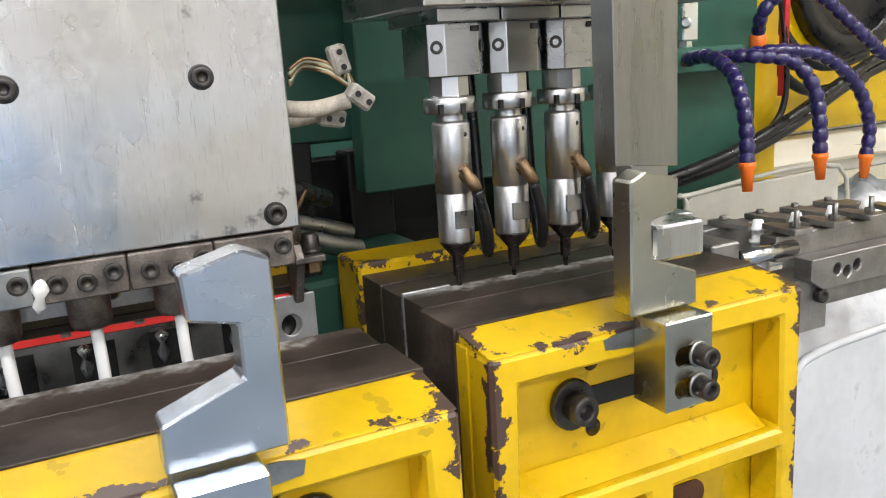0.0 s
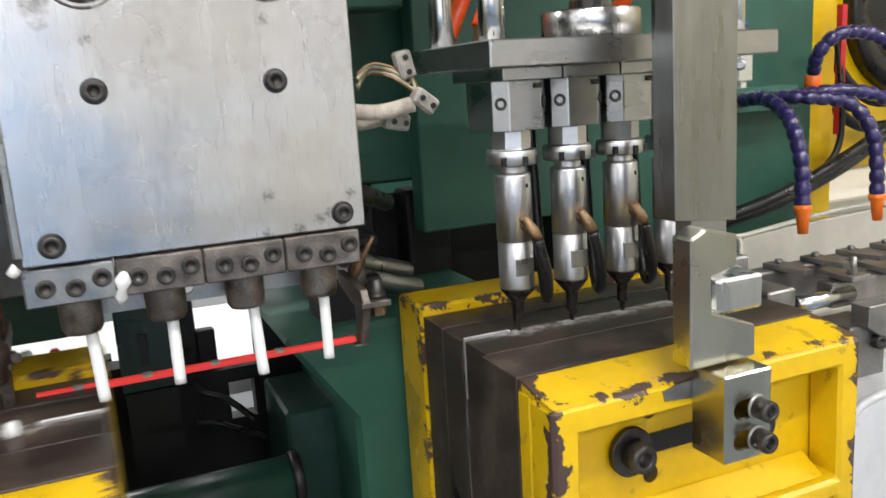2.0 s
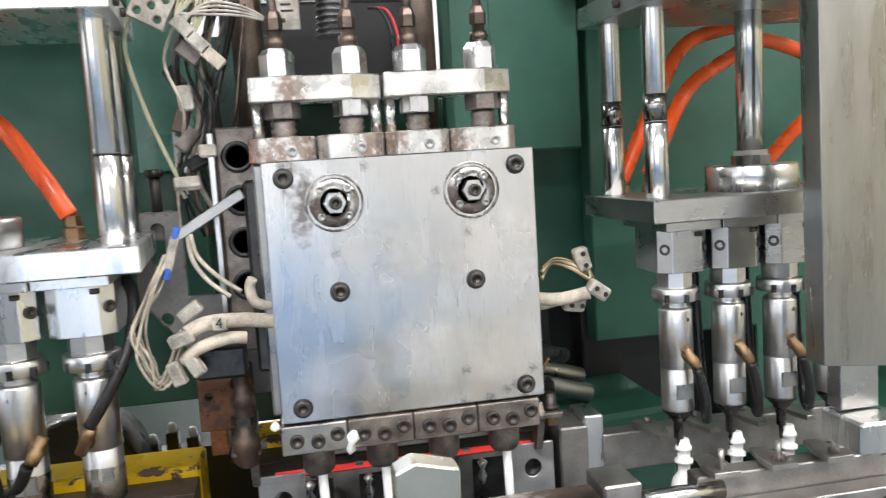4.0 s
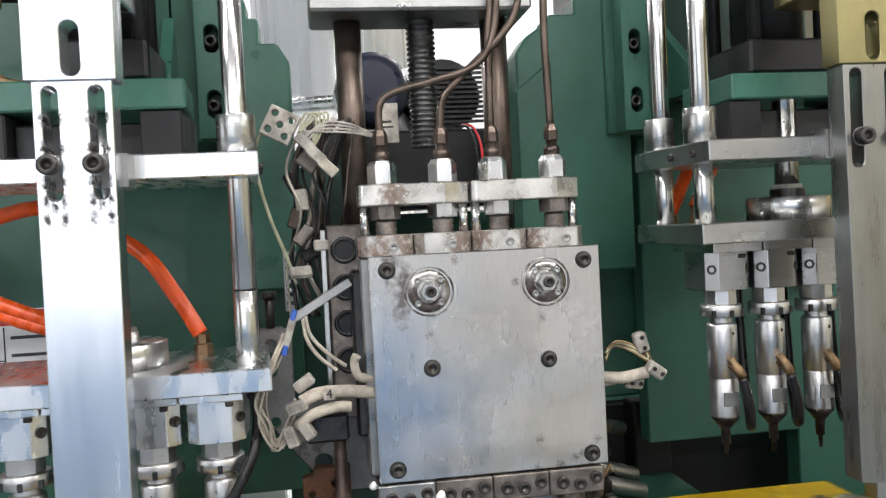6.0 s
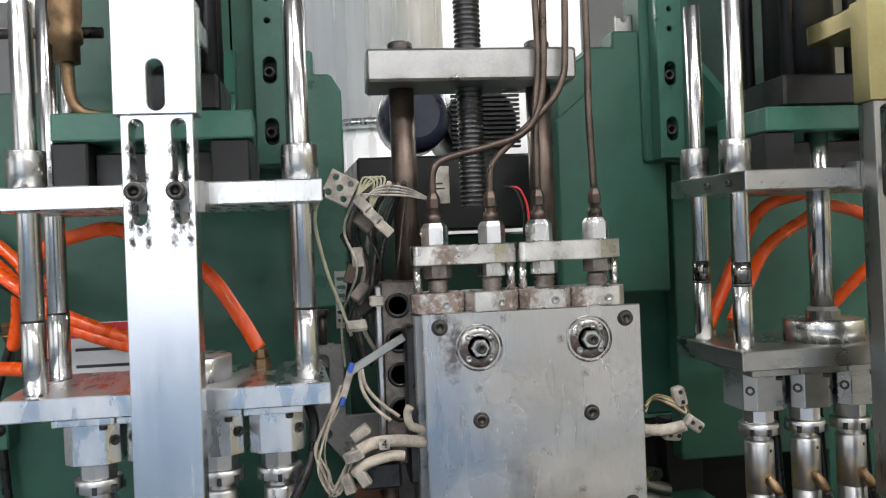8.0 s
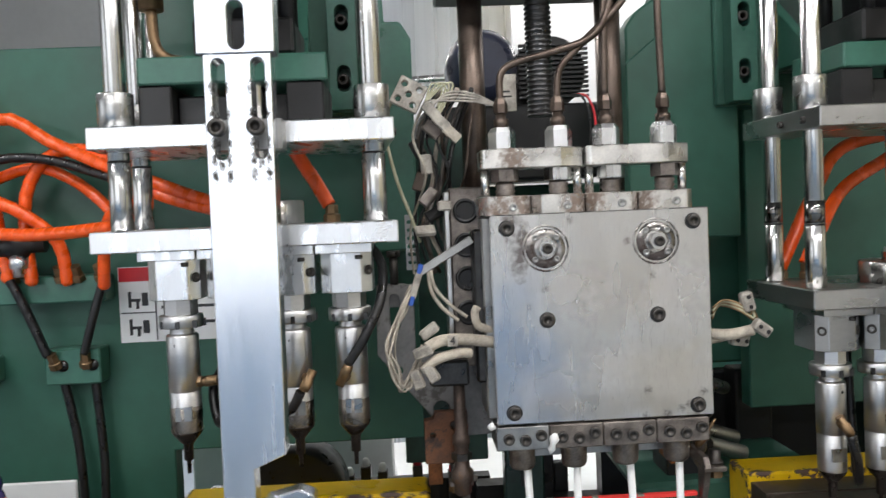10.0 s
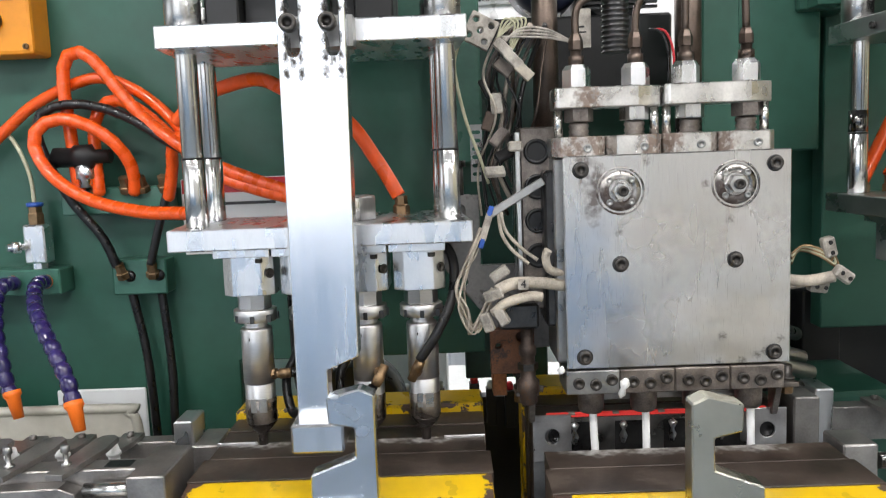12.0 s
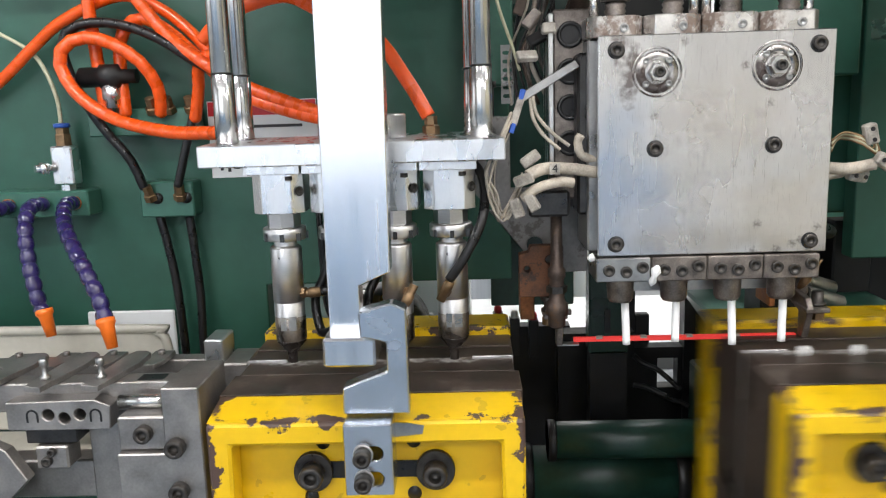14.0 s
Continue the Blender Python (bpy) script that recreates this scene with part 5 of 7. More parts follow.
    cu = bpy.data.curves.new("tag_number", "FONT")
    cu.body, cu.size, cu.align_x, cu.align_y, cu.extrude = "4", 0.013, "CENTER", "CENTER", 0.0002
    cu.materials.append(BLACK)
    tx = new("tag_number", cu)
    tx.parent = o
    tx.matrix_local = Matrix.Translation(SEAT[0]((-0.1718, -0.0016, -0.0185)) - ORIGIN[o.name]) @ pose(0, 0, 0, 90, 0, 0)
    part("cable_sleeve", Shape().tube([(-0.122, 0.028, -0.012), (-0.138, 0.022, -0.006), (-0.142, 0.022, 0.008), (-0.139, 0.02, 0.016)], 0.0050, 8, 6), CLOTH, o)
    part("cable_sleeve", Shape().tube([(0.121, 0.02, -0.026), (0.150, 0.015, -0.029), (0.178, 0.01, -0.024)], 0.0066, 10, 6), CLOTH, o, "frayed white glass-fibre cable sleeve")
    part("cable_sleeve", Shape().tube([(0.121, 0.035, -0.032), (0.140, 0.045, -0.038), (0.163, 0.05, -0.036)], 0.0065, 10, 5), CLOTH, o)
    for x, y, z, ry in ((0.186, 0.008, -0.022, 35), (0.176, 0.02, 0.008, 75), (0.170, 0.03, -0.038, 10)):
        s = Shape().box(-0.0115, 0.0115, -0.006, 0.006, -0.007, 0.007, 0.002)
        s.bm.transform(pose(x, y, z, 10, ry, 12))
        cn = part("ceramic_plug", s, CERAMIC, o, "white ceramic cable plug")
        for dx in (-0.006, 0.006):
            q = pose(x, y, z, 10, ry, 12) @ Vector((dx, -0.0062, 0))
            part("contact_hole", Shape().cyl(q, q + Vector((0, -0.0006, 0)), 0.0025, 10), BLACK, cn)
    for k in range(5):
        a = 0.01 * k
        part("lead_wire", Shape().tube([(0.135, 0.02, 0.002 - 0.003 * k), (0.150, 0.025 + a * 0.3, 0.010 - 0.002 * k), (0.166, 0.02, 0.006 - 0.002 * k), (0.172 + 0.004 * k, 0.02, -0.004 * k), (0.180, 0.02, 0.006)], 0.0014, 6, 5), CLEAR if k % 2 else BRASS, o)
    rnd = random.Random(4)
    for k in range(9):
        j = lambda a: rnd.uniform(-a, a)
        part("lead_wire", Shape().tube([(-0.213 + j(0.003), 0.03, 0.043), (-0.226 + j(0.006), 0.02 + j(0.01), 0.012), (-0.240 + j(0.006), 0.015 + j(0.012), -0.020), (-0.240 + j(0.008), 0.015 + j(0.012), -0.048), (-0.225 + j(0.006), 0.02, -0.072 + j(0.006)), (-0.205, 0.015 + j(0.01), -0.035 + j(0.012))], 0.0013, 6, 6), CLOTH, o)
    for x, y, z, ry in ((-0.205, 0.004, -0.030, -20), (-0.196, 0.014, -0.008, -35), (-0.196, 0.008, -0.055, 60), (-0.212, 0.010, -0.062, 70)):
        s = Shape().box(-0.011, 0.011, -0.005, 0.005, -0.006, 0.006, 0.0015)
        s.bm.transform(pose(x, y, z, 6, ry, -8))
        part("ceramic_plug", s, CERAMIC, o)
    part("cable_sleeve", Shape().tube([(-0.205, 0.012, -0.052), (-0.190, 0.006, -0.040), (-0.165, 0.008, -0.034), (-0.150, 0.012, -0.036)], 0.0058, 9, 6), CLOTH, o)
    part("dark_clamp", Shape().box(-0.196, -0.150, 0.022, 0.05, -0.075, -0.045, 0.003), DARKSTEEL, o)
    s = Shape().box(-0.036, 0.036, -0.002, 0.002, -0.0048, 0.0048, 0.001)
    s.bm.transform(pose(-0.172, 0.03, 0.076, 0, -30, 0))
    part("flat_strap", s, GREYSTEEL, o, "thin grey metal strap")
    part("lead_wire", Shape().tube([(-0.190, 0.03, 0.060), (-0.186, 0.03, 0.040), (-0.170, 0.03, 0.020), (-0.150, 0.03, 0.004)], 0.0022, 6, 6), CLOTH, o)
    part("lead_wire", Shape().tube([(-0.193, 0.032, 0.060), (-0.190, 0.03, 0.036), (-0.178, 0.03, 0.016), (-0.160, 0.03, 0.000)], 0.0022, 6, 6), CLOTH, o)
    s = Shape().box(-0.004, 0.004, -0.003, 0.003, -0.016, 0.016, 0.001)
    s.bm.transform(pose(-0.208, 0.028, 0.044, 0, 18, 0))
    part("crimp_plug", s, CERAMIC, o)
    for dz in (-0.018, 0.018):
        s = Shape().box(-0.003, 0.003, -0.0032, 0.0032, -0.006, 0.006, 0.001)
        s.bm.transform(pose(-0.208 + dz * 0.3, 0.028, 0.044 + dz, 0, 18, 0))
        part("crimp_sleeve", s, BLUEPLUG, o, "blue crimp sleeve")
    # terminal block hanging at the upper left, with its wires
    s = Shape().prism([(-0.017, -0.017), (0.017, -0.017), (0.017, 0.017), (-0.017, 0.017)], -0.006, 0.006, holes=[circle(0, 0, 0.0036, 12)] + [circle(a, b, 0.0036, 12) for a, b in ((0.0095, 0.0095), (-0.0095, 0.0095), (0.0095, -0.0095), (-0.0095, -0.0095))], bevel=0.001)
    s.bm.transform(pose(-0.205, 0.05, 0.265, 0, 28, 0))
    tb = part("terminal_plate", s, CERAMIC, o, "white ceramic terminal plate with five holes")
    for k in range(4):
        part("lead_wire", Shape().tube([(-0.183, 0.05, 0.258 - 0.004 * k), (-0.160, 0.045, 0.256 + 0.003 * k), (-0.130, 0.045, 0.254 + 0.003 * k), (-0.100, 0.05, 0.248)], 0.0014, 6, 6), CERAMIC, tb)
        part("lead_wire", Shape().tube([(-0.186, 0.05, 0.256), (-0.178 + 0.006 * k, 0.045, 0.276), (-0.166 + 0.004 * k, 0.045, 0.270), (-0.172, 0.05, 0.250 - 0.004 * k)], 0.0013, 6, 6), CLEAR, tb)
    for k in range(3):
        s = Shape().box(-0.011, 0.011, -0.004, 0.004, -0.006, 0.006, 0.001)
        s.bm.transform(pose(-0.180 + 0.012 * k, 0.05, 0.246 - 0.014 * k, 0, 45, 0))
        part("plug", s, CERAMIC if k < 2 else CLOTH, tb)
    part("lead_wire", Shape().tube([(-0.222, 0.055, 0.262), (-0.233, 0.07, 0.23), (-0.222, 0.09, 0.17), (-0.205, 0.10, 0.12), (-0.196, 0.10, 0.09)], 0.0022, 6, 6), CLEAR, tb)
    # carrier rail on the left with round holes
    rail = part("carrier_rail", Shape().prism([(-0.160, -0.06), (-0.118, -0.06), (-0.118, 0.155), (-0.160, 0.155)], 0.062, 0.11, holes=[circle(-0.1425, z, 0.0115, 18) for z in (0.127, 0.086, 0.046, 0.005)], bevel=0.002), GRIME, o)
    part("rail_back", Shape().box(-0.158, -0.132, 0.1101, 0.125, -0.06, 0.155), BLACKPAINT, rail)
    part("rail_edge", Shape().box(-0.1665, -0.1605, 0.050, 0.115, -0.03, 0.150, 0.001), STEEL, rail)
    part("rail_lug", Shape().box(-0.176, -0.160, 0.045, 0.065, 0.128, 0.140, 0.002), CERAMIC, rail)
    for z in (0.127, 0.086, 0.046, 0.005):
        part("rubber_ring", Shape().lathe((-0.1425, 0.062, z), (0, -1, 0), [(0.0150, 0), (0.0150, 0.002), (0.0105, 0.002), (0.0105, 0)], 20), BLACK, rail)
    rn = random.Random(9)
    for k in range(10):
        x = -0.195 + 0.006 * k
        q = lambda a: rn.uniform(-a, a)
        part("lead_wire", Shape().tube([(x + 0.02, 0.07 + q(0.02), 0.27), (x + q(0.012), 0.085 + q(0.02), 0.22), (x + q(0.014), 0.10 + q(0.03), 0.17), (x - 0.01 + q(0.012), 0.11 + q(0.03), 0.11), (x + q(0.01), 0.12, 0.05)], 0.0016 + 0.0008 * (k % 3), 6, 6), (CLOTH, BLACK, GRIME, BLACK, PIPE)[k % 5], o)
    for k in range(7):
        s = Shape().box(-0.012, 0.012, -0.004, 0.004, -0.007, 0.007, 0.0015)
        s.bm.transform(pose(-0.188 + q(0.018), 0.08 + q(0.02), 0.225 - 0.02 * k, 8 * k, 40 + 23 * k, 10))
        part("plug", s, (GRIME, BLACKPAINT, CERAMIC, PIPE)[k % 4], o)
    # hanging columns, screw and top bridge
    part("column", Shape().cyl((-0.122, 0.10, 0.12), (-0.122, 0.10, 0.396), 0.0155, 20), PIPE, o, "brown steel hanging column")
    part("column", Shape().cyl((0.0485, 0.10, 0.12), (0.0485, 0.10, 0.405), 0.0155, 20), PIPE, o, "brown steel hanging column")
    prof = []
    for k in range(66):
        prof += [(0.0168, 0.0060 * k), (0.0168, 0.0060 * k + 0.0015), (0.0138, 0.0060 * k + 0.0038)]
    part("lead_screw", Shape().lathe((-0.038, 0.10, 0.24), (0, 0, 1), prof, 16), DARKSTEEL, o, "black threaded spindle")
    top = part("top_bridge", Shape().box(-0.166, 0.082, 0.046, 0.135, 0.386, 0.424, 0.003), GREYSTEEL, o, "heavy steel bridge bar")
    for x in (-0.122, 0.0485):
        part("cap_screw", Shape().lathe((x, 0.10, 0.424), (0, 0, 1), [(0.0155, 0), (0.0155, 0.017), (0.0135, 0.019)], 20), BLACKOX, top)
    part("name_plate", Shape().box(-0.094, -0.072, 0.078, 0.080, 0.245, 0.290, 0.001), CERAMIC, o)
    part("print_bar", Shape().box(-0.090, -0.086, 0.0774, 0.0779, 0.252, 0.256).box(-0.090, -0.078, 0.0774, 0.0779, 0.262, 0.264).box(-0.090, -0.080, 0.0774, 0.0779, 0.268, 0.270), BLACK, o)
    for x in (0.004, 0.010):
        part("lead_wire", Shape().tube([(x - 0.012, 0.07, 0.262), (x, 0.065, 0.258), (x + 0.008, 0.062, 0.235), (x + 0.008, 0.062, 0.20)], 0.0015, 6, 6), RED if x > 0.005 else BLACK, o)
    # side plate behind the right edge
    part("rear_plate", Shape().box(0.131, 0.139, 0.10, 0.14, -0.10, 0.09, 0.001), GREYSTEEL, o)
    part("rear_pipe", Shape().cyl((0.13, 0.14, -0.10), (0.20, 0.20, -0.13), 0.012, 14).cyl((0.15, 0.10, -0.10), (0.21, 0.16, -0.125), 0.009, 14), DARKSTEEL, o)
    return o


seat("head")
HEAD = die_head()


def knife_mount():
    o = thing("knife_mount", (-0.02, 0.11, -0.19), "grey bracket plates beside the die head", "bracket")
    part("gusset", Shape().prism([(-0.250, 0.060), (-0.202, 0.060), (-0.202, -0.03), (-0.105, -0.03), (-0.105, -0.140), (-0.163, -0.142), (-0.252, -0.03)], 0.140, 0.148,
         holes=[slot(-0.227, 0.002, 0.048, 0.0065), circle(-0.172, -0.104, 0.0105, 18), circle(-0.226, -0.052, 0.0065, 12)], bevel=0.001), GREYPLATE, o, "grey painted bracket plate with a slot and round holes")
    part("slot_screw", Shape().cyl((-0.226, 0.150, 0.060), (-0.226, 0.150, 0.096), 0.0055, 10).cyl((-0.226, 0.150, 0.096), (-0.226, 0.150, 0.104), 0.009, 6), BLACKOX, o)
    part("screw_block", Shape().box(-0.240, -0.212, 0.1482, 0.160, 0.030, 0.0605, 0.001), GREYPLATE, o)
    part("slotted_strip", Shape().prism([(-0.206, 0.075), (-0.190, 0.075), (-0.190, 0.15), (-0.206, 0.15)], 0.19, 0.193, holes=[hslot(-0.204, -0.192, 0.085 + 0.011 * k, 0.0025, 4) for k in range(6)]), GREYSTEEL, o)
    return o


knife_mount()


def knife():
    """The red-hot cutting strip on its two arms, which sweeps forward and back."""
    o = thing("hot_knife", (0, 0.10, -0.205), "glowing red cutting strip between two dark steel arms", "hot knife")
    part("cutting_strip", Shape().box(-0.132, 0.143, 0.0945, 0.1010, -0.2120, -0.2065, 0.0006), HOT, o, "red-hot cutting strip")
    for x in (-0.10, -0.045, 0.012, 0.070):
        part("strip_mark", Shape().box(x - 0.004, x + 0.004, 0.0940, 0.1015, -0.2085, -0.2060), CERAMIC, o)
    for s in (-1, 1):
        arm = part("knife_arm", Shape().prism([(0.098, -0.2135), (0.086, -0.2135), (0.070, -0.170), (0.080, -0.158), (0.150, -0.152), (0.15, -0.166), (0.098, -0.178)], s * 0.150 - 0.004, s * 0.150 + 0.004, plane="yz", bevel=0.001), GRIME, o)
        part("arm_tongue", Shape().box(min(s * (0.126 if s < 0 else 0.141), s * 0.153), max(s * (0.126 if s < 0 else 0.141), s * 0.153), 0.090, 0.104, -0.2150, -0.2133), GREYSTEEL, arm)
        part("arm_lug", Shape().box(min(s * 0.143, s * 0.172), max(s * 0.143, s * 0.172), 0.070, 0.108, -0.175, -0.169, 0.001), GRIME, arm)
        part("arm_screw", Shape().lathe((s * 0.163, 0.088, -0.169), (0, 0, 1), [(0.0100, 0), (0.0100, 0.004), (0.0072, 0.004), (0.0072, 0.017), (0.0060, 0.018)], 16), BLACKOX, arm)
        part("arm_nut", Shape().lathe((s * 0.163, 0.088, -0.186), (0, 0, 1), [(0.0095, 0), (0.0095, 0.010)], flat=6), BRASS, arm)
        part("knuckle", Shape().lathe((s * 0.160, 0.125, -0.165), (0, 0, 1), [(0.007, 0), (0.009, 0.004), (0.009, 0.018), (0.006, 0.022), (0.006, 0.032)], 14), GRIME, arm)
    part("side_plate", Shape().box(-0.1925, -0.1745, 0.125, 0.165, -0.190, -0.135, 0.001), COPPER, o, "heat-tinted orange side plate")
    part("side_plate", Shape().box(0.1235, 0.1310, 0.125, 0.175, -0.180, -0.118, 0.001), COPPER, o, "heat-tinted orange side plate")
    part("rusty_plate", Shape().prism([(-0.200, -0.150), (-0.146, -0.150), (-0.146, -0.086), (-0.186, -0.086), (-0.189, -0.094), (-0.200, -0.096)], 0.085, 0.10, holes=[circle(-0.162, -0.104, 0.006, 14), circle(-0.190, -0.115, 0.004, 10)], bevel=0.001), RUST, o)
    shaft = part("pivot_shaft", Shape().lathe((-0.158, 0.068, -0.184), (0, 0, 1), [(0.007, 0), (0.0105, 0.003), (0.0105, 0.014), (0.0135, 0.017), (0.0135, 0.030), (0.0095, 0.034), (0.0085, 0.060), (0.0105, 0.063), (0.0105, 0.072), (0.0075, 0.076), (0.0068, 0.150), (0.0045, 0.153)], 18), SHAFTDARK, o, "greasy dark pivot shaft")
    part("shaft_nut", Shape().lathe((-0.158, 0.068, -0.140), (0, 0, 1), [(0.0125, 0), (0.0125, 0.008)], flat=6), BLACKOX, shaft)
    part("shaft_clip", Shape().box(-0.170, -0.138, 0.0775, 0.084, -0.172, -0.165, 0.001), GRIME, shaft)
    part("current_clip", Shape().lathe((0.145, 0.10, -0.150), (0.3, -0.5, 0.8), [(0.003, 0), (0.005, 0.006), (0.006, 0.018), (0.003, 0.026), (0.0015, 0.05)], 10), BRASS, o)
    return o


KNIFE = knife()

seat("plain")

# white plastic strands under the dies, which grow downward
STRANDS = []
for i, x in enumerate(DIE_X):
    b = 0.004 * (-1) ** i
    s = Shape().tube([(x, 0.030, -0.176), (x + 0.0008, 0.030, -0.21), (x + 0.002 + b * 0.3, 0.0295, -0.25), (x + 0.003 + b * 0.6, 0.029, -0.30)], 0.0046, 12, 6)
    STRANDS.append(single("plastic_strand", s, WHITE, (x, 0.030, -0.176), "soft white plastic strand hanging from a die", "plastic strand", "strands"))


# ---- behind the machine ----
def behind():
    o = thing("storage_tank", (0.0, 1.45, -1.35), "tall polished stainless steel drier tank", "tank")
    part("lower_shell", Shape().lathe((0.0, 1.45, -1.35), (0, 0, 1), [(0.20, 0), (0.20, 1.80), (0.19, 1.82), (0.195, 1.8295)], 40), TANK, o)
    part("upper_shell", Shape().lathe((0.0, 1.45, 0.48), (0, 0, 1), [(0.19, 0), (0.215, 0), (0.215, 1.57), (0.19, 1.57)], 40), TANK, o)
    part("clamp_band", Shape().lathe((0.0, 1.45, 0.485), (0, 0, 1), [(0.2152, 0), (0.219, 0.001), (0.219, 0.019), (0.2152, 0.02)], 40), STEEL, o)
    o = thing("drive_motor", (-0.03, 0.56, 0.30), "dark blue electric motor with cooling fins behind the die head", "motor")
    part("bell_housing", Shape().lathe((-0.035, 0.47, 0.395), (0, 1, 0), [(0.040, 0), (0.058, 0.012), (0.062, 0.035), (0.062, 0.10)], 28), NAVY, o)
    part("stator", Shape().cyl((0.085, 0.52, 0.385), (0.085, 0.70, 0.385), 0.062, 24), BLACKPAINT, o)
    for k in range(12):
        part("cooling_fin", Shape().box(0.030, 0.150, 0.510, 0.520, 0.340 + 0.008 * k, 0.344 + 0.008 * k), BLACKPAINT, o)
    part("base", Shape().box(-0.14, 0.16, 0.47, 0.74, 0.2005, 0.325, 0.004), BLACKPAINT, o)
    single("white_hood", Shape().box(0.02, 0.16, 0.70, 0.90, 0.43, 0.47, 0.02, 3), PANELWHITE, (0.1, 0.8, 0.43), "white plastic machine hood", "hood")
    b = Shape()
    b.box(-0.60, 1.0, 2.4, 2.42, -Z0, 1.5)
    single("perforated_screen", b, SCREENGREY, (0.4, 2.4, -Z0), "pale perforated sheet screen far behind", "screen")
    # valve rack seen through the lower opening
    single("white_cabinet", Shape().box(-0.62, -0.20, 0.80, 0.84, -Z0, -0.255, 0.004), PANELWHITE, (-0.4, 0.8, -Z0), "white cabinet seen through the machine", "cabinet")
    # added flat white top, catches overhead light in place of the bright background
    o = thing("backdrop_table", (0.05, 1.0, -Z0), "added white table standing in for the bright background behind the machine", "table")
    part("tabletop", Shape().box(-0.195, 0.48, 0.66, 1.14, -0.450, -0.420, 0.004), PANELWHITE, o)
    for x in (-0.18, 0.44):
        for y in (0.68, 1.10):
            part("leg", Shape().box(x, x + 0.03, y, y + 0.03, -Z0, -0.4505), GREYSTEEL, o)
    first = None
    for k, (x, z, m) in enumerate(((-0.325, -0.29, RED), (-0.295, -0.30, PANELWHITE), (-0.265, -0.285, PANELWHITE), (-0.235, -0.295, PANELWHITE), (-0.172, -0.288, RED), (-0.142, -0.298, PANELWHITE), (-0.108, -0.302, RED), (0.030, -0.275, PANELWHITE), (0.047, -0.285, PANELWHITE))):
        o = thing("air_valve", (x, 0.56, z - 0.08), "small black air valve with a coloured knob", "valve", "row of air valves")
        part("body", Shape().box(x - 0.009, x + 0.009, 0.55, 0.575, z - 0.08, z - 0.012, 0.001), BLACKPAINT, o)
        part("knob", Shape().lathe((x, 0.562, z - 0.012), (0, 0, 1), [(0.007, 0), (0.007, 0.010), (0.004, 0.014)], 12), m, o)
    b = Shape().lathe((-0.384, 0.45, -0.315), (0, 1, 0), [(0.080, 0), (0.086, 0.006), (0.086, 0.09), (0.080, 0.096)], 36)
    single("black_drum", b, BLACK, (-0.384, 0.45, -0.40), "round black rubber drum behind the mould", "drum")
    b = Shape().tube([(0.045, 0.46, -0.352), (0.060, 0.46, -0.366), (0.085, 0.45, -0.376), (0.115, 0.42, -0.400)], 0.0045, 10, 8).tube([(0.045, 0.46, -0.405), (0.065, 0.46, -0.408), (0.09, 0.45, -0.418), (0.13, 0.42, -0.43)], 0.0045, 10, 8)
    single("thick_cable", b, BLACK, (0, 0.4, -0.45), "black cables hanging in the dark machine bed", "cable")
    # oil hoses at the upper corner of each station
    for s in (-1, 1):
        b = Shape().cyl((s * 0.493, 0.06, 0.50), (s * 0.493, 0.06, 0.62), 0.02, 16)
        o = thing("hydraulic_hose", (s * 0.49, 0.06, 0.31), "black hydraulic hose with plated fitting and brass pipe", "hose", "blow stations")
        part("hose", b, BLACK, o)
        part("fitting", Shape().lathe((s * 0.493, 0.06, 0.395), (0, 0, 1), [(0.014, 0), (0.014, 0.02), (0.0175, 0.022), (0.0175, 0.035), (0.0150, 0.04), (0.0175, 0.05), (0.0175, 0.105)], 16), BRASS, o)
        part("elbow_pipe", Shape().tube([(s * 0.493, 0.06, 0.397), (s * 0.491, 0.06, 0.36), (s * 0.480, 0.06, 0.342), (s * 0.455, 0.06, 0.336), (s * 0.432, 0.06, 0.336)], 0.0062, 12, 6), BRASS, o)
        part("rigid_pipe", Shape().cyl((s * 0.500, 0.09, 0.262), (s * 0.500, 0.09, 0.42), 0.008, 14), CHROME, o)
        b = Shape().cyl((s * 0.462, 0.10, 0.438), (s * 0.60, 0.10, 0.438), 0.0065, 12)
        single("cross_rod", b, BLACKOX, (s * 0.53, 0.10, 0.432), "black threaded cross rod with nut", "rod", "blow stations")


seat("behind")
behind()


# ---- on the green side panel: manifolds, hoses, sign and switch box ----
def hose(points, r, material, label, category="hose", group="air hoses"):
    at = points[0]
    return single("air_hose", Shape().tube(points, r, 12, 8), material, at, label, category, group)


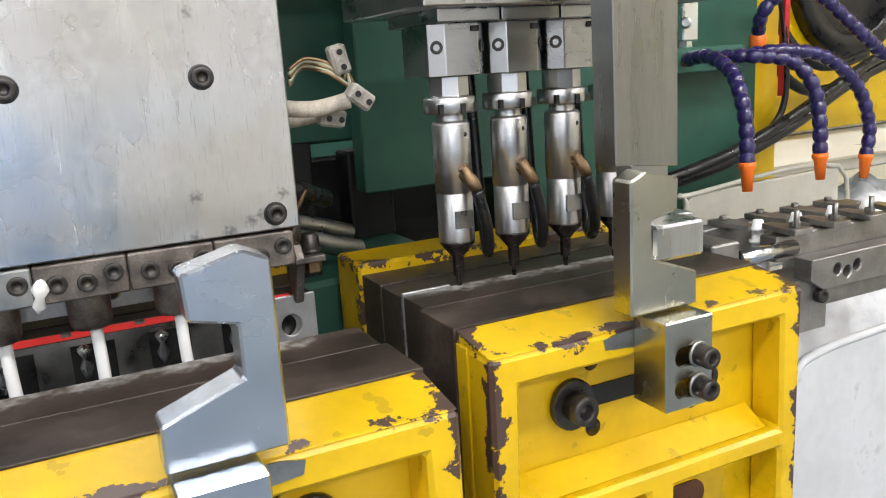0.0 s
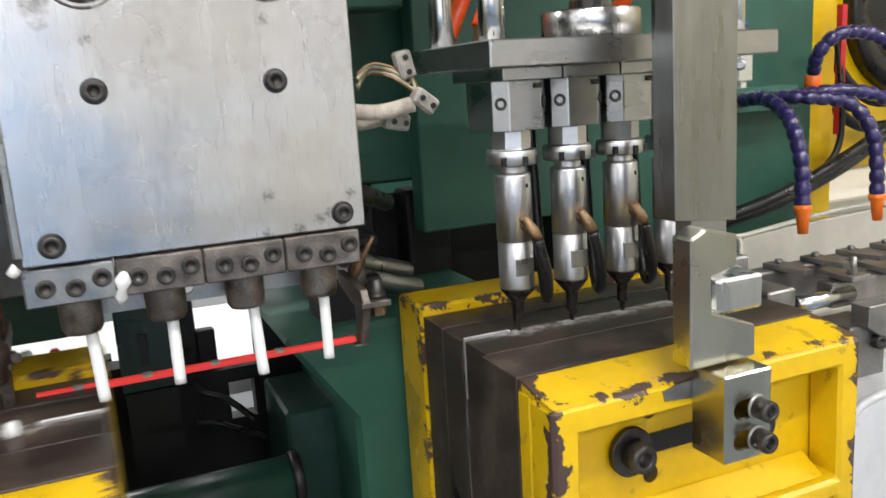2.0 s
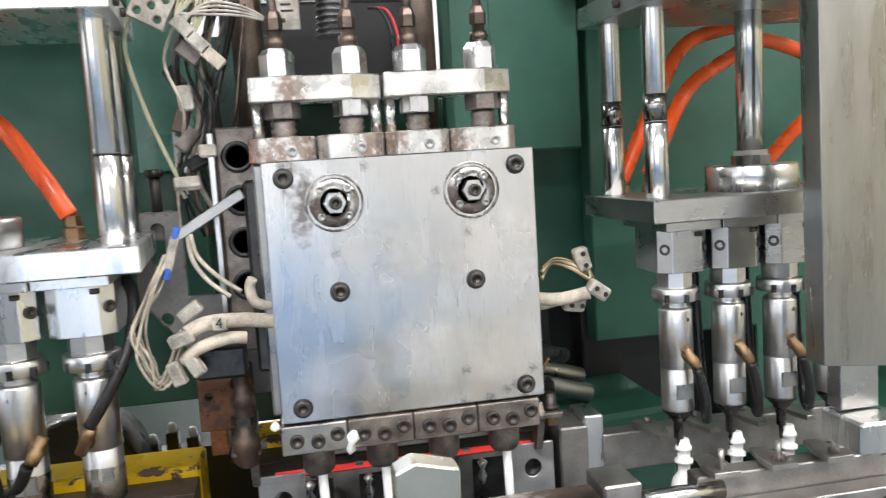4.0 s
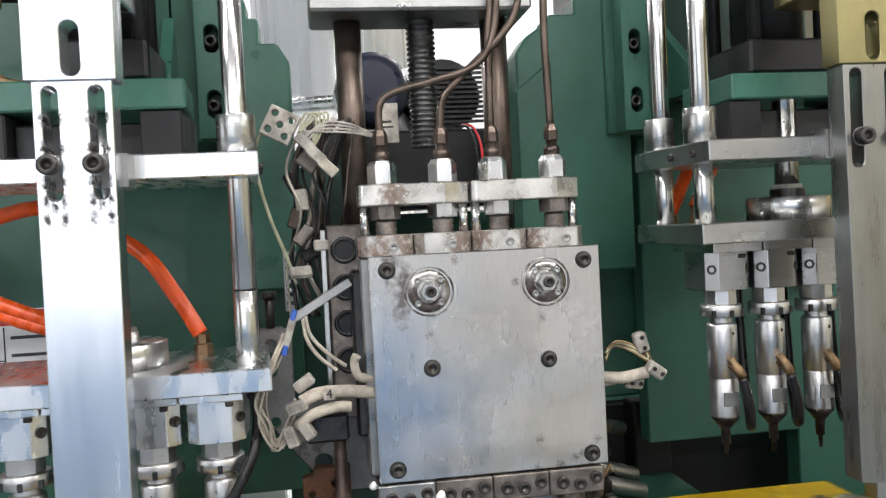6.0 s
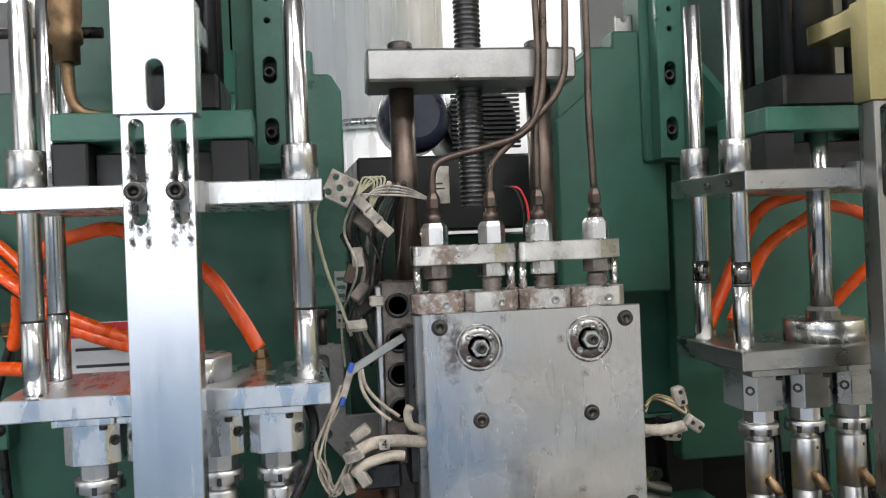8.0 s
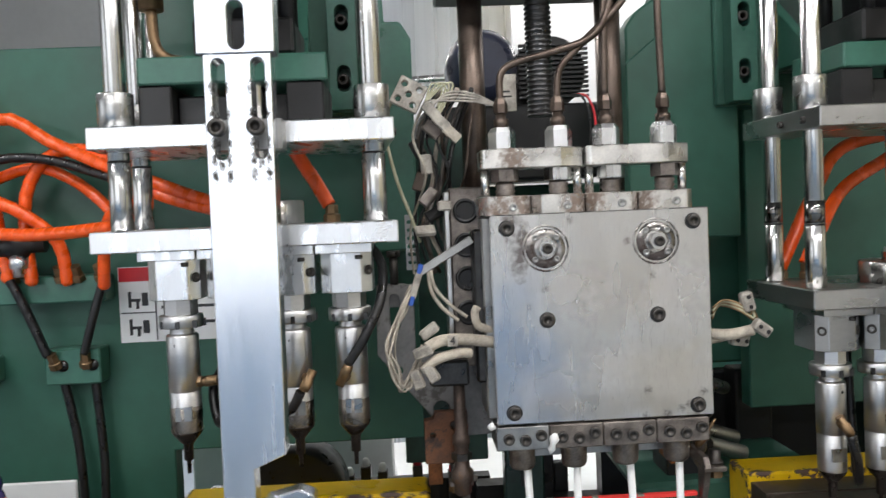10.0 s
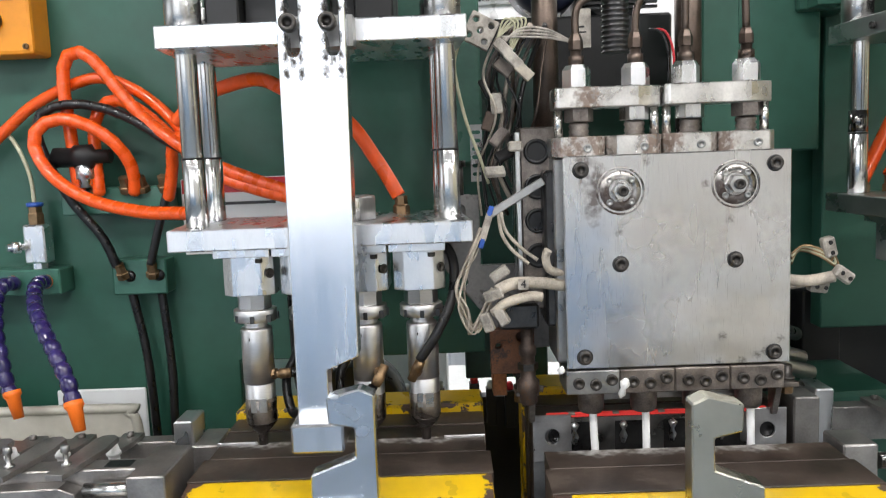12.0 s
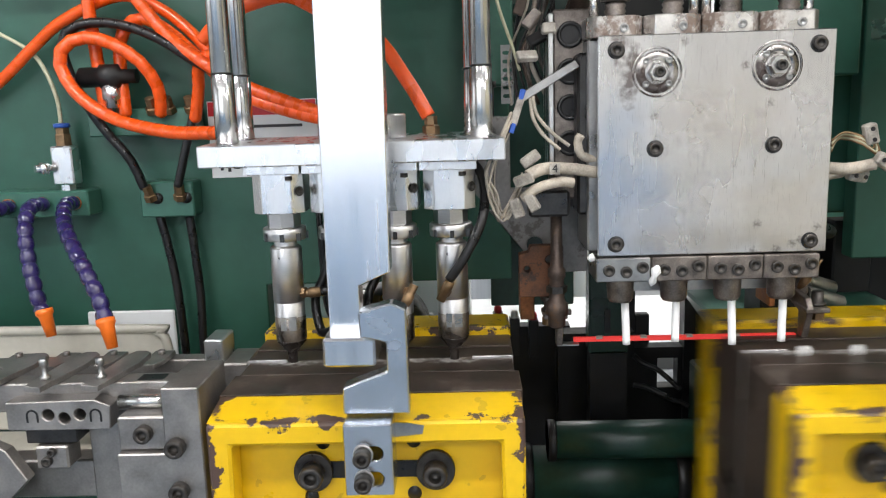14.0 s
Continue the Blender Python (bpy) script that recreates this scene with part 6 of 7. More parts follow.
def panel_fittings():
    o = thing("switch_box", (-0.785, 0.27, 0.262), "orange plastic control box with a black push button", "switch box")
    part("box", Shape().box(-0.845, -0.757, 0.245, 0.2995, 0.262, 0.352, 0.005, 2), ORANGEBOX, o)
    part("button", Shape().lathe((-0.812, 0.245, 0.306), (0, -1, 0), [(0.017, 0), (0.017, 0.006), (0.011, 0.008), (0.011, 0.016)], 20), BLACKPAINT, o)
    part("label_plate", Shape().box(-0.835, -0.778, 0.2435, 0.2447, 0.331, 0.346), CERAMIC, o)
    part("print_bar", Shape().box(-0.815, -0.806, 0.2425, 0.2433, 0.336, 0.342).box(-0.800, -0.792, 0.2425, 0.2433, 0.336, 0.342), BLACK, o)
    screw(o, -0.767, 0.2448, 0.272, 0.004, material=BRASS)
    screw(o, -0.767, 0.2448, 0.343, 0.004, material=BRASS)
    # warning sign
    o = thing("warning_sign", (-0.53, 0.298, -0.012), "white warning sticker with a red head band and two pictograms", "sign")
    part("sheet", Shape().box(-0.600, -0.455, 0.2980, 0.2990, -0.012, 0.092), PANELWHITE, o)
    part("red_band", Shape().box(-0.599, -0.456, 0.2972, 0.2979, 0.072, 0.091), RED, o)
    part("frame_lines", Shape().box(-0.598, -0.552, 0.2972, 0.2979, 0.028, 0.0295).box(-0.553, -0.5515, 0.2972, 0.2979, -0.010, 0.070), BLACK, o)
    for z in (0.032, -0.006):
        part("pictogram", Shape().box(-0.588, -0.584, 0.2972, 0.2979, z + 0.004, z + 0.026).box(-0.584, -0.572, 0.2972, 0.2979, z + 0.012, z + 0.016).box(-0.578, -0.574, 0.2972, 0.2979, z + 0.002, z + 0.012).box(-0.570, -0.562, 0.2972, 0.2979, z + 0.006, z + 0.024), BLACK, o)
    for k in range(3):
        part("print_bar", Shape().box(-0.545, -0.475, 0.2972, 0.2979, 0.055 - 0.022 * k, 0.059 - 0.022 * k), DARKSTEEL, o)
    # hose manifolds
    o = thing("air_manifold", (-0.678, 0.28, 0.050), "green painted manifold block with brass fittings", "manifold", "manifolds")
    part("block", Shape().box(-0.7475, -0.607, 0.262, 0.2995, 0.050, 0.086, 0.002), GREENLIT, o)
    for x in (-0.722, -0.700, -0.662, -0.64, -0.612):
        part("fitting", Shape().lathe((x, 0.262, 0.080), (0, -0.5, 0.9), [(0.009, 0), (0.009, 0.008), (0.0065, 0.009), (0.0065, 0.022)], flat=6), BRASS, o)
    part("silencer", Shape().lathe((-0.748, 0.245, 0.128), (1, 0, 0), [(0.008, 0), (0.013, 0.004), (0.013, 0.028), (0.016, 0.030), (0.016, 0.052), (0.009, 0.055), (0.009, 0.075)], 16), BLACKPAINT, o, "black ribbed silencer")
    part("silencer_stub", Shape().lathe((-0.707, 0.245, 0.088), (0, 0, 1), [(0.009, 0), (0.009, 0.010), (0.012, 0.012), (0.012, 0.030)], 14), ALU, o)
    o = thing("air_manifold", (-0.654, 0.28, -0.06), "small green painted junction block with black hoses", "manifold", "manifolds")
    part("block", Shape().box(-0.689, -0.618, 0.262, 0.2995, -0.060, -0.012, 0.002), GREENLIT, o)
    for x in (-0.675, -0.637):
        part("fitting", Shape().lathe((x, 0.262, -0.036), (0.1 if x > -0.65 else -0.1, -0.4, 0.9), [(0.0085, 0), (0.0085, 0.008), (0.0065, 0.009), (0.0065, 0.022)], flat=6), BRASS, o)
        part("dark_port", Shape().lathe((x + 0.008, 0.262, -0.034), (0, -1, 0), [(0.008, 0), (0.008, 0.0005), (0, 0.0005)], 14), BLACK, o)
    hose([(-0.93, 0.285, 0.09), (-0.87, 0.28, 0.125), (-0.815, 0.275, 0.170), (-0.769, 0.27, 0.203), (-0.694, 0.262, 0.230), (-0.645, 0.262, 0.215), (-0.600, 0.25, 0.180), (-0.555, 0.22, 0.13)], 0.0075, ORANGE, "orange plastic air hose along the green panel")
    hose([(-0.608, 0.252, 0.075), (-0.622, 0.25, 0.028), (-0.636, 0.252, -0.018)], 0.0055, BLACK, "black air hose between the manifold blocks")
    hose([(-0.672, 0.280, -0.058), (-0.658, 0.280, -0.148), (-0.651, 0.275, -0.278), (-0.648, 0.27, -0.42)], 0.0058, BLACK, "black air hose running down the green panel")
    hose([(-0.632, 0.280, -0.058), (-0.626, 0.280, -0.166), (-0.626, 0.275, -0.255), (-0.62, 0.27, -0.42)], 0.0058, BLACK, "black air hose running down the green panel")
    hose([(0.47, 0.292, 0.06), (0.52, 0.25, 0.13), (0.60, 0.23, 0.19), (0.70, 0.25, 0.24), (0.72, 0.292, 0.28)], 0.0085, ORANGE, "orange air hose rising to the panel")


seat("panel")
panel_fittings()


# the hoses that follow the pin plate: chains of short stiff pieces between a low and a high bend
FLEX = []


def bend(points, n):
    """n + 1 points at even steps along a smooth line through the points."""
    pts = [Vector(p) for p in points]
    line = []
    for i in range(len(pts) - 1):
        p0, p1, p2, p3 = pts[max(i - 1, 0)], pts[i], pts[i + 1], pts[min(i + 2, len(pts) - 1)]
        for k in range(10):
            t = k / 10
            line.append(0.5 * (2 * p1 + (p2 - p0) * t + (2 * p0 - 5 * p1 + 4 * p2 - p3) * t * t + (3 * p1 - p0 - 3 * p2 + p3) * t ** 3))
    line.append(pts[-1])
    run = [0.0]
    for a, b in zip(line, line[1:]):
        run.append(run[-1] + (b - a).length)
    out, j = [], 0
    for k in range(n + 1):
        want = run[-1] * k / n
        while j < len(run) - 2 and run[j + 1] < want:
            j += 1
        f = (want - run[j]) / max(run[j + 1] - run[j], 1e-9)
        out.append(line[j].lerp(line[j + 1], min(f, 1.0)))
    return out


def flexing_hose(low, high, r, material, label, n=26):
    a, b = bend(low, n), bend(high, n)
    o = thing("air_hose", low[0], label, "hose", "air hoses")
    length = max(sum((q - p).length for p, q in zip(c, c[1:])) / n for c in (a, b))
    me = None
    for k in range(n):
        if me is None:
            h = length / 2
            sh = Shape().lathe((0, 0, 0), (0, 0, 1), [(0, -h - r * 0.8), (r * 0.62, -h - r * 0.6), (r * 0.95, -h - r * 0.2), (r, -h), (r, h), (r * 0.95, h + r * 0.2), (r * 0.62, h + r * 0.6), (0, h + r * 0.8)], 12)
            bmesh.ops.recalc_face_normals(sh.bm, faces=list(sh.bm.faces))
            me = bpy.data.meshes.new("hose_piece")
            sh.bm.to_mesh(me)
            sh.bm.free()
            me.materials.append(material)
        piece = new("hose_piece", me)
        piece.parent = o
        FLEX.append((piece, a[k], a[k + 1], b[k], b[k + 1], ORIGIN[o.name]))
    return o


def hanging_hoses():
    flexing_hose([(-0.575, 0.12, 0.052), (-0.593, 0.14, 0.052), (-0.656, 0.17, 0.054), (-0.735, 0.20, 0.071), (-0.787, 0.21, 0.103), (-0.814, 0.22, 0.142), (-0.809, 0.22, 0.169), (-0.783, 0.225, 0.182), (-0.745, 0.225, 0.174), (-0.707, 0.23, 0.146), (-0.692, 0.245, 0.110), (-0.696, 0.255, 0.078)],
                 [(-0.590, 0.12, 0.150), (-0.614, 0.14, 0.149), (-0.671, 0.17, 0.146), (-0.739, 0.20, 0.146), (-0.795, 0.21, 0.154), (-0.827, 0.22, 0.172), (-0.821, 0.22, 0.188), (-0.799, 0.225, 0.195), (-0.769, 0.225, 0.190), (-0.742, 0.23, 0.174), (-0.713, 0.24, 0.148), (-0.701, 0.25, 0.120), (-0.699, 0.255, 0.078)], 0.0088, ORANGE, "orange plastic air hose in a wide loop")
    tail = [(-0.56, 0.185, 0.112), (-0.49, 0.165, 0.085), (-0.42, 0.14, 0.062)]
    flexing_hose([(-0.772, 0.25, 0.085), (-0.778, 0.25, 0.176), (-0.781, 0.25, 0.231), (-0.776, 0.25, 0.265), (-0.753, 0.245, 0.274), (-0.729, 0.24, 0.258), (-0.702, 0.235, 0.223), (-0.669, 0.23, 0.183), (-0.625, 0.21, 0.150)] + tail,
                 [(-0.778, 0.25, 0.085), (-0.792, 0.25, 0.201), (-0.801, 0.25, 0.250), (-0.799, 0.25, 0.286), (-0.775, 0.245, 0.307), (-0.747, 0.24, 0.302), (-0.707, 0.235, 0.275), (-0.679, 0.23, 0.261), (-0.626, 0.21, 0.237)] + [(x, y, z + 0.10) for x, y, z in tail], 0.0088, ORANGE, "orange plastic air hose in a high loop", 30)
    flexing_hose([(-0.744, 0.25, 0.080), (-0.747, 0.255, 0.144), (-0.745, 0.258, 0.179), (-0.728, 0.255, 0.202), (-0.702, 0.25, 0.206), (-0.664, 0.24, 0.183), (-0.621, 0.22, 0.146), (-0.56, 0.19, 0.100), (-0.49, 0.165, 0.075), (-0.42, 0.14, 0.060)],
                 [(-0.745, 0.25, 0.080), (-0.752, 0.255, 0.145), (-0.751, 0.258, 0.195), (-0.736, 0.255, 0.230), (-0.709, 0.25, 0.255), (-0.670, 0.24, 0.261), (-0.624, 0.22, 0.247), (-0.56, 0.19, 0.200), (-0.49, 0.165, 0.175), (-0.42, 0.14, 0.160)], 0.0088, ORANGE, "orange plastic air hose bent over the manifold")
    flexing_hose([(-0.646, 0.25, 0.070), (-0.635, 0.24, 0.108), (-0.623, 0.22, 0.146), (-0.585, 0.20, 0.155)],
                 [(-0.646, 0.25, 0.070), (-0.640, 0.24, 0.118), (-0.625, 0.22, 0.160), (-0.595, 0.20, 0.185)], 0.0085, ORANGE, "short orange air hose at the manifold", 8)
    flexing_hose([(-0.731, 0.255, -0.025), (-0.745, 0.25, 0.016), (-0.780, 0.245, 0.066), (-0.805, 0.235, 0.122), (-0.817, 0.235, 0.169), (-0.807, 0.235, 0.192), (-0.774, 0.235, 0.202), (-0.728, 0.235, 0.197), (-0.675, 0.225, 0.175), (-0.622, 0.21, 0.142), (-0.56, 0.19, 0.11)],
                 [(-0.733, 0.255, -0.025), (-0.769, 0.25, 0.070), (-0.807, 0.245, 0.135), (-0.821, 0.235, 0.183), (-0.821, 0.235, 0.210), (-0.801, 0.235, 0.240), (-0.757, 0.235, 0.252), (-0.704, 0.235, 0.247), (-0.657, 0.225, 0.233), (-0.622, 0.21, 0.221), (-0.56, 0.19, 0.20)], 0.0066, BLACK, "black rubber air hose behind the orange loops")


seat("plain")
hanging_hoses()


def coolant(s):
    """A nozzle manifold with jointed blue hoses; s is the machine's side."""
    o = thing("nozzle_manifold", (s * 0.81, 0.27, -0.055), "green manifold with jointed dark blue hoses and orange nozzles", "coolant manifold", "coolant nozzles")
    part("block", Shape().box(min(s * 0.755, s * 0.885), max(s * 0.755, s * 0.885), 0.255, 0.2995, -0.055, -0.020, 0.002), GREENLIT, o)
    part("valve_body", Shape().box(min(s * 0.772, s * 0.800), max(s * 0.772, s * 0.800), 0.258, 0.285, -0.012, 0.040, 0.002), ALU, o)
    part("valve_knob", Shape().lathe((s * 0.786 - 0.010, 0.258, 0.012), (-0.7, -0.7, 0), [(0.004, 0), (0.004, 0.010), (0.008, 0.010), (0.008, 0.020), (0.005, 0.020), (0.005, 0.026)], 14), ALU, o)
    part("valve_stem", Shape().lathe((s * 0.786, 0.27, -0.020), (0, 0, 1), [(0.010, 0), (0.010, 0.008)], flat=6), ALU, o)
    part("push_fitting", Shape().lathe((s * 0.786, 0.27, 0.0402), (0, 0, 1), [(0.0105, 0), (0.0105, 0.014), (0.009, 0.016), (0.009, 0.024)], flat=6), BRASS, o)
    part("push_ring", Shape().lathe((s * 0.786, 0.27, 0.0642), (0, 0, 1), [(0.0105, 0), (0.0105, 0.005), (0.006, 0.006)], 14), BLUEPLUG, o)
    part("clear_tube", Shape().tube([(s * 0.786, 0.27, 0.068), (s * 0.790, 0.272, 0.11), (s * 0.815, 0.28, 0.16), (s * 0.86, 0.285, 0.19)], 0.0028, 8, 6), CLEAR, o)
    routes = [[(0.862, 0.255, -0.038), (0.868, 0.21, -0.040), (0.90, 0.19, -0.050), (0.925, 0.18, -0.09), (0.932, 0.175, -0.135), (0.935, 0.172, -0.165)],
              [(0.818, 0.255, -0.036), (0.818, 0.215, -0.036), (0.812, 0.185, -0.060), (0.805, 0.17, -0.10), (0.796, 0.160, -0.135), (0.790, 0.157, -0.160)],
              [(0.775, 0.255, -0.036), (0.772, 0.215, -0.036), (0.752, 0.16, -0.060), (0.715, 0.11, -0.100), (0.695, 0.090, -0.130), (0.688, 0.083, -0.155)]]
    if s > 0:
        routes = [[(0.774, 0.255, -0.037), (0.766, 0.205, -0.034), (0.757, 0.16, -0.053), (0.745, 0.13, -0.087), (0.743, 0.12, -0.122), (0.740, 0.115, -0.166)],
                  [(0.822, 0.255, -0.037), (0.830, 0.205, -0.036), (0.878, 0.17, -0.046), (0.899, 0.15, -0.080), (0.906, 0.143, -0.124), (0.906, 0.140, -0.172)],
                  [(0.868, 0.255, -0.037), (0.920, 0.22, -0.032), (0.985, 0.20, -0.045), (1.045, 0.19, -0.089), (1.070, 0.185, -0.148), (1.066, 0.185, -0.192)]]
    for r in routes:
        pts = [(s * a, b, c) for a, b, c in r]
        h = part("jointed_hose", Shape().tube(pts, 0.0090, 12, 26, 0.0016, 0.0180), BLUE, o, "dark blue jointed plastic hose")
        d = (Vector(pts[-1]) - Vector(pts[-2])).normalized()
        part("nozzle", Shape().lathe(pts[-1], d, [(0.0105, -0.002), (0.0110, 0.004), (0.0085, 0.008), (0.0062, 0.034), (0.0045, 0.034), (0.004, 0.030)], 16), NOZZLE, h, "orange cone nozzle")
        part("socket_ring", Shape().lathe(pts[0], (0, -1, 0), [(0.0095, 0), (0.0095, 0.006), (0.008, 0.008)], 14), NOZZLE, h)
    return o


for side in (-1, 1):
    seat("panel" if side < 0 else "end")
    coolant(side)


def outer_ends():
    for s in (-1, 1):
        seat("panel" if s < 0 else "end")
        edge = [(0.650, -0.335), (0.652, -0.225), (0.664, -0.203), (0.690, -0.197), (1.12, -0.197)] if s < 0 else [(0.720, -0.335), (0.718, -0.222), (0.728, -0.212), (1.020, -0.204), (1.026, -0.335)]
        o = thing("drip_tray", (s * 0.85, 0.2, -0.335), "pale grey plastic splash tray behind the gripper", "tray", "trays")
        part("back_sheet", Shape().prism([(s * a, c) for a, c in edge + ([(1.12, -0.335)] if s < 0 else [])], 0.195, 0.205, bevel=0.002), TRAY, o)
        part("rolled_rim", Shape().tube([(s * a, 0.196, c) for a, c in edge], 0.0062 if s < 0 else 0.0035, 10, 5), TRAY, o)
        b = Shape().box(min(s * 0.652, s * 1.12), max(s * 0.652, s * 1.12), 0.070, 0.1945, -0.345, -0.3355, 0.002)
        single("tray_floor", b, TRAY, (s * 0.85, 0.0, -0.345), "pale plastic tray floor under the gripper", "tray", "trays")
        y = -0.18 if s < 0 else 0.0
        rim = [(0.62, -Z0), (0.62, -0.52), (0.70, -0.40), (0.78, -0.36), (1.2, -0.36)] if s < 0 else [(0.690, -Z0), (0.690, -0.43), (0.705, -0.395), (0.74, -0.380), (0.86, -0.372), (1.3, -0.360)]
        o = thing("bottle_chute", (s * 0.9, y, -Z0), "white sheet metal chute guard below the gripper", "chute", "trays")
        part("sheet", Shape().prism([(s * a, c) for a, c in rim + [(rim[-1][0], -Z0)]], y, y + 0.008, bevel=0.002), CHUTE, o)
        part("edge_trim", Shape().tube([(s * a, y + 0.004, c) for a, c in rim[1:]], 0.0055, 8, 4), CHUTE, o)
    seat("panel")
    single("white_plate", Shape().box(-0.79, -0.668, 0.2935, 0.2990, -0.32, -0.198, 0.002), PANELWHITE, (-0.7, 0.296, -0.30), "white sheet plate screwed to the green panel", "plate")
    o = thing("wall_socket_screw", (-0.613, 0.295, -0.250), "small square screw plate on the green panel", "fitting")
    part("plate", Shape().box(-0.620, -0.606, 0.2945, 0.2995, -0.257, -0.243, 0.001), GREYSTEEL, o)
    screw(o, -0.613, 0.2945, -0.250, 0.0035)
    seat("end")
    # the right end: yellow frame with a round black opening, cables, far white stock
    o = thing("yellow_frame", (1.2, 0.45, -1.3), "yellow painted machine guard with a round black rubber ring", "guard frame")
    part("panel", Shape().prism([(0.955, -0.18), (1.9, -0.18), (1.9, 0.7), (0.955, 0.7)], 0.42, 0.45, holes=[circle(1.32, 0.10, 0.13, 30)], bevel=0.002), YELLOWPLAIN, o)
    part("post", Shape().box(0.955, 1.01, 0.30, 0.42, -1.3, 0.7, 0.004), YELLOWPLAIN, o)
    part("ring", Shape().lathe((1.32, 0.42, 0.10), (0, -1, 0), [(0.155, 0), (0.155, 0.02), (0.150, 0.025), (0.118, 0.025), (0.115, 0.02), (0.115, -0.03)], 36), BLACK, o, "black rubber ring")
    for k, pts in enumerate(([(1.03, 0.40, 0.6), (1.04, 0.39, 0.2), (1.06, 0.38, 0.0), (1.14, 0.36, -0.10), (1.3, 0.36, -0.09)],
                             [(1.06, 0.40, 0.6), (1.07, 0.39, 0.2), (1.09, 0.38, 0.03), (1.17, 0.36, -0.06), (1.3, 0.36, -0.05)],
                             [(1.40, 0.30, -0.01), (1.2, 0.28, -0.06), (1.0, 0.26, -0.13), (0.85, 0.25, -0.175), (0.72, 0.25, -0.20)],
                             [(1.45, 0.30, -0.03), (1.2, 0.29, -0.08), (1.0, 0.27, -0.15), (0.85, 0.26, -0.19), (0.72, 0.26, -0.21)],
                             [(0.985, 0.28, 0.05), (0.99, 0.27, -0.05), (0.985, 0.27, -0.12), (0.94, 0.27, -0.16)])):
        single("power_cable", Shape().tube(pts, 0.009 if k < 4 else 0.005, 10, 8), BLACK, pts[0], "black power cable along the machine end", "cable", "cables")
    b = Shape().box(0.985, 0.995, 0.27, 0.28, -0.10, 0.09)
    single("red_conduit", b, RED, (0.99, 0.275, -0.1), "thin red conduit on the yellow post", "conduit")
    single("orange_valve_tap", Shape().lathe((0.917, 0.26, -0.030), (0, 0, 1), [(0.009, 0), (0.012, 0.004), (0.012, 0.02), (0.008, 0.024)], 14), NOZZLE, (0.917, 0.26, -0.03), "orange plastic hose connector", "connector")
    pts = [(0.917, 0.26, -0.008), (0.903, 0.24, 0.021), (0.926, 0.225, 0.046), (0.990, 0.22, 0.042), (1.035, 0.21, 0.010), (1.07, 0.20, -0.02), (1.12, 0.20, -0.05)]
    single("jointed_hose", Shape().tube(pts, 0.0092, 12, 26, 0.0016, 0.0180), BLUE, pts[0], "dark blue jointed hose bent over to the machine end", "hose", "coolant nozzles")
    o = thing("work_table", (1.6, 0.9, -Z0), "pale grey side table on aluminium legs beside the machine", "table")
    part("tabletop", Shape().box(0.98, 2.4, 0.50, 1.4, -0.285, -0.255, 0.004), TRAY, o)
    for x, y in ((1.02, 0.54), (2.32, 0.54), (1.02, 1.32), (2.32, 1.32)):
        part("leg", Shape().box(x - 0.02, x + 0.02, y - 0.02, y + 0.02, -Z0, -0.2852), ALU, o)
    single("plastic_sheet_pile", Shape().box(1.2, 2.2, 0.85, 1.3, -0.2545, -0.10, 0.03, 3), PANELWHITE, (1.7, 1.1, -0.2545), "pile of wrapped white plastic stock", "stock")
    seat("plain")
    o = thing("junction_box", (0.90, 0.345, -0.195), "white painted junction box with a screw and a grey pipe stub", "junction box")
    part("box", Shape().box(0.80, 0.985, 0.336, 0.366, -0.195, -0.115, 0.004), PANELWHITE, o)
    part("pipe_stub", Shape().cyl((0.765, 0.345, -0.128), (0.80, 0.345, -0.128), 0.014, 18, 0.002), CHUTE, o)
    screw(o, 0.885, 0.336, -0.132, 0.006)
    sack = Shape()
    bmesh.ops.create_icosphere(sack.bm, subdivisions=5, radius=1.0)
    rs = random.Random(21)
    dirs = [(Vector((rs.uniform(-1, 1), rs.uniform(-1, 1), rs.uniform(-1, 1))).normalized(), rs.uniform(4, 15), rs.uniform(0, 6.28)) for k in range(14)]
    for v in sack.bm.verts:
        q = v.co.copy()
        k = 1.0 + sum(0.014 * abs(math.sin(f * q.dot(d) + a)) for d, f, a in dirs)
        v.co = Vector((1.66 + 0.24 * k * q.x, 0.62 + 0.17 * k * q.y, max(-Z0, -0.80 + 0.42 * k * q.z)))
    for f in sack.bm.faces:
        f.smooth = True
    single("plastic_sack", sack, SACK, (1.66, 0.62, -Z0), "crumpled white plastic sack standing on the floor", "sack")
    single("teal_cabinet", Shape().box(0.20, 0.62, 0.75, 0.79, -Z0, -0.09, 0.004), WINDOWBLUE, (0.41, 0.77, -Z0), "pale teal cabinet seen behind the machine", "cabinet")
    seat("end")
    o = thing("work_stool", (1.75, 0.75, -Z0), "cyan plastic work stool on metal legs", "stool")
    part("seat", Shape().lathe((1.75, 0.75, -0.96), (0, 0, 1), [(0.15, 0), (0.165, 0.01), (0.165, 0.025), (0.15, 0.035), (0.0, 0.035)], 32), CYAN, o)
    for a in (45, 135, 225, 315):
        x, y = 1.75 + 0.13 * math.cos(radians(a)), 0.75 + 0.13 * math.sin(radians(a))
        part("leg", Shape().cyl((x, y, -Z0), (x - 0.03 * math.cos(radians(a)), y - 0.03 * math.sin(radians(a)), -0.96), 0.012, 10), GREYSTEEL, o)


YELLOWPLAIN = mat("yellow_guard_paint", YPAINT, 0.35, 0.0, 0.10, 8, 0.06, 90, coat=0.2)
seat("plain")
outer_ends()


# ---- what moves ----
SHIFT, GAPE = 0.376, 0.060     # way of the mould carriages, opening of each mould half


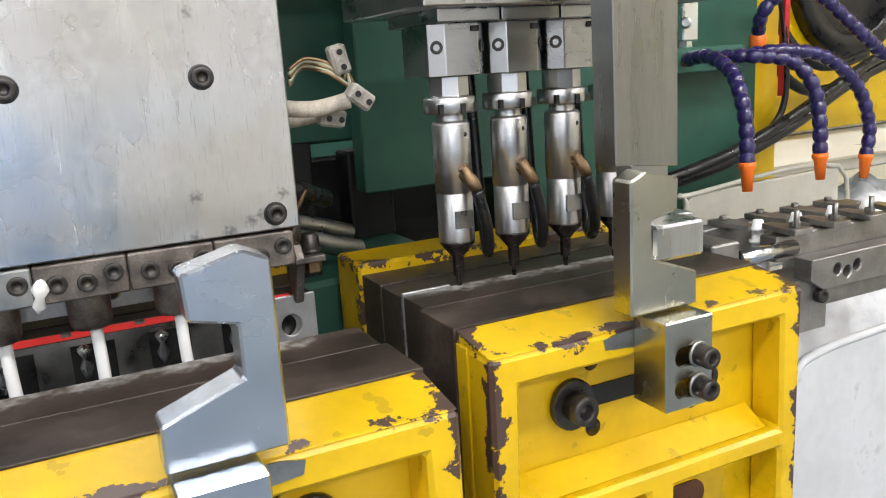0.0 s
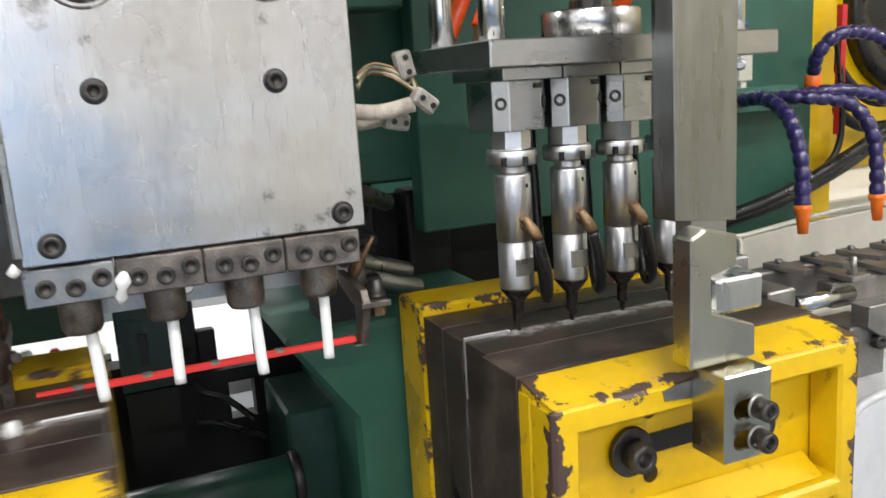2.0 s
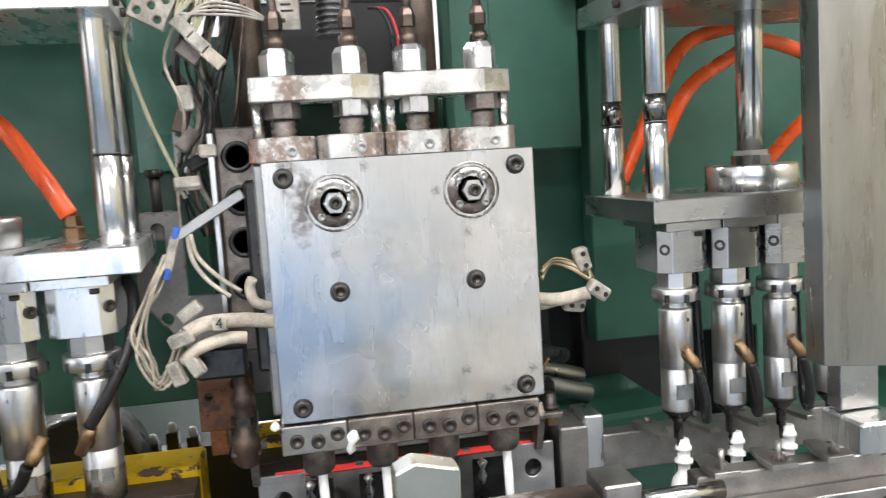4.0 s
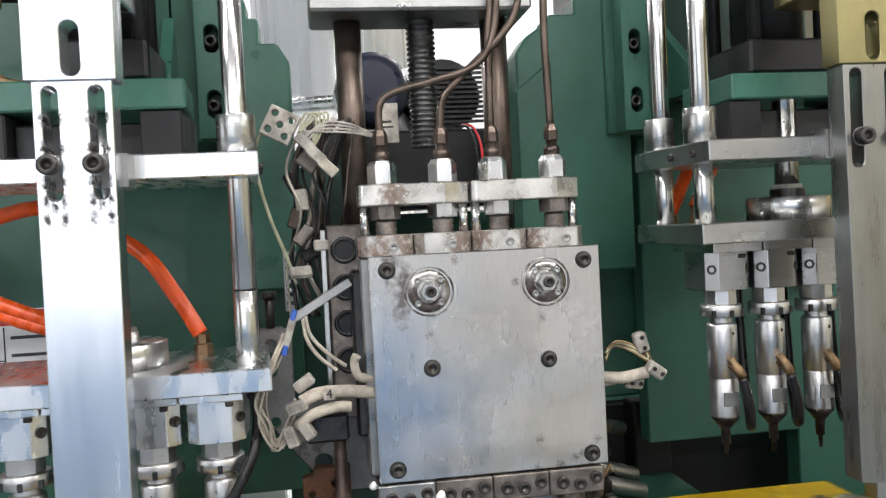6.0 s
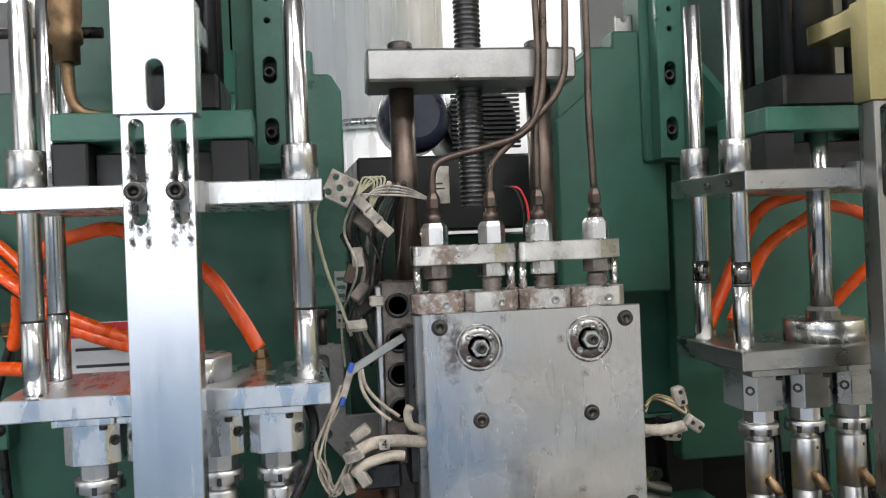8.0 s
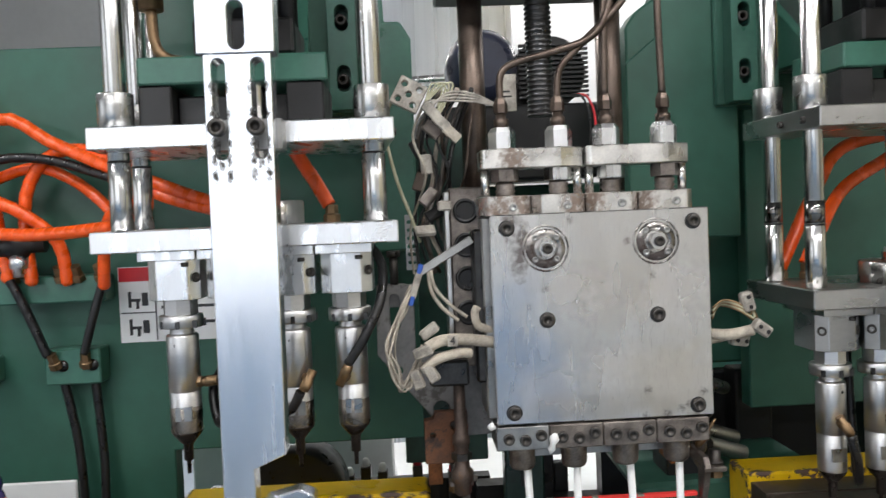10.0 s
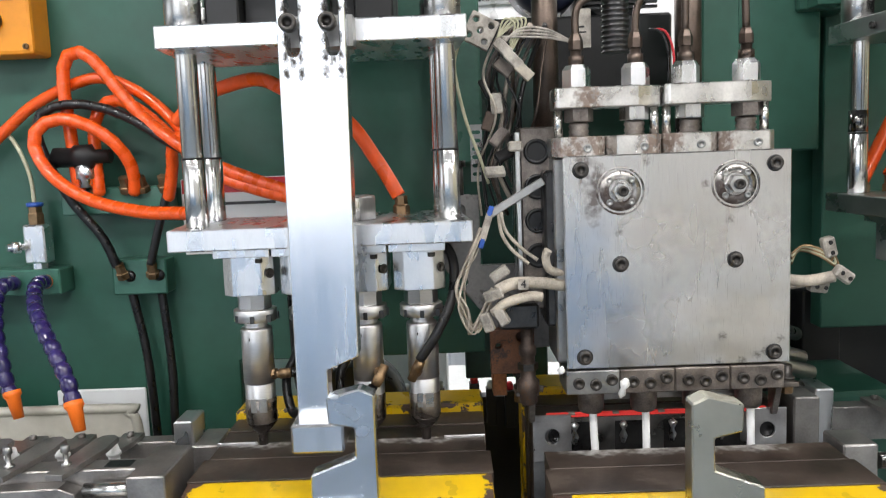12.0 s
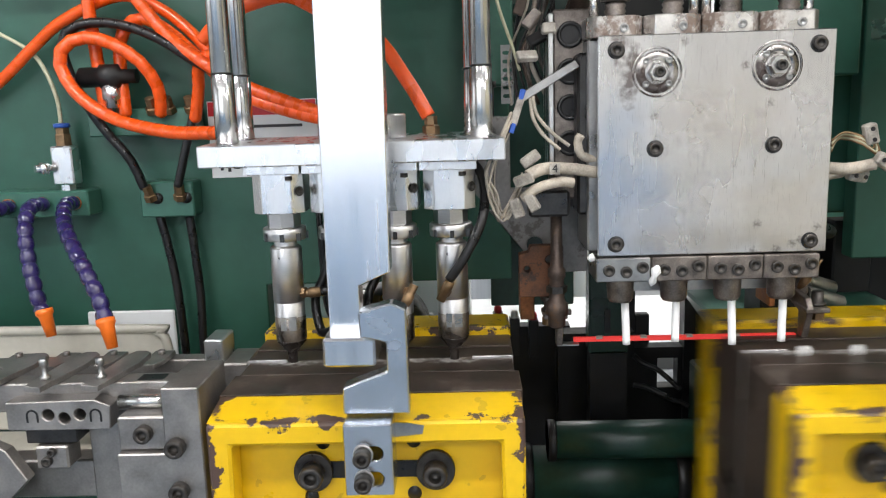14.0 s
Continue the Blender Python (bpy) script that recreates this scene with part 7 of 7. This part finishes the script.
def keyed(times, offset):
    """Rows for a thing from a list of (seconds, dx, dy, dz) about its resting place."""
    return [(t, Matrix.Translation(Vector(offset) + Vector((dx, dy, dz)))) for t, dx, dy, dz in times]


def carriage(ob, s, home, opening, steps):
    """steps: (seconds, 0 at the blow station .. 1 under the head, 0 shut .. 1 open)."""
    at = ob.location.copy()
    walk(ob, keyed([(t, -s * SHIFT * a, opening * b, 0) for t, a, b in steps], at))


LEFT_STEPS = [(0.0, 1, 1), (0.6, 1, 1), (0.7, 1, 0.9), (0.95, 1, 0.1), (1.1, 1, 0), (1.60, 1, 0), (1.70, 0.93, 0), (1.80, 0.705, 0), (2.0, 0.35, 0), (2.2, 0.08, 0), (2.35, 0, 0),
              (6.95, 0, 0), (7.05, 0, 0.1), (7.25, 0, 0.95), (7.4, 0, 1), (7.5, 0.08, 1), (7.8, 0.93, 1), (7.95, 1, 1),
              (8.65, 1, 1), (8.75, 1, 0.9), (9.0, 1, 0.1), (9.1, 1, 0), (9.60, 1, 0), (9.70, 0.9, 0), (9.98, 0.08, 0), (10.1, 0, 0), (14.0, 0, 0)]
RIGHT_STEPS = [(0.0, 0, 0), (2.85, 0, 0), (2.95, 0, 0.1), (3.15, 0, 0.95), (3.25, 0, 1), (3.35, 0.1, 1), (3.72, 0.92, 1), (3.90, 1, 1),
               (4.6, 1, 1), (4.7, 1, 0.9), (4.95, 1, 0.1), (5.1, 1, 0), (5.62, 1, 0), (5.72, 0.9, 0), (6.0, 0.08, 0), (6.12, 0, 0),
               (10.95, 0, 0), (11.05, 0, 0.1), (11.25, 0, 0.95), (11.35, 0, 1), (11.45, 0.1, 1), (11.8, 0.92, 1), (11.98, 1, 1),
               (12.7, 1, 1), (12.78, 1, 0.92), (12.96, 1, 0.12), (13.05, 1, 0), (13.68, 1, 0), (13.78, 0.94, 0), (14.0, 0.45, 0)]
HEAD_STEPS = [(0.0, -0.018), (1.05, -0.016), (1.25, -0.008), (1.5, 0.0115), (1.8, 0.0235), (2.0, 0.0245), (2.5, 0.0245), (2.7, 0.018), (3.0, -0.0017), (3.3, -0.014), (3.5, -0.016), (5.1, -0.016), (5.3, -0.008), (5.55, 0.0125), (5.85, 0.0235), (6.1, 0.0248), (6.5, 0.0240), (6.7, 0.0185), (7.0, -0.0027), (7.2, -0.0133), (7.4, -0.0155), (9.05, -0.0155), (9.15, -0.010), (9.3, 0.004), (9.5, 0.0129), (9.8, 0.0235), (10.0, 0.0249), (10.5, 0.0244), (10.7, 0.019), (11.0, 0.0), (11.3, -0.013), (11.5, -0.0149), (13.0, -0.0146), (13.2, -0.008), (13.5, 0.0129), (13.8, 0.0232), (14.0, 0.0244)]
RIGHT_PINS = [(0.0, 0), (5.15, 0), (5.25, 0.01), (5.5, 0.10), (5.65, 0.114), (6.8, 0.114), (6.86, 0.10), (6.98, 0.01), (7.05, 0), (13.25, 0), (13.35, 0.01), (13.6, 0.10), (13.75, 0.114), (14.0, 0.114)]
LEFT_PINS = [(0.0, 0.10), (2.55, 0.10), (2.62, 0.085), (2.78, 0.01), (2.85, 0), (9.1, 0), (9.2, 0.006), (9.3, 0.043), (9.4, 0.080), (9.5, 0.095), (9.7, 0.102), (10.62, 0.102), (10.70, 0.085), (10.82, 0.015), (10.9, 0), (14.0, 0)]
KNIFE_STEPS = [(0.0, 0), (1.05, 0), (1.12, 0.1), (1.22, 0.95), (1.3, 1), (1.55, 1), (1.65, 0.9), (1.82, 0.08), (1.9, 0),
               (5.1, 0), (5.17, 0.1), (5.27, 0.95), (5.35, 1), (5.6, 1), (5.7, 0.9), (5.87, 0.08), (5.95, 0),
               (9.15, 0), (9.22, 0.1), (9.32, 0.95), (9.36, 1), (9.42, 0.9), (9.6, 0.08), (9.7, 0),
               (13.15, 0), (13.22, 0.1), (13.32, 0.95), (13.4, 1), (13.62, 1), (13.72, 0.9), (13.88, 0.08), (13.95, 0), (14.0, 0)]
STRAND_STEPS = [(0.0, 0.0), (1.16, 0.0), (1.22, 0.092), (1.28, 0.090), (4.2, 0.0), (5.2, 0.0), (5.27, 0.092), (5.33, 0.090), (8.3, 0.0), (9.22, 0.0), (9.29, 0.092), (9.35, 0.090), (12.3, 0.0), (13.22, 0.0), (13.29, 0.092), (13.35, 0.090), (14.0, 0.072)]


def head_z(t):
    rows = HEAD_STEPS
    for (a, za), (b, zb) in zip(rows, rows[1:]):
        if a <= t <= b:
            return za + (zb - za) * (t - a) / (b - a)
    return rows[-1][1]


def motions():
    for ob, way in ((FRONT[-1], -GAPE), (BACK[-1], GAPE), (GRIP[-1], -GAPE * 0.5), (REAR[-1], GAPE * 0.5)):
        carriage(ob, -1, 0, way, LEFT_STEPS)
    for ob, way in ((FRONT[1], -GAPE), (BACK[1], GAPE), (GRIP[1], -GAPE * 0.5), (REAR[1], GAPE * 0.5)):
        carriage(ob, 1, 0, way, RIGHT_STEPS)
    walk(HEAD, keyed([(t, 0, 0, z) for t, z in HEAD_STEPS], HEAD.location.copy()))
    walk(PINS[1], keyed([(t, 0, 0, z) for t, z in RIGHT_PINS], PINS[1].location.copy()))
    walk(PINS[-1], keyed([(t, 0, 0, z) for t, z in LEFT_PINS], PINS[-1].location.copy()))
    for piece, a0, a1, b0, b1, at in FLEX:
        rows = []
        for t, z in LEFT_PINS:
            k = z / 0.102
            p, q = a0.lerp(b0, k), a1.lerp(b1, k)
            rows.append((t, Matrix.Translation((p + q) / 2 - at) @ (q - p).to_track_quat("Z", "Y").to_matrix().to_4x4()))
        walk(piece, rows)
    walk(KNIFE, keyed([(t, 0, -0.178 * k, -0.009 * (1 - k)) for t, k in KNIFE_STEPS], KNIFE.location.copy()))
    times = sorted({t for t, _ in STRAND_STEPS} | {t for t, _ in HEAD_STEPS})

    def strand_z(t):
        for (a, za), (b, zb) in zip(STRAND_STEPS, STRAND_STEPS[1:]):
            if a <= t <= b:
                return za + (zb - za) * (t - a) / (b - a)
        return STRAND_STEPS[-1][1]
    for i, ob in enumerate(STRANDS):
        walk(ob, keyed([(t, 0, 0, head_z(t) + strand_z(t) + 0.003 * math.sin(2.1 * i)) for t in times], ob.location.copy()))
    for s, steps, spans in ((-1, LEFT_STEPS, ((1.2, 2.62), (9.3, 10.72))), (1, RIGHT_STEPS, ((5.25, 6.85), (13.3, 15.0)))):
        marks = sorted({t for t, _, _ in steps} | {min(14.0, v) for a, b in spans for v in (a, a + 0.1, b, b + 0.1)})

        def place(t):
            for (a, xa, ya), (b, xb, yb) in zip(steps, steps[1:]):
                if a <= t <= b:
                    k = (t - a) / (b - a)
                    return xa + (xb - xa) * k, ya + (yb - ya) * k
            return steps[-1][1:]
        for ob in STUBS[s]:
            rows = []
            for t in marks:
                a, b = place(t)
                up = any(v < t <= w for v, w in spans)
                rows.append((t, -s * SHIFT * a, -GAPE * b, 0.0 if up else -0.03))
            walk(ob, keyed(rows, ob.location.copy()))
    drop = 1.036
    plans = {(1, 0): [(0, 0, 0), (1.5, 0, 0), (1.62, 0, -0.12), (1.85, 0, -drop), (14, 0, -drop)],
             (1, 1): [(0, 0, -0.02), (2.8, 0, -0.02), (2.95, 0, 0), (5.62, 0, 0), (5.72, 0.1, 0), (6.0, 0.92, 0), (6.12, 1, 0), (9.55, 1, 0), (9.67, 1, -0.12), (9.9, 1, -drop), (14, 1, -drop)],
             (-1, 0): [(0, 0, 0), (1.60, 0, 0), (1.70, 0.07, 0), (1.80, 0.295, 0), (2.0, 0.65, 0), (2.2, 0.92, 0), (2.35, 1, 0), (5.45, 1, 0), (5.57, 1, -0.12), (5.8, 1, -drop), (14, 1, -drop)],
             (-1, 1): [(0, 0, -0.14), (2.1, 0, -0.14), (2.3, 0, -0.004), (9.60, 0, -0.004), (9.70, 0.1, -0.004), (9.98, 0.92, -0.004), (10.1, 1, -0.004), (13.4, 1, -0.004), (13.52, 1, -0.10), (13.75, 1, -drop), (14, 1, -drop)]}
    for (s, k), rows in plans.items():
        for ob in BOTTLES[(s, k)]:
            walk(ob, keyed([(t, s * SHIFT * a, 0, z) for t, a, z in rows], ob.location.copy()))


motions()
